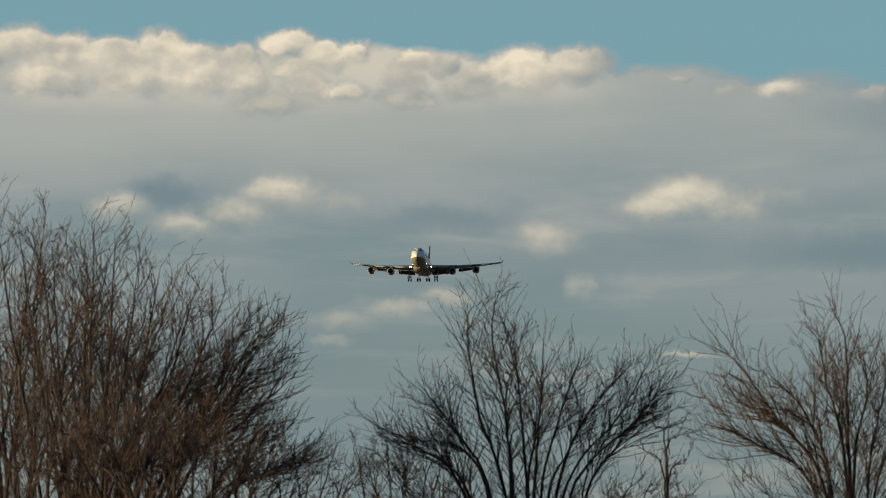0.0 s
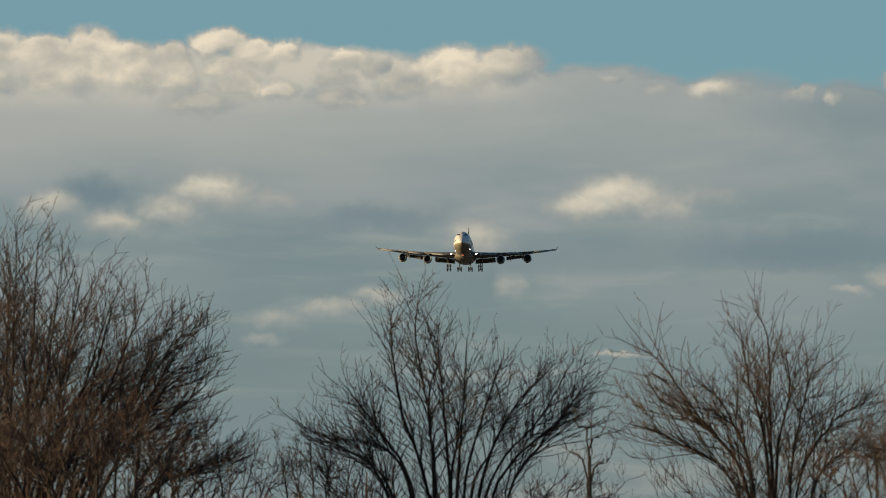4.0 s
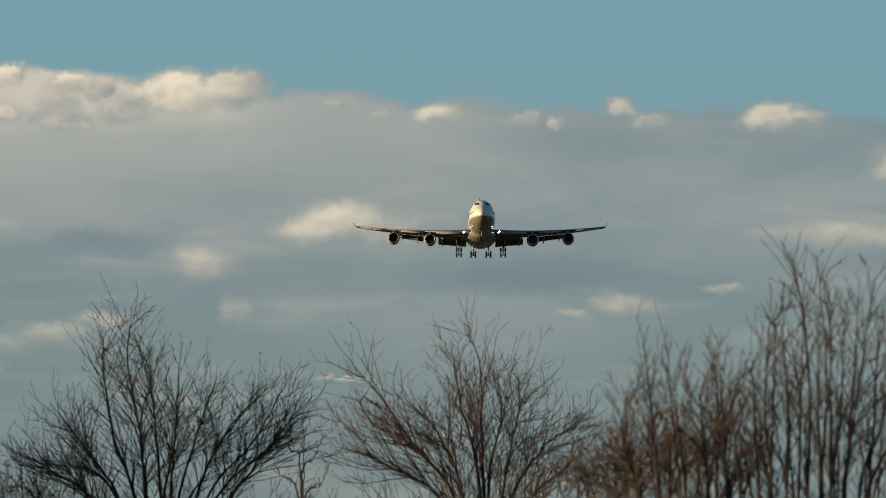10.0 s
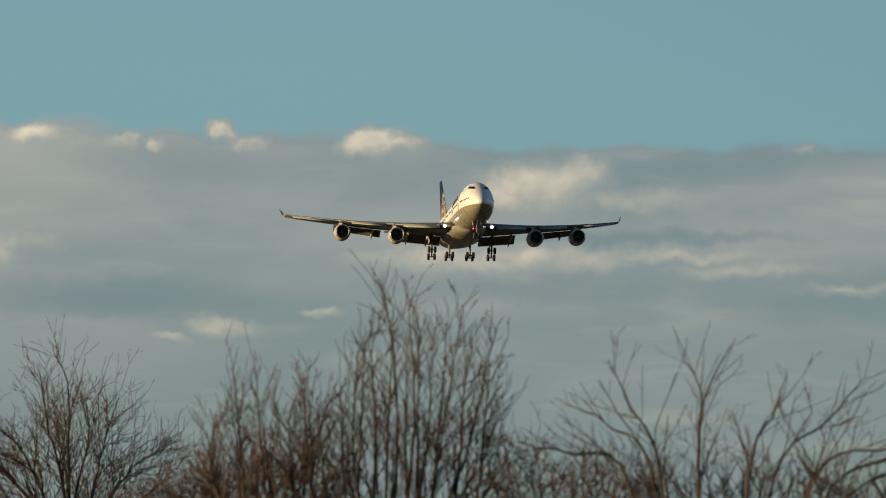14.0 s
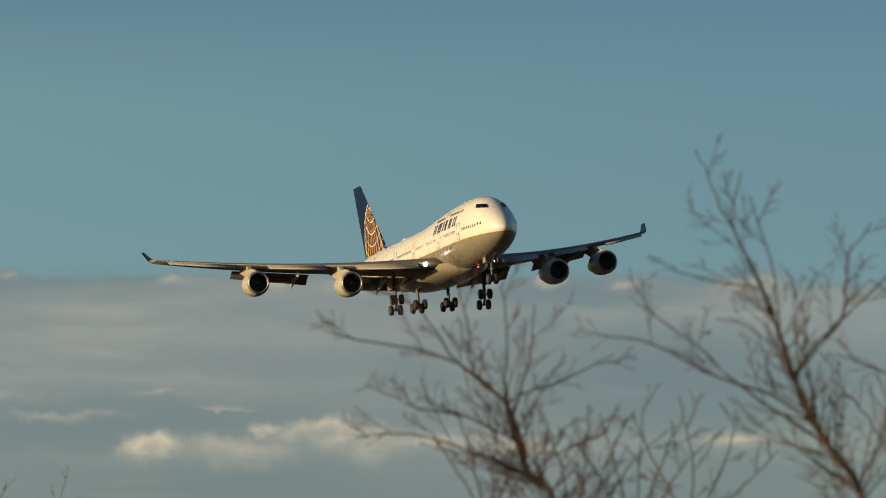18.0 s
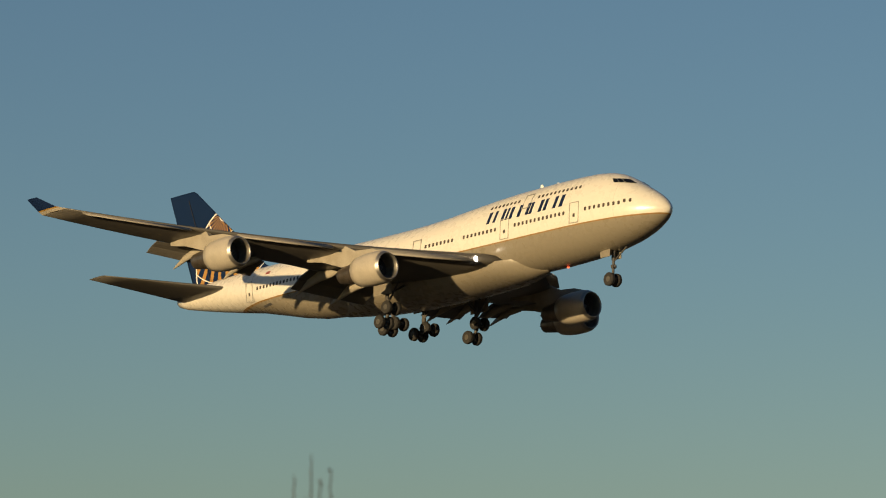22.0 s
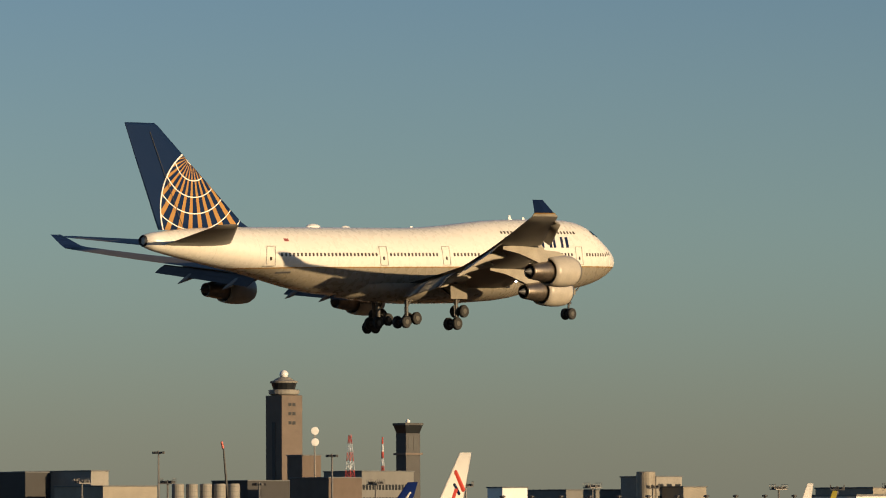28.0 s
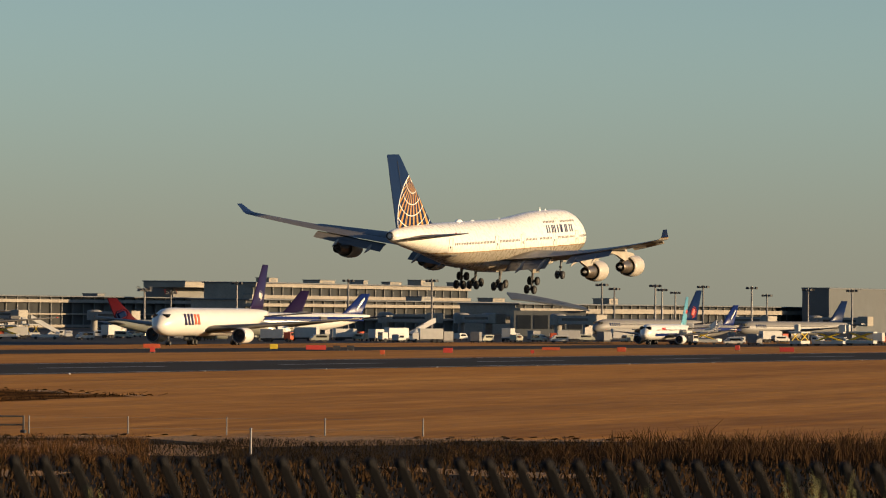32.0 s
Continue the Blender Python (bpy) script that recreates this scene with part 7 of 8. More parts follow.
# ---- the near edge of the field ----
def field_fence():
    """Single pale posts with two wires, running on into a pipe gate and a long pipe railing."""
    t = thing("field_fence", "low wire fence on pale posts along the field", "fence")
    post = mesh_of("post", tube((0, 0, -0.1), (0, 0, 1.22), 0.055, 0.045, 7), STEEL)
    prev = None
    for az in [23.84 + 1.42 * i for i in range(5)]:
        p = polar(az, 250 + (az - 24) * 0.3)
        part("post", post, None, t, m=Matrix.Translation(p))
        if prev is not None:
            for z in (0.45, 1.12):
                part("wire", tube(prev + Vector((0, 0, z)), p + Vector((0, 0, z)), 0.008, k=4), STEEL, t)
        prev = p
    g = thing("pipe_gate", "low grey pipe gate with two rails", "gate")
    ps = [polar(a, 252) for a in (29.6, 30.1, 30.6, 31.24)]
    for p in ps:
        part("post", tube(p, p + Vector((0, 0, 1.2)), 0.07, k=6), CHARCOAL, g)
        part("foot", box(p.x - 0.16, p.x + 0.16, p.y - 0.16, p.y + 0.16, 0, 0.3, 0.04), CHARCOAL, g)
    for z in (0.62, 1.15):
        part("rail", tube(ps[0] + Vector((0, 0, z)), ps[-1] + Vector((0, 0, z)), 0.06, k=6), CHARCOAL, g)
    g = thing("pipe_railing", "long low pipe railing along the field", "railing")
    ps = [polar(31.3 + 0.472 * i, 252) for i in range(16)]
    for p, q in zip(ps, ps[1:] + [None]):
        part("post", tube(p, p + Vector((0, 0, 1.15)), 0.045, k=6), STEEL, g)
        if q:
            part("rail", tube(p + Vector((0, 0, 1.0)), q + Vector((0, 0, 1.0)), 0.03, k=6), STEEL, g)
    p = polar(26.33, 216)
    s = thing("marker_post", "single pale marker post in the ditch grass", "post", Matrix.Translation(p))
    part("post", tube((0, 0, 0), (0, 0, 1.5), 0.07, 0.06, 8), STEEL, s)
    part("cap", turn_body(((1.5, 0.09), (1.56, 0.08), (1.6, 0.02)), "z", 8), STEEL, s)


field_fence()
rn = random.Random(21)
BANK = plain("brown_bank_grass", (0.055, 0.03, 0.013), 0.95, grain=0.35, scale=0.8, dark=(0.016, 0.01, 0.005), spec=0.02)
HEDGE = plain("dark_ditch_grass", (0.03, 0.019, 0.009), 0.95, grain=0.35, scale=2.0, dark=(0.012, 0.008, 0.005), spec=0.05)
TUFT = plain("warm_dry_tuft", (0.1, 0.048, 0.017), 0.95, grain=0.35, scale=0.6, dark=(0.05, 0.024, 0.01), spec=0.05)


def ditch_spots(n, a0, a1, r0, r1, f):
    out = []
    for _ in range(n):
        az, r = rn.uniform(a0, a1), rn.uniform(r0, r1)
        p = polar(az, r)
        out.append((p.x, p.y, -0.05, f(az, r)))
    return out


blades("ditch_grass", "dark tufted grass along the ditch", ditch_spots(44000, 14, 37, 205, 243, lambda a, r: 0.8 + 0.7 * noise.noise(Vector((a * 1.3, r * 0.06, 2.0)))), HEDGE, 8, 0.3, 0.6, 0.018, 0.45)
blades("ditch_grass", "warm brown grass tufts on the ditch bank", ditch_spots(9000, 27.8, 33.5, 204, 236, lambda a, r: max(0.1, 0.75 + 1.1 * noise.noise(Vector((a * 2.1, r * 0.09, 3.0))))), TUFT, 18, 0.35, 1.0, 0.016, 0.3)
blades("reeds", "tall tan reeds beside the ditch", ditch_spots(9000, 14, 23.5, 206, 232, lambda a, r: max(0.25, min(1.0, (23.2 - a) * 0.33)) * (0.8 + 0.5 * noise.noise(Vector((a * 2.5, r * 0.1, 5.0))))), DRY, 9, 1.2, 2.2, 0.022, 0.28)
blades("reeds", "tan grass tufts at the foot of the bank", ditch_spots(16000, 14, 38, 150, 205, lambda a, r: 0.7 + 0.5 * noise.noise(Vector((a * 1.1, r * 0.05, 7.0)))), BANK, 10, 0.35, 0.8, 0.05, 0.25)


# ---- slatted fence close below the camera ----
def slat_fence():
    wood = plain("dark_weathered_slat", (0.011, 0.01, 0.009), 0.6, grain=0.3, scale=8.0, spec=0.08)
    t = thing("slat_fence", "dark fence of leaning slats below the viewpoint", "fence")
    r = 16.0
    slat = mesh_of("slat", box(-0.022, 0.022, -0.012, 0.012, -0.75, 0.0, 0.006), wood)
    cap = mesh_of("slat_cap", turn_body(((-0.03, 0.024), (0.0, 0.024), (0.012, 0.016), (0.016, 0.0)), "z", 8), wood)
    for i in range(60):
        az = 15.2 + i * 0.428
        p = polar(az, r, 8 - r * tan(radians(2.17)))
        m = Matrix.Translation(p) @ Matrix.Rotation(radians(az - 90), 4, "Z") @ Matrix.Rotation(radians(-24), 4, "Y")
        s = part("slat", slat, None, t, m=m)
        part("slat_cap", cap, None, s)
    rails = bmesh.new()
    for dz in (0.3, 0.62):
        ps = [polar(14.8 + i * 2.0, r + 0.03, 8 - r * tan(radians(2.17)) - dz) for i in range(14)]
        for a, b in zip(ps, ps[1:]):
            add_tube(rails, a, b, 0.02, k=6)
    part("rail", rails, wood, t)
    posts = bmesh.new()
    for i in range(5):
        p = polar(15.5 + i * 6, r + 0.06, 8 - r * tan(radians(2.17)))
        add_box(posts, p.x - 0.04, p.x + 0.04, p.y - 0.04, p.y + 0.04, hill(p.x, p.y) - 0.1, p.z - 0.15)
    part("post", posts, wood, t)


slat_fence()
rn = random.Random(8)
weed_spots = []
for az, top, n in ((28.4, -2.0, 40), (27.4, -2.2, 24), (24.6, -2.15, 24), (20.72, -1.95, 40), (19.1, -2.05, 34), (18.19, -1.62, 60), (17.5, -1.95, 40), (33.0, -2.1, 24)):
    for _ in range(n):
        r = rn.uniform(15.1, 15.8)
        weed_spots.append((*polar(az + rn.gauss(0, 0.16), r).xy, 6.3, 1.7 - r * tan(radians(-top))))
blades("weeds", "yellow-green weeds growing through the fence", weed_spots, WEED, 12, 0.62, 1.05, 0.007, 0.06, "weeds")


# ---- floodlight pole on the slope ----
def flood_pole():
    az, r = 34.0, 42.0
    p = polar(az, r)
    g = hill(p.x, p.y)
    wood = plain("weathered_pole_wood", (0.02, 0.0145, 0.01), 0.85, grain=0.3, scale=3.0, bump=0.3, spec=0.08)
    t = thing("flood_pole", "wooden pole with two floodlights on a crossarm", "light pole", Matrix.Translation((p.x, p.y, 0)) @ Matrix.Rotation(radians(az - 90), 4, "Z"))
    zt = 8 + r * tan(radians(2.72))
    za = 8 + r * tan(radians(1.96))
    zb = 8 + r * tan(radians(0.5))
    part("pole", turn_body(((g - 0.3, 0.122), (zb, 0.11), (zt - 0.08, 0.098), (zt, 0.085), (zt + 0.02, 0.0)), "z", 20), wood, t, smooth=True)
    IRON = plain("dark_steel", (0.018, 0.018, 0.018), 0.6, 0.0, grain=0.2, scale=4.0, spec=0.15)
    arm = box(-0.72, 0.72, -0.2, -0.1, za - 0.035, za + 0.035, 0.01)
    part("crossarm", arm, IRON, t, "dark steel crossarm")
    part("clamp", box(-0.2, 0.2, -0.24, 0.14, za - 0.1, za + 0.07, 0.01), IRON, t)
    for x in (-1, 1):
        for dx in (0.0, 0.16):
            part("brace", tube((x * (0.66 - dx), -0.15, za - 0.03), (x * 0.1, -0.14, za - 0.72), 0.014, k=6), IRON, t)
    part("brace_collar", turn_body(((za - 0.76, 0.118), (za - 0.71, 0.118)), "z", 16), IRON, t)
    part("shelf", box(-0.28, 0.98, -0.2, 0.06, zb - 0.015, zb + 0.035, 0.006), plain("pale_shelf_board", (0.16, 0.14, 0.11), 0.6, grain=0.2, scale=4.0), t, "pale board bracket")
    part("shelf_strut", box(-0.03, 0.03, -0.05, 0.05, -0.95, 0.0), STEEL, t, m=Matrix.Translation((0.56, -0.1, zb - 0.03)) @ Matrix.Rotation(radians(25), 4, "Y"))
    # Pale conduit colour stands in for the pole's sunlit right edge.
    part("cable_conduit", tube((0.108, -0.05, g), (0.092, -0.05, za - 0.1), 0.03, k=10), plain("lit_edge_conduit", (0.3, 0.23, 0.14), 0.5, grain=0.2, scale=4.0), t, "cable conduit pale as the pole's lit edge")
    shell = plain("grey_lamp_shell", (0.09, 0.095, 0.105), 0.5, 0.0, grain=0.25, scale=5.0, spec=0.25)
    glassm = plain("amber_dusty_lens", (0.03, 0.02, 0.012), 0.4, grain=0.3, scale=6.0)

    def lamp(x, yaw, tilt):
        m = Matrix.Translation((x, -0.15, za + 0.33)) @ Matrix.Rotation(radians(yaw), 4, "Z") @ Matrix.Rotation(radians(tilt), 4, "Y") @ Matrix.Scale(0.86, 4)
        head = part("floodlight", turn_body(((-0.44, 0.03), (-0.42, 0.085), (-0.3, 0.1), (-0.24, 0.17), (-0.14, 0.225), (0.0, 0.255), (0.1, 0.262), (0.1, 0.245), (0.02, 0.235)), "x", 28, False), shell, t, "grey bell-shaped floodlight", True, m)
        part("lens", turn_body(((0.03, 0.238), (0.06, 0.17), (0.075, 0.02)), "x", 24), glassm, head, "dusty amber lens", True)
        part("rim", turn_body(((0.07, 0.25), (0.07, 0.275), (0.115, 0.275), (0.115, 0.248)), "x", 28, False), STEEL, head)
        for sd_ in (-1, 1):
            part("yoke_arm", tube((-0.1, sd_ * 0.2, -0.02), (-0.22, sd_ * 0.09, -0.32), 0.014, k=6), IRON, head)
    lamp(-0.86, 150, 34)
    lamp(0.84, -34, 44)
    wire = bmesh.new()
    pts = [Vector((-0.6 + 0.12 * i, -0.16, za + 0.1 + 0.05 * sin(i * 2.1))) for i in range(11)]
    for a, b in zip(pts, pts[1:]):
        add_tube(wire, a, b, 0.006, k=5)
    part("lamp_cable", wire, CHARCOAL, t)


flood_pole()
# dark evergreens before the cargo sheds
EVERGREEN = plain("dark_evergreen_leaf", (0.035, 0.03, 0.015), 0.8, grain=0.3, scale=1.0)
blades("evergreen_copse", "dark brown-green copse before the sheds", [(*polar(51.6 + 3.4 * k, 905 + 8 * noise.noise(Vector((k * 9, 1, 0)))).xy, 0.0, 0.5 + 0.55 * abs(sin(k * 9)) + 0.2 * noise.noise(Vector((k * 30, 0, 0)))) for k in [rn.random() for _ in range(2600)]], EVERGREEN, 14, 5.0, 9.5, 0.35, 0.1, "copse")


# ---- cut winter grass standing on the field ----


def straw_mat():
    """Cut straw: long pale and rusty streaks along the rows, fine flecks."""
    mat = bpy.data.materials.new("orange_straw")
    mat.use_nodes = True
    b = mat.node_tree.nodes["Principled BSDF"]
    vec, xyz = object_xyz(mat)
    n1 = noise_node(mat, vec, 0.05, 5.0, (0.12, 1.6, 1.0))
    n2 = noise_node(mat, vec, 0.6, 5.0, (0.15, 1.0, 1.0))
    n3 = noise_node(mat, vec, 0.012, 4.0)
    k = math_node(mat, "ADD", math_node(mat, "MULTIPLY", n1, 0.55), math_node(mat, "MULTIPLY", n2, 0.45))
    r = mat.node_tree.nodes.new("ShaderNodeMapRange")
    r.inputs["From Min"].default_value = 0.36
    r.inputs["From Max"].default_value = 0.64
    links(mat, k, r.inputs["Value"])
    col = mix_color(mat, r.outputs[0], (0.125, 0.056, 0.017), (0.3, 0.15, 0.044))
    col = mix_color(mat, math_node(mat, "MULTIPLY", n3, 0.5), col, (0.24, 0.103, 0.026))
    links(mat, col, b.inputs["Base Color"])
    b.inputs["Roughness"].default_value = 0.95
    b.inputs["Specular IOR Level"].default_value = 0.1
    return mat


STRAW = straw_mat()


def in_burn(x, y):
    q = 9 * noise.noise(Vector((x * 0.03, y * 0.12, 2.0))) + 4 * noise.noise(Vector((x * 0.12, y * 0.5, 5.0)))
    return 90 < x < 320 + q + min(y - 170, 49) * 0.7 - max(0, y - 225) and 169 + q * 0.4 + max(0, 250 - x) * 0.4 < y < 250


def swaths(label, seed, x0, x1, ya, yb, near, gap, tall):
    """Rows of cut grass lying along the strips: low uneven ridges, broken where the field is burnt."""
    rg = random.Random(seed)
    verts, faces = [], []
    n = int((yb - ya) / gap)
    step_x = 6.0
    for i in range(n):
        prev = -1
        x = x0
        while x < x1:
            y = across(ya + (i + 0.5) * gap, x) + 0.5 * gap * noise.noise(Vector((x * 0.05, i * 3.7, seed)))
            r, a = hypot(x, y), math.degrees(atan2(y, x))
            if 12.5 < a < 43 and r > near and not (in_burn(x, y) and rg.random() < 0.95):
                h = tall * (0.75 + 0.5 * noise.noise(Vector((x * 0.012, i * gap * 0.21, 4.0))) + 0.3 * noise.noise(Vector((x * 0.11, i * 1.3, 9.0))))
                w = gap * 0.62
                b = len(verts)
                verts += [(x, y - w, -0.04), (x, y - w * 0.35, h), (x, y + w * 0.25, h * 0.95), (x, y + w, -0.04)]
                if prev >= 0:
                    for k in range(3):
                        faces.append((prev + k, b + k, b + k + 1, prev + k + 1))
                prev = b
            else:
                prev = -1
            x += step_x * rg.uniform(0.7, 1.2)
    me = bpy.data.meshes.new("field_grass")
    me.from_pydata(verts, [], faces)
    me.materials.append(STRAW)
    me.shade_smooth()
    return tagged(part("field_grass", me, None), label, "dry grass", kind="stuff")


STUBBLE = plain("scorched_stubble", (0.07, 0.032, 0.012), 1.0, grain=0.4, scale=0.12, dark=(0.012, 0.008, 0.005), spec=0.0)
scorched = [(x, y, 0.02, max(0.1, 0.7 + 1.2 * noise.noise(Vector((x * 0.06, y * 0.12, 1.0))))) for x, y in [(rn.uniform(205, 356), rn.uniform(166, 240)) for _ in range(15000)] if in_burn(x, y)]
blades("burnt_stubble", "scorched brown stubble on the burnt patch", scorched, STUBBLE, 44, 0.1, 0.32, 0.05, 0.7, "stubble")
swaths("mown orange-tan winter grass of the field", 31, 180, 1000, 40, 235, 247, 0.75, 0.13)
swaths("mown orange-tan winter grass between the strips", 32, 260, 1500, 293, 360, 300, 1.0, 0.14)
swaths("mown orange-tan winter grass beside the apron", 33, 300, 1700, 403, 451, 300, 1.2, 0.15)


# ---- far sky: a bank of evening cloud over the north ----
def cloud_mat(a0, a1, e0, e1):
    """The bank between two bearings and two heights; patches meet without a seam."""
    mat = bpy.data.materials.new("evening_cloud")
    mat.use_nodes = True
    nt = mat.node_tree
    nt.nodes.clear()
    out = nt.nodes.new("ShaderNodeOutputMaterial")
    uv = nt.nodes.new("ShaderNodeTexCoord")
    sp = nt.nodes.new("ShaderNodeSeparateXYZ")
    links(mat, uv.outputs["UV"], sp.inputs[0])
    az, el = sp.outputs[0], sp.outputs[1]

    def fbm(scale, detail, rough, sx=1.0, sy=1.0, dx=0.0, dy=0.0, warp=0.0):
        mp = nt.nodes.new("ShaderNodeMapping")
        mp.inputs["Scale"].default_value = (sx, sy, 1)
        mp.inputs["Location"].default_value = (dx, dy, 0.37)
        links(mat, uv.outputs["UV"], mp.inputs["Vector"])
        n = nt.nodes.new("ShaderNodeTexNoise")
        n.inputs["Scale"].default_value = scale
        n.inputs["Detail"].default_value = detail
        n.inputs["Roughness"].default_value = rough
        n.inputs["Distortion"].default_value = warp
        links(mat, mp.outputs[0], n.inputs["Vector"])
        return n.outputs["Fac"]

    def step(v, lo, hi):
        n = nt.nodes.new("ShaderNodeMapRange")
        n.interpolation_type = "SMOOTHSTEP"
        n.inputs["From Min"].default_value = lo
        n.inputs["From Max"].default_value = hi
        links(mat, v, n.inputs["Value"])
        return n.outputs[0]

    def M(op, a, b=None):
        return math_node(mat, op, a, b)

    def mix_value(a, b, f):
        return M("ADD", M("MULTIPLY", a, M("SUBTRACT", 1.0, f)), M("MULTIPLY", b, f))

    # height of the bank's upper edge along the horizon
    ramp = nt.nodes.new("ShaderNodeValToRGB")
    cr = ramp.color_ramp
    cr.interpolation = "B_SPLINE"
    stops = ((140, 4.3), (152, 5.8), (157, 6.06), (160.85, 6.28), (165, 6.28), (169, 6.32), (172.4, 6.24), (174, 6.36), (177.5, 6.5), (180, 6.58), (182, 6.78), (184, 6.82), (186, 6.95), (189, 7.1), (196, 7.1))
    while len(cr.elements) < len(stops):
        cr.elements.new(0.5)
    for e, (a, h) in zip(cr.elements, stops):
        e.position = (a - 136) / 64
        e.color = (h / 10, h / 10, h / 10, 1)
    nrm = M("DIVIDE", M("SUBTRACT", az, 136.0), 64.0)
    links(mat, nrm, ramp.inputs["Fac"])
    edge = M("MULTIPLY", ramp.outputs["Color"], 10.0)
    puff = fbm(1.15, 7.0, 0.5, 1.0, 1.35, 0, 0, 0.15)
    puff_lit = fbm(1.15, 7.0, 0.5, 1.0, 1.35, 0.12, 0.2, 0.15)
    soft = fbm(0.42, 5.0, 0.5, 0.5, 1.6, 3.0, 1.0, 0.3)
    relief = M("SUBTRACT", puff, puff_lit)
    # bank: billowed over the north-west, smoother towards its thin end
    west = step(az, 178.0, 183.5)
    rag = M("ADD", 0.65, M("MULTIPLY", step(az, 171.0, 180.0), 0.3))
    depth = M("SUBTRACT", M("ADD", edge, M("MULTIPLY", M("MULTIPLY", M("SUBTRACT", puff, 0.5), rag), 0.7)), el)
    bank = mix_value(step(depth, -0.03, 0.24), step(depth, -0.02, 0.2), west)
    alpha_bank = M("MULTIPLY", bank, M("MAXIMUM", M("ADD", 0.66, M("MULTIPLY", soft, 0.4)), M("MULTIPLY", west, M("SUBTRACT", 1.0, step(depth, 0.3, 1.6)))))

    def vec_node(op, a, b=None, c=None):
        n = nt.nodes.new("ShaderNodeVectorMath")
        n.operation = op
        for i, v in enumerate((a, b, c)):
            if isinstance(v, tuple):
                n.inputs[i].default_value = v
            elif v is not None:
                links(mat, v, n.inputs[i])
        return n.outputs["Value" if op in ("LENGTH", "DOT_PRODUCT") else "Vector"]

    def rough(scale, detail):
        n = nt.nodes.new("ShaderNodeTexNoise")
        n.inputs["Scale"].default_value = scale
        n.inputs["Detail"].default_value = detail
        n.inputs["Roughness"].default_value = 0.55
        links(mat, uv.outputs["UV"], n.inputs["Vector"])
        return vec_node("SUBTRACT", n.outputs["Color"], (0.5, 0.5, 0.5))

    # coordinates stirred at two scales, so that every heap gets a billowed outline
    place = vec_node("MULTIPLY_ADD", rough(1.3, 2.0), (0.5, 0.34, 0), uv.outputs["UV"])
    place = vec_node("MULTIPLY_ADD", rough(5.0, 4.0), (0.22, 0.2, 0), place)

    # heaps: bearing, height, half width, half height, brightness; light from upper left painted in, melting downwards
    crown_far = ((190.28, 6.81, 0.45, 0.29, 0.8), (190.93, 6.9, 0.49, 0.34, 0.85), (191.65, 6.7, 0.49, 0.29, 0.8), (190.6, 6.4, 0.65, 0.29, 0.7), (192.38, 6.73, 0.57, 0.33, 0.75))
    crown_top = ((189.55, 6.84, 0.49, 0.26, 0.8), (188.86, 6.93, 0.41, 0.31, 0.9), (188.37, 6.79, 0.33, 0.26, 0.8), (187.75, 6.73, 0.33, 0.23, 0.65), (187.06, 6.95, 0.39, 0.21, 1), (186.53, 6.77, 0.37, 0.26, 0.75), (186.05, 6.88, 0.26, 0.2, 0.9), (185.13, 6.75, 0.34, 0.2, 0.75), (184.76, 6.62, 0.24, 0.15, 0.5), (182.83, 6.68, 0.5, 0.29, 0.7), (183.69, 6.6, 0.55, 0.36, 1))
    crown_low = ((189.46, 6.45, 0.49, 0.29, 0.75), (188.93, 6.5, 0.41, 0.33, 0.8), (188.28, 6.43, 0.41, 0.31, 0.75), (187.63, 6.43, 0.39, 0.31, 0.7), (186.97, 6.6, 0.34, 0.18, 0.7), (186.73, 6.34, 0.37, 0.26, 0.6), (186.19, 6.3, 0.34, 0.2, 0.85), (185.33, 6.48, 0.29, 0.2, 0.65), (185.29, 6.23, 0.49, 0.2, 0.5), (184.43, 6.35, 0.41, 0.26, 0.6), (187.34, 6.15, 0.57, 0.21, 0.5))
    heaps = ((189.45, 4.63, 0.49, 0.28, 0.65), (186.35, 4.69, 0.37, 0.18, 0.35), (187.74, 4.56, 0.49, 0.28, 0.7), (188.55, 4.33, 0.57, 0.31, 0.75), (187.13, 4.81, 0.63, 0.36, 1), (180.04, 4.76, 0.49, 0.26, 0.4), (180.53, 4.64, 0.49, 0.33, 0.6), (181.76, 4.6, 0.57, 0.29, 0.8), (181.19, 4.77, 0.77, 0.41, 1), (183.32, 4.17, 0.5, 0.33, 0.75), (182.82, 3.48, 0.24, 0.2, 0.35), (184.79, 3.32, 0.49, 0.18, 0.6), (185.44, 3.17, 0.49, 0.16, 0.5), (186.18, 2.96, 0.49, 0.18, 0.38), (186.34, 2.71, 0.33, 0.11, 0.33), (177.19, 3.56, 0.41, 0.2, 0.6), (177.84, 3.43, 0.24, 0.1, 0.4), (181.19, 2.48, 0.49, 0.05, 0.5))
    eastern = ((179.82, 6.32, 0.5, 0.2, 0.85), (180.68, 6.29, 0.2, 0.11, 0.55), (181.34, 6.51, 0.2, 0.08, 0.55), (178.59, 6.29, 0.31, 0.17, 0.65), (178.13, 6.19, 0.15, 0.12, 0.6), (177.26, 6.36, 0.27, 0.22, 0.85), (176.78, 6.24, 0.35, 0.15, 0.55), (174.48, 6.23, 0.27, 0.17, 0.55), (174.97, 6.23, 0.55, 0.3, 1), (172, 5.7, 0.49, 0.37, 0.65), (172.65, 5.57, 0.9, 0.45, 0.75), (173.14, 5.41, 0.49, 0.28, 0.75), (177.89, 3.44, 0.24, 0.1, 0.5), (177.07, 3.55, 0.49, 0.16, 0.6), (175.76, 3.76, 0.33, 0.1, 0.5), (173.96, 4.54, 1.3, 0.21, 0.5), (172.33, 4.57, 1.14, 0.21, 0.5))
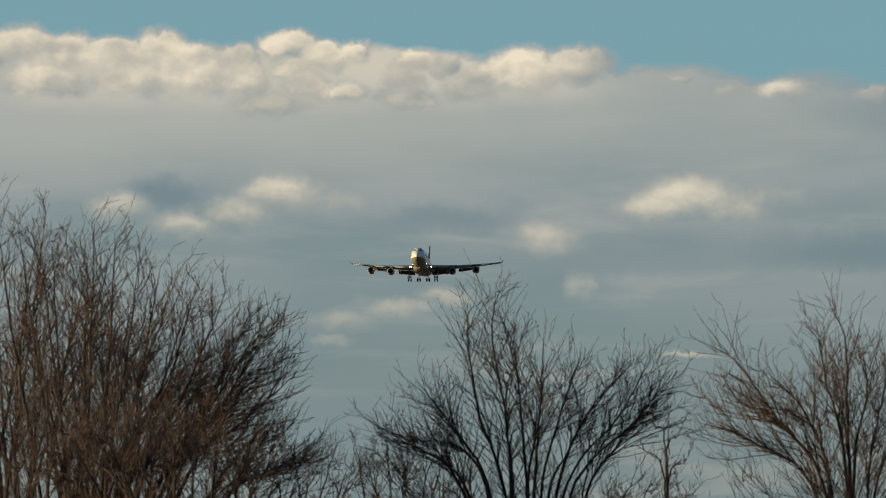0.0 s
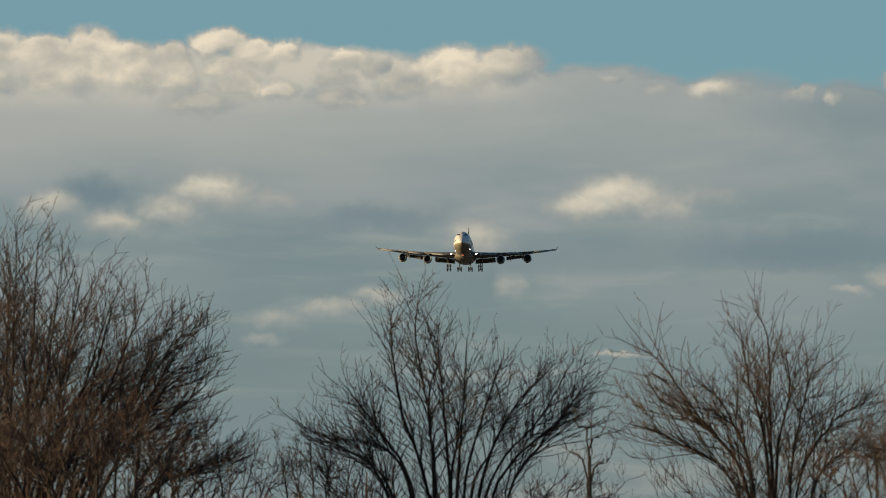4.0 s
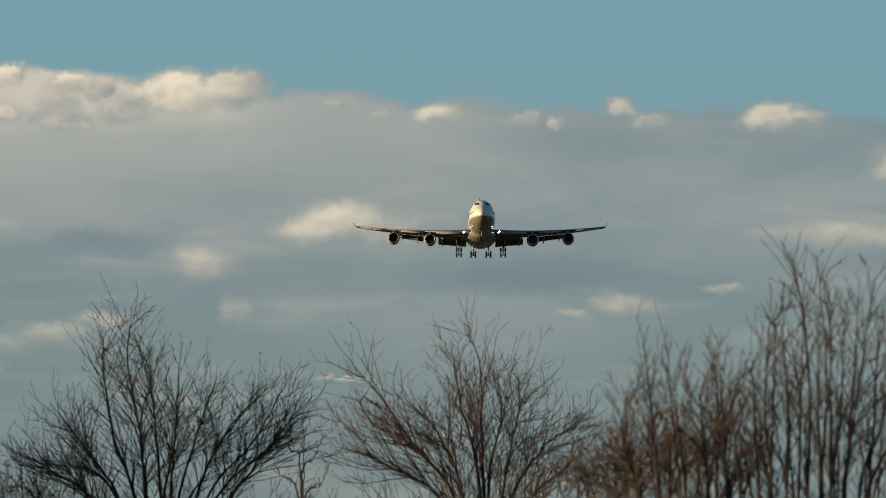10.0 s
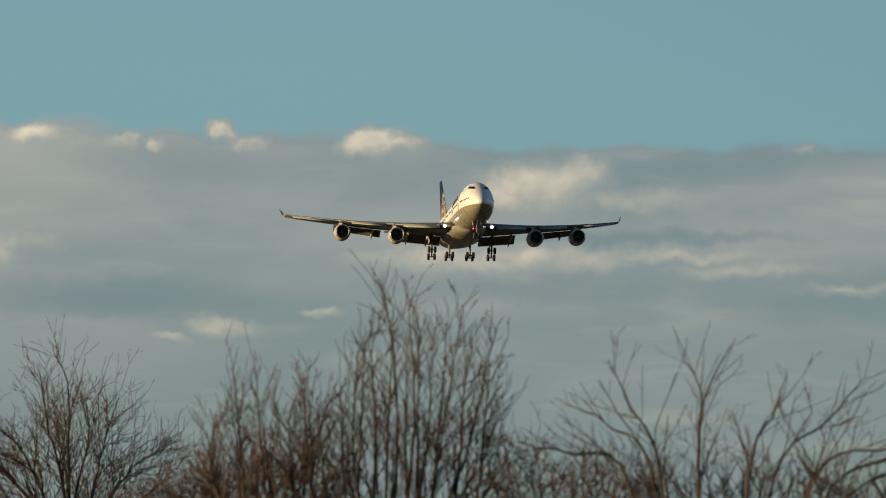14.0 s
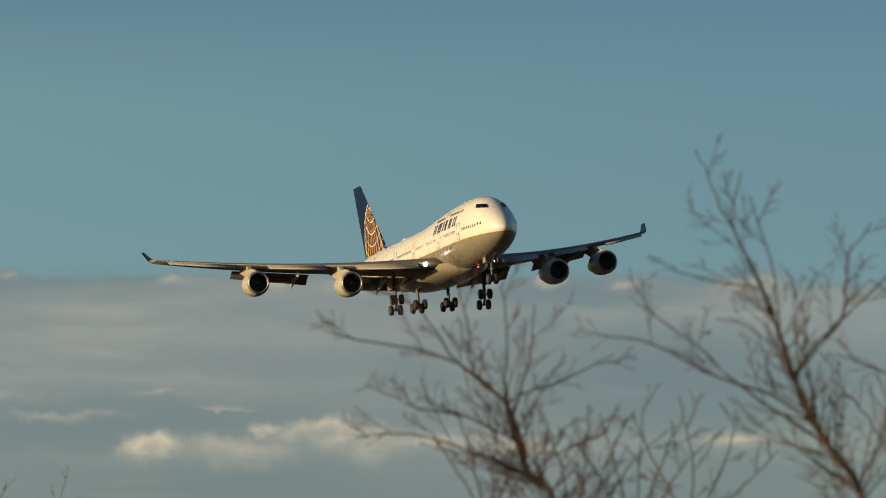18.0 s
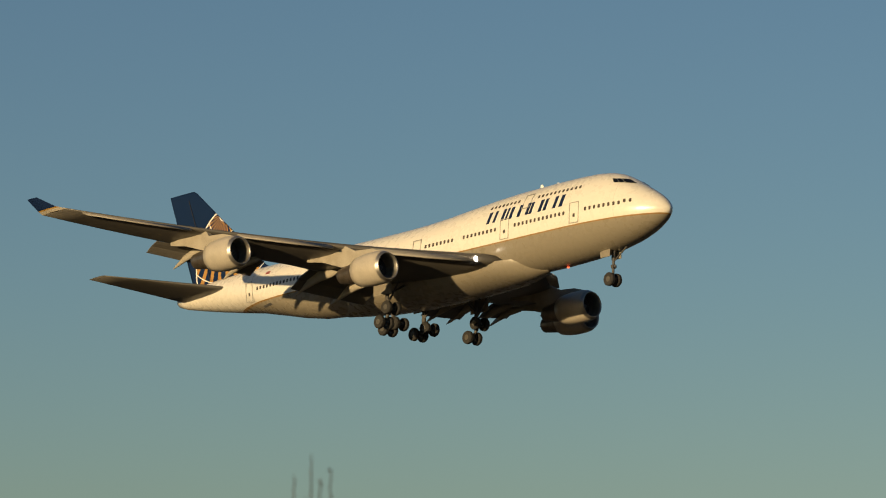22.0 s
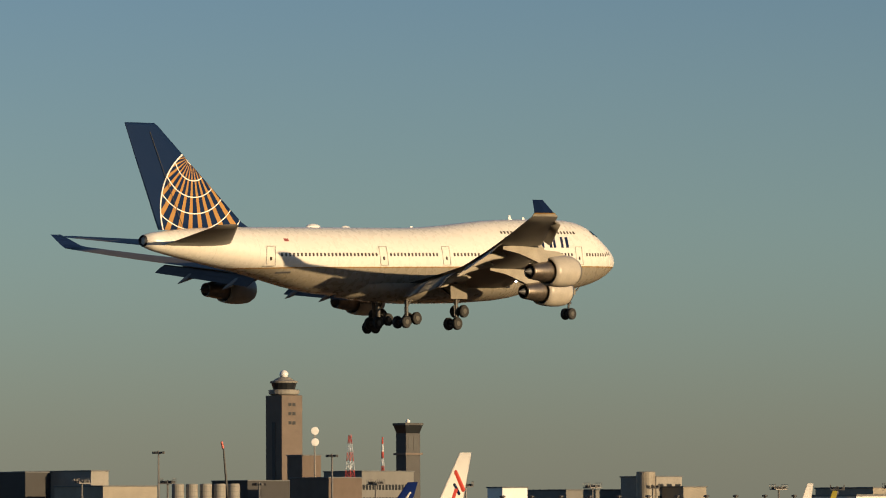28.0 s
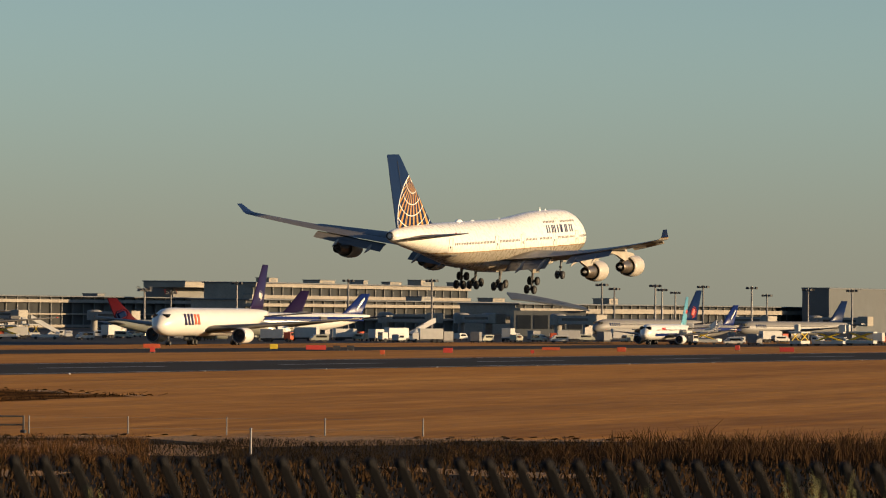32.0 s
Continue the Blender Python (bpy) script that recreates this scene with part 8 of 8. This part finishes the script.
    low_streaks = ((172.36, 4.63, 1.87, 0.16, 0.6), (170.48, 4.64, 1.22, 0.15, 0.6), (169.33, 4.42, 1.3, 0.16, 0.52), (167.86, 4.14, 0.98, 0.11, 0.38), (166.33, 6.06, 0.28, 0.11, 0.5), (164.77, 6.07, 0.39, 0.17, 0.6), (168.76, 6.15, 0.27, 0.12, 0.45), (163.75, 5.98, 0.55, 0.15, 0.45), (166.55, 4.48, 0.45, 0.07, 0.38), (165.65, 4.31, 0.4, 0.07, 0.38), (171.14, 5.39, 1.3, 0.24, 0.5))
    thin_end = ((161.75, 6.09, 0.32, 0.17, 0.5), (160.85, 6.07, 0.28, 0.17, 0.6), (159.78, 5.98, 0.24, 0.11, 0.4), (157.98, 5.96, 0.66, 0.22, 0.4), (163.37, 3.75, 0.73, 0.24, 0.5), (158.15, 3.73, 0.49, 0.16, 0.6), (155.7, 3.96, 0.49, 0.2, 0.6), (154.47, 3.95, 0.81, 0.2, 0.5), (153.25, 3.73, 0.65, 0.2, 0.5))
    low_heaps = ((163.53, 3.71, 0.9, 0.29, 0.62), (164.1, 3.86, 1.06, 0.24, 0.68), (165.41, 3.59, 0.9, 0.31, 0.62), (165.04, 3.95, 0.33, 0.15, 0.85), (166.63, 3.65, 0.54, 0.28, 0.95), (162.4, 3.72, 0.7, 0.2, 0.6), (161.3, 3.62, 0.6, 0.18, 0.55))
    dusky = ((188.88, 4.82, 0.65, 0.23, 0.8), (184.71, 4.49, 1.22, 0.21, 0.6), (178.74, 4, 1.79, 0.33, 0.7), (182.58, 3.89, 1.63, 0.33, 0.4), (177.91, 5.99, 1.63, 0.33, 0.3), (187.32, 2.56, 1.63, 0.49, 0.4))
    dusky_east = ((171.14, 4.94, 2.44, 0.1, 0.6), (172.76, 4.16, 2.03, 0.24, 0.5), (164.58, 4.88, 3.26, 0.33, 0.4), (166.5, 4.15, 4.5, 0.55, 0.55), (159.0, 4.7, 4.5, 0.7, 0.6), (161.0, 3.0, 6.0, 0.5, 0.5))

    def heap_cover(q, hard, drop):
        n = nt.nodes.new("ShaderNodeMapRange")
        n.interpolation_type = "SMOOTHSTEP"
        n.inputs["From Min"].default_value = 1.2
        n.inputs["From Max"].default_value = hard
        links(mat, vec_node("LENGTH", q), n.inputs["Value"])
        d = nt.nodes.new("ShaderNodeMapRange")
        d.interpolation_type = "SMOOTHSTEP"
        d.inputs["From Min"].default_value = -1.0
        d.inputs["From Max"].default_value = drop
        links(mat, vec_node("DOT_PRODUCT", q, (0, 1, 0)), d.inputs["Value"])
        return M("MULTIPLY", n.outputs[0], d.outputs[0])

    def heap_space(row, grow):
        a, e, ra, re = row[:4]
        return vec_node("MULTIPLY_ADD", place, (1 / (ra * grow), 1 / (re * grow), 0), (-a / (ra * grow), -e / (re * grow), 0))

    def here(rows, grow):
        """The heaps that reach into this patch."""
        return [w for w in rows if a0 - w[2] * grow - 0.5 < w[0] < a1 + w[2] * grow + 0.5 and e0 - w[3] * grow - 0.4 < w[1] < e1 + w[3] * grow + 0.4]

    light, cover, dusk = nd(mat, "ShaderNodeValue").outputs[0], 0.0, 0.0
    light.default_value = 0.3
    for row in here(dusky + dusky_east, 1.5):
        dusk = M("MAXIMUM", dusk, M("MULTIPLY", heap_cover(heap_space(row, 1.3), 0.1, -0.6), row[4]))
    for rows, hard, drop in ((low_streaks, 0.05, 0.3), (thin_end, 0.2, 0.2), (low_heaps, 0.35, 0.25), (eastern, 0.4, 0.1), (heaps, 0.3, 0.3), (crown_far, 0.6, -0.2), (crown_top, 0.65, -0.2), (crown_low, 0.5, 0.0)):
        for row in here(rows, 1.3):
            q = heap_space(row, 1.12)
            m = M("MULTIPLY", heap_cover(q, hard, drop), 1.0 if hard > 0.45 else 0.88)
            glowing = M("ADD", vec_node("DOT_PRODUCT", q, (0.2, 0.34, 0)), 0.78)
            n = nt.nodes.new("ShaderNodeMix")
            links(mat, m, n.inputs["Factor"])
            links(mat, light, n.inputs["A"])
            links(mat, M("MULTIPLY", glowing, row[4]), n.inputs["B"])
            light = n.outputs["Result"]
            cover = M("MAXIMUM", cover, m)
    light = M("ADD", light, M("MULTIPLY", relief, 1.15))
    tone = nt.nodes.new("ShaderNodeValToRGB")
    tr_ = tone.color_ramp
    tr_.elements.new(0.5)
    for e, (p, col) in zip(tr_.elements, ((0.18, (0.3, 0.335, 0.33, 1)), (0.55, (0.5, 0.475, 0.405, 1)), (0.95, (0.84, 0.74, 0.57, 1)))):
        e.position = p
        e.color = col
    links(mat, light, tone.inputs["Fac"])
    wisp = fbm(0.9, 5.0, 0.5, 0.4, 2.4, 7.0, 2.0, 0.4)
    pale, grey, deep = (0.46, 0.46, 0.415), (0.31, 0.345, 0.345), (0.2, 0.265, 0.285)
    body = mix_color(mat, M("MULTIPLY", step(soft, 0.3, 0.66), step(el, 1.5, 5.0)), deep, grey)
    body = mix_color(mat, M("MULTIPLY", M("MULTIPLY", step(el, 4.6, 6.0), step(az, 172.0, 186.0)), 0.9), body, pale)
    body = mix_color(mat, M("MULTIPLY", step(wisp, 0.5, 0.75), 0.35), body, pale)
    body = mix_color(mat, M("MULTIPLY", M("MULTIPLY", step(el, 5.9, 6.4), step(az, 181.5, 184.0)), step(puff, 0.25, 0.6)), body, (0.6, 0.56, 0.47))
    body = mix_color(mat, M("MINIMUM", 0.9, M("MULTIPLY", dusk, 1.25)), body, (0.175, 0.24, 0.27))
    col = mix_color(mat, cover, body, tone.outputs["Color"])
    alpha = M("MINIMUM", 1.0, M("MAXIMUM", alpha_bank, cover))
    alpha = M("MULTIPLY", alpha, step(az, 144.0, 160.0))
    # added thin glowing veil that brightens the clear part of the sky
    bright_veil = M("MULTIPLY", M("MULTIPLY", step(az, 140.0, 178.0), 0.68), M("SUBTRACT", 1.0, step(el, 8.2, 11.8)))
    col = mix_color(mat, M("DIVIDE", alpha, M("MAXIMUM", 0.001, M("MAXIMUM", alpha, bright_veil))), (0.22, 0.41, 0.46), col)
    alpha = M("MAXIMUM", alpha, bright_veil)
    em = nt.nodes.new("ShaderNodeEmission")
    links(mat, col, em.inputs["Color"])
    em.inputs["Strength"].default_value = 0.895
    tr = nt.nodes.new("ShaderNodeBsdfTransparent")
    mx = nt.nodes.new("ShaderNodeMixShader")
    links(mat, alpha, mx.inputs[0])
    links(mat, tr.outputs[0], mx.inputs[1])
    links(mat, em.outputs[0], mx.inputs[2])
    links(mat, mx.outputs[0], out.inputs["Surface"])
    return mat


def cloud_backdrop():
    r, n, heights = 4700.0, 64, (-0.3, 2.0, 4.0, 5.5, 8.0, 12.0)
    k = len(heights) - 1
    verts, faces, uvs = [], [], []
    for i in range(n + 1):
        a = 136 + 64 * i / n
        for j, e in enumerate(heights):
            p = polar(a, r)
            verts.append((p.x, p.y, 8 + r * tan(radians(e))))
            uvs.append((a, e))
    for i in range(n):
        for j in range(k):
            q = i * (k + 1) + j
            faces.append((q, q + k + 1, q + k + 2, q + 1))
    me = bpy.data.meshes.new("backdrop")
    me.from_pydata(verts, [], faces)
    layer = me.uv_layers.new(name="sky")
    for poly in me.polygons:
        for li in poly.loop_indices:
            layer.data[li].uv = uvs[me.loops[li].vertex_index]
    for i in range(n // 2):
        for low, high in ((-0.3, 5.5), (5.5, 12.0)):
            me.materials.append(cloud_mat(136 + 2 * i, 138 + 2 * i, low, high))
    for poly in me.polygons:
        poly.material_index = poly.index // k // 2 * 2 + (1 if poly.index % k >= 3 else 0)
    ob = part("backdrop", me, None)
    return tagged(ob, "bank of grey evening cloud with cream-lit heaps", "clouds", kind="structure")


clouds = cloud_backdrop()


def mix_value_node(mat, a, b, f):
    """a where f is 0, b where f is 1."""
    return math_node(mat, "ADD", math_node(mat, "MULTIPLY", a, math_node(mat, "SUBTRACT", 1.0, f)), math_node(mat, "MULTIPLY", b, f))


def horizon_mat():
    """Painted glowing haze low on the horizon: grey over field, bluer away from sun."""
    mat = bpy.data.materials.new("horizon_haze_glow")
    mat.use_nodes = True
    nt = mat.node_tree
    nt.nodes.clear()
    out = nt.nodes.new("ShaderNodeOutputMaterial")
    uv = nt.nodes.new("ShaderNodeTexCoord")
    sp = nt.nodes.new("ShaderNodeSeparateXYZ")
    links(mat, uv.outputs["UV"], sp.inputs[0])

    def step(v, lo, hi):
        n = nt.nodes.new("ShaderNodeMapRange")
        n.interpolation_type = "SMOOTHSTEP"
        n.inputs["From Min"].default_value = lo
        n.inputs["From Max"].default_value = hi
        links(mat, v, n.inputs["Value"])
        return n.outputs[0]

    az, el = sp.outputs[0], sp.outputs[1]
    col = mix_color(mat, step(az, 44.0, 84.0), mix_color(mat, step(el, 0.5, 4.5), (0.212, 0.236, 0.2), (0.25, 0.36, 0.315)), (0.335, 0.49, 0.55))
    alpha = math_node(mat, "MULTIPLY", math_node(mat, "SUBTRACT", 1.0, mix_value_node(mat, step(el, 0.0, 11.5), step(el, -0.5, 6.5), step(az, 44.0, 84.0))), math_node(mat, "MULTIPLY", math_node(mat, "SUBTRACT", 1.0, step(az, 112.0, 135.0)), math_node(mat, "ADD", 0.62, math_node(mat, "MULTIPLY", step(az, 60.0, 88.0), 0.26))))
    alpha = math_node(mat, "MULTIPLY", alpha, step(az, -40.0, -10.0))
    em = nt.nodes.new("ShaderNodeEmission")
    links(mat, col, em.inputs["Color"])
    em.inputs["Strength"].default_value = 0.895
    tr = nt.nodes.new("ShaderNodeBsdfTransparent")
    mx = nt.nodes.new("ShaderNodeMixShader")
    links(mat, alpha, mx.inputs[0])
    links(mat, tr.outputs[0], mx.inputs[1])
    links(mat, em.outputs[0], mx.inputs[2])
    links(mat, mx.outputs[0], out.inputs["Surface"])
    return mat


def horizon_backdrop():
    r, n, k = 4750.0, 88, 4
    verts, faces, uvs = [], [], []
    for i in range(n + 1):
        a = -40 + 176 * i / n
        for j in range(k + 1):
            e = -0.3 + 12.3 * j / k
            p = polar(a, r)
            verts.append((p.x, p.y, 8 + r * tan(radians(e))))
            uvs.append((a, e))
    for i in range(n):
        for j in range(k):
            b = i * (k + 1) + j
            faces.append((b, b + 1, b + k + 2, b + k + 1))
    me = bpy.data.meshes.new("horizon_backdrop")
    me.from_pydata(verts, [], faces)
    lay = me.uv_layers.new()
    for lp in me.loops:
        lay.data[lp.index].uv = uvs[lp.vertex_index]
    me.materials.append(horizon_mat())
    return tagged(new("horizon_backdrop", me), "glowing painted haze over the horizon", "sky", kind="structure")


horizon_backdrop()


def motions():
    """What moves: the airliner comes down its approach; the clouds drift."""
    walk(airliner, [(t, turned(x, y, z, a, b, c)) for t, x, y, z, a, b, c in FLIGHT])
    walk(clouds, [(t, pose(0, 0, 0, 0, 0, -0.0276 * (t - 8))) for t in (0.0, 16.0, 32.0)])


motions()
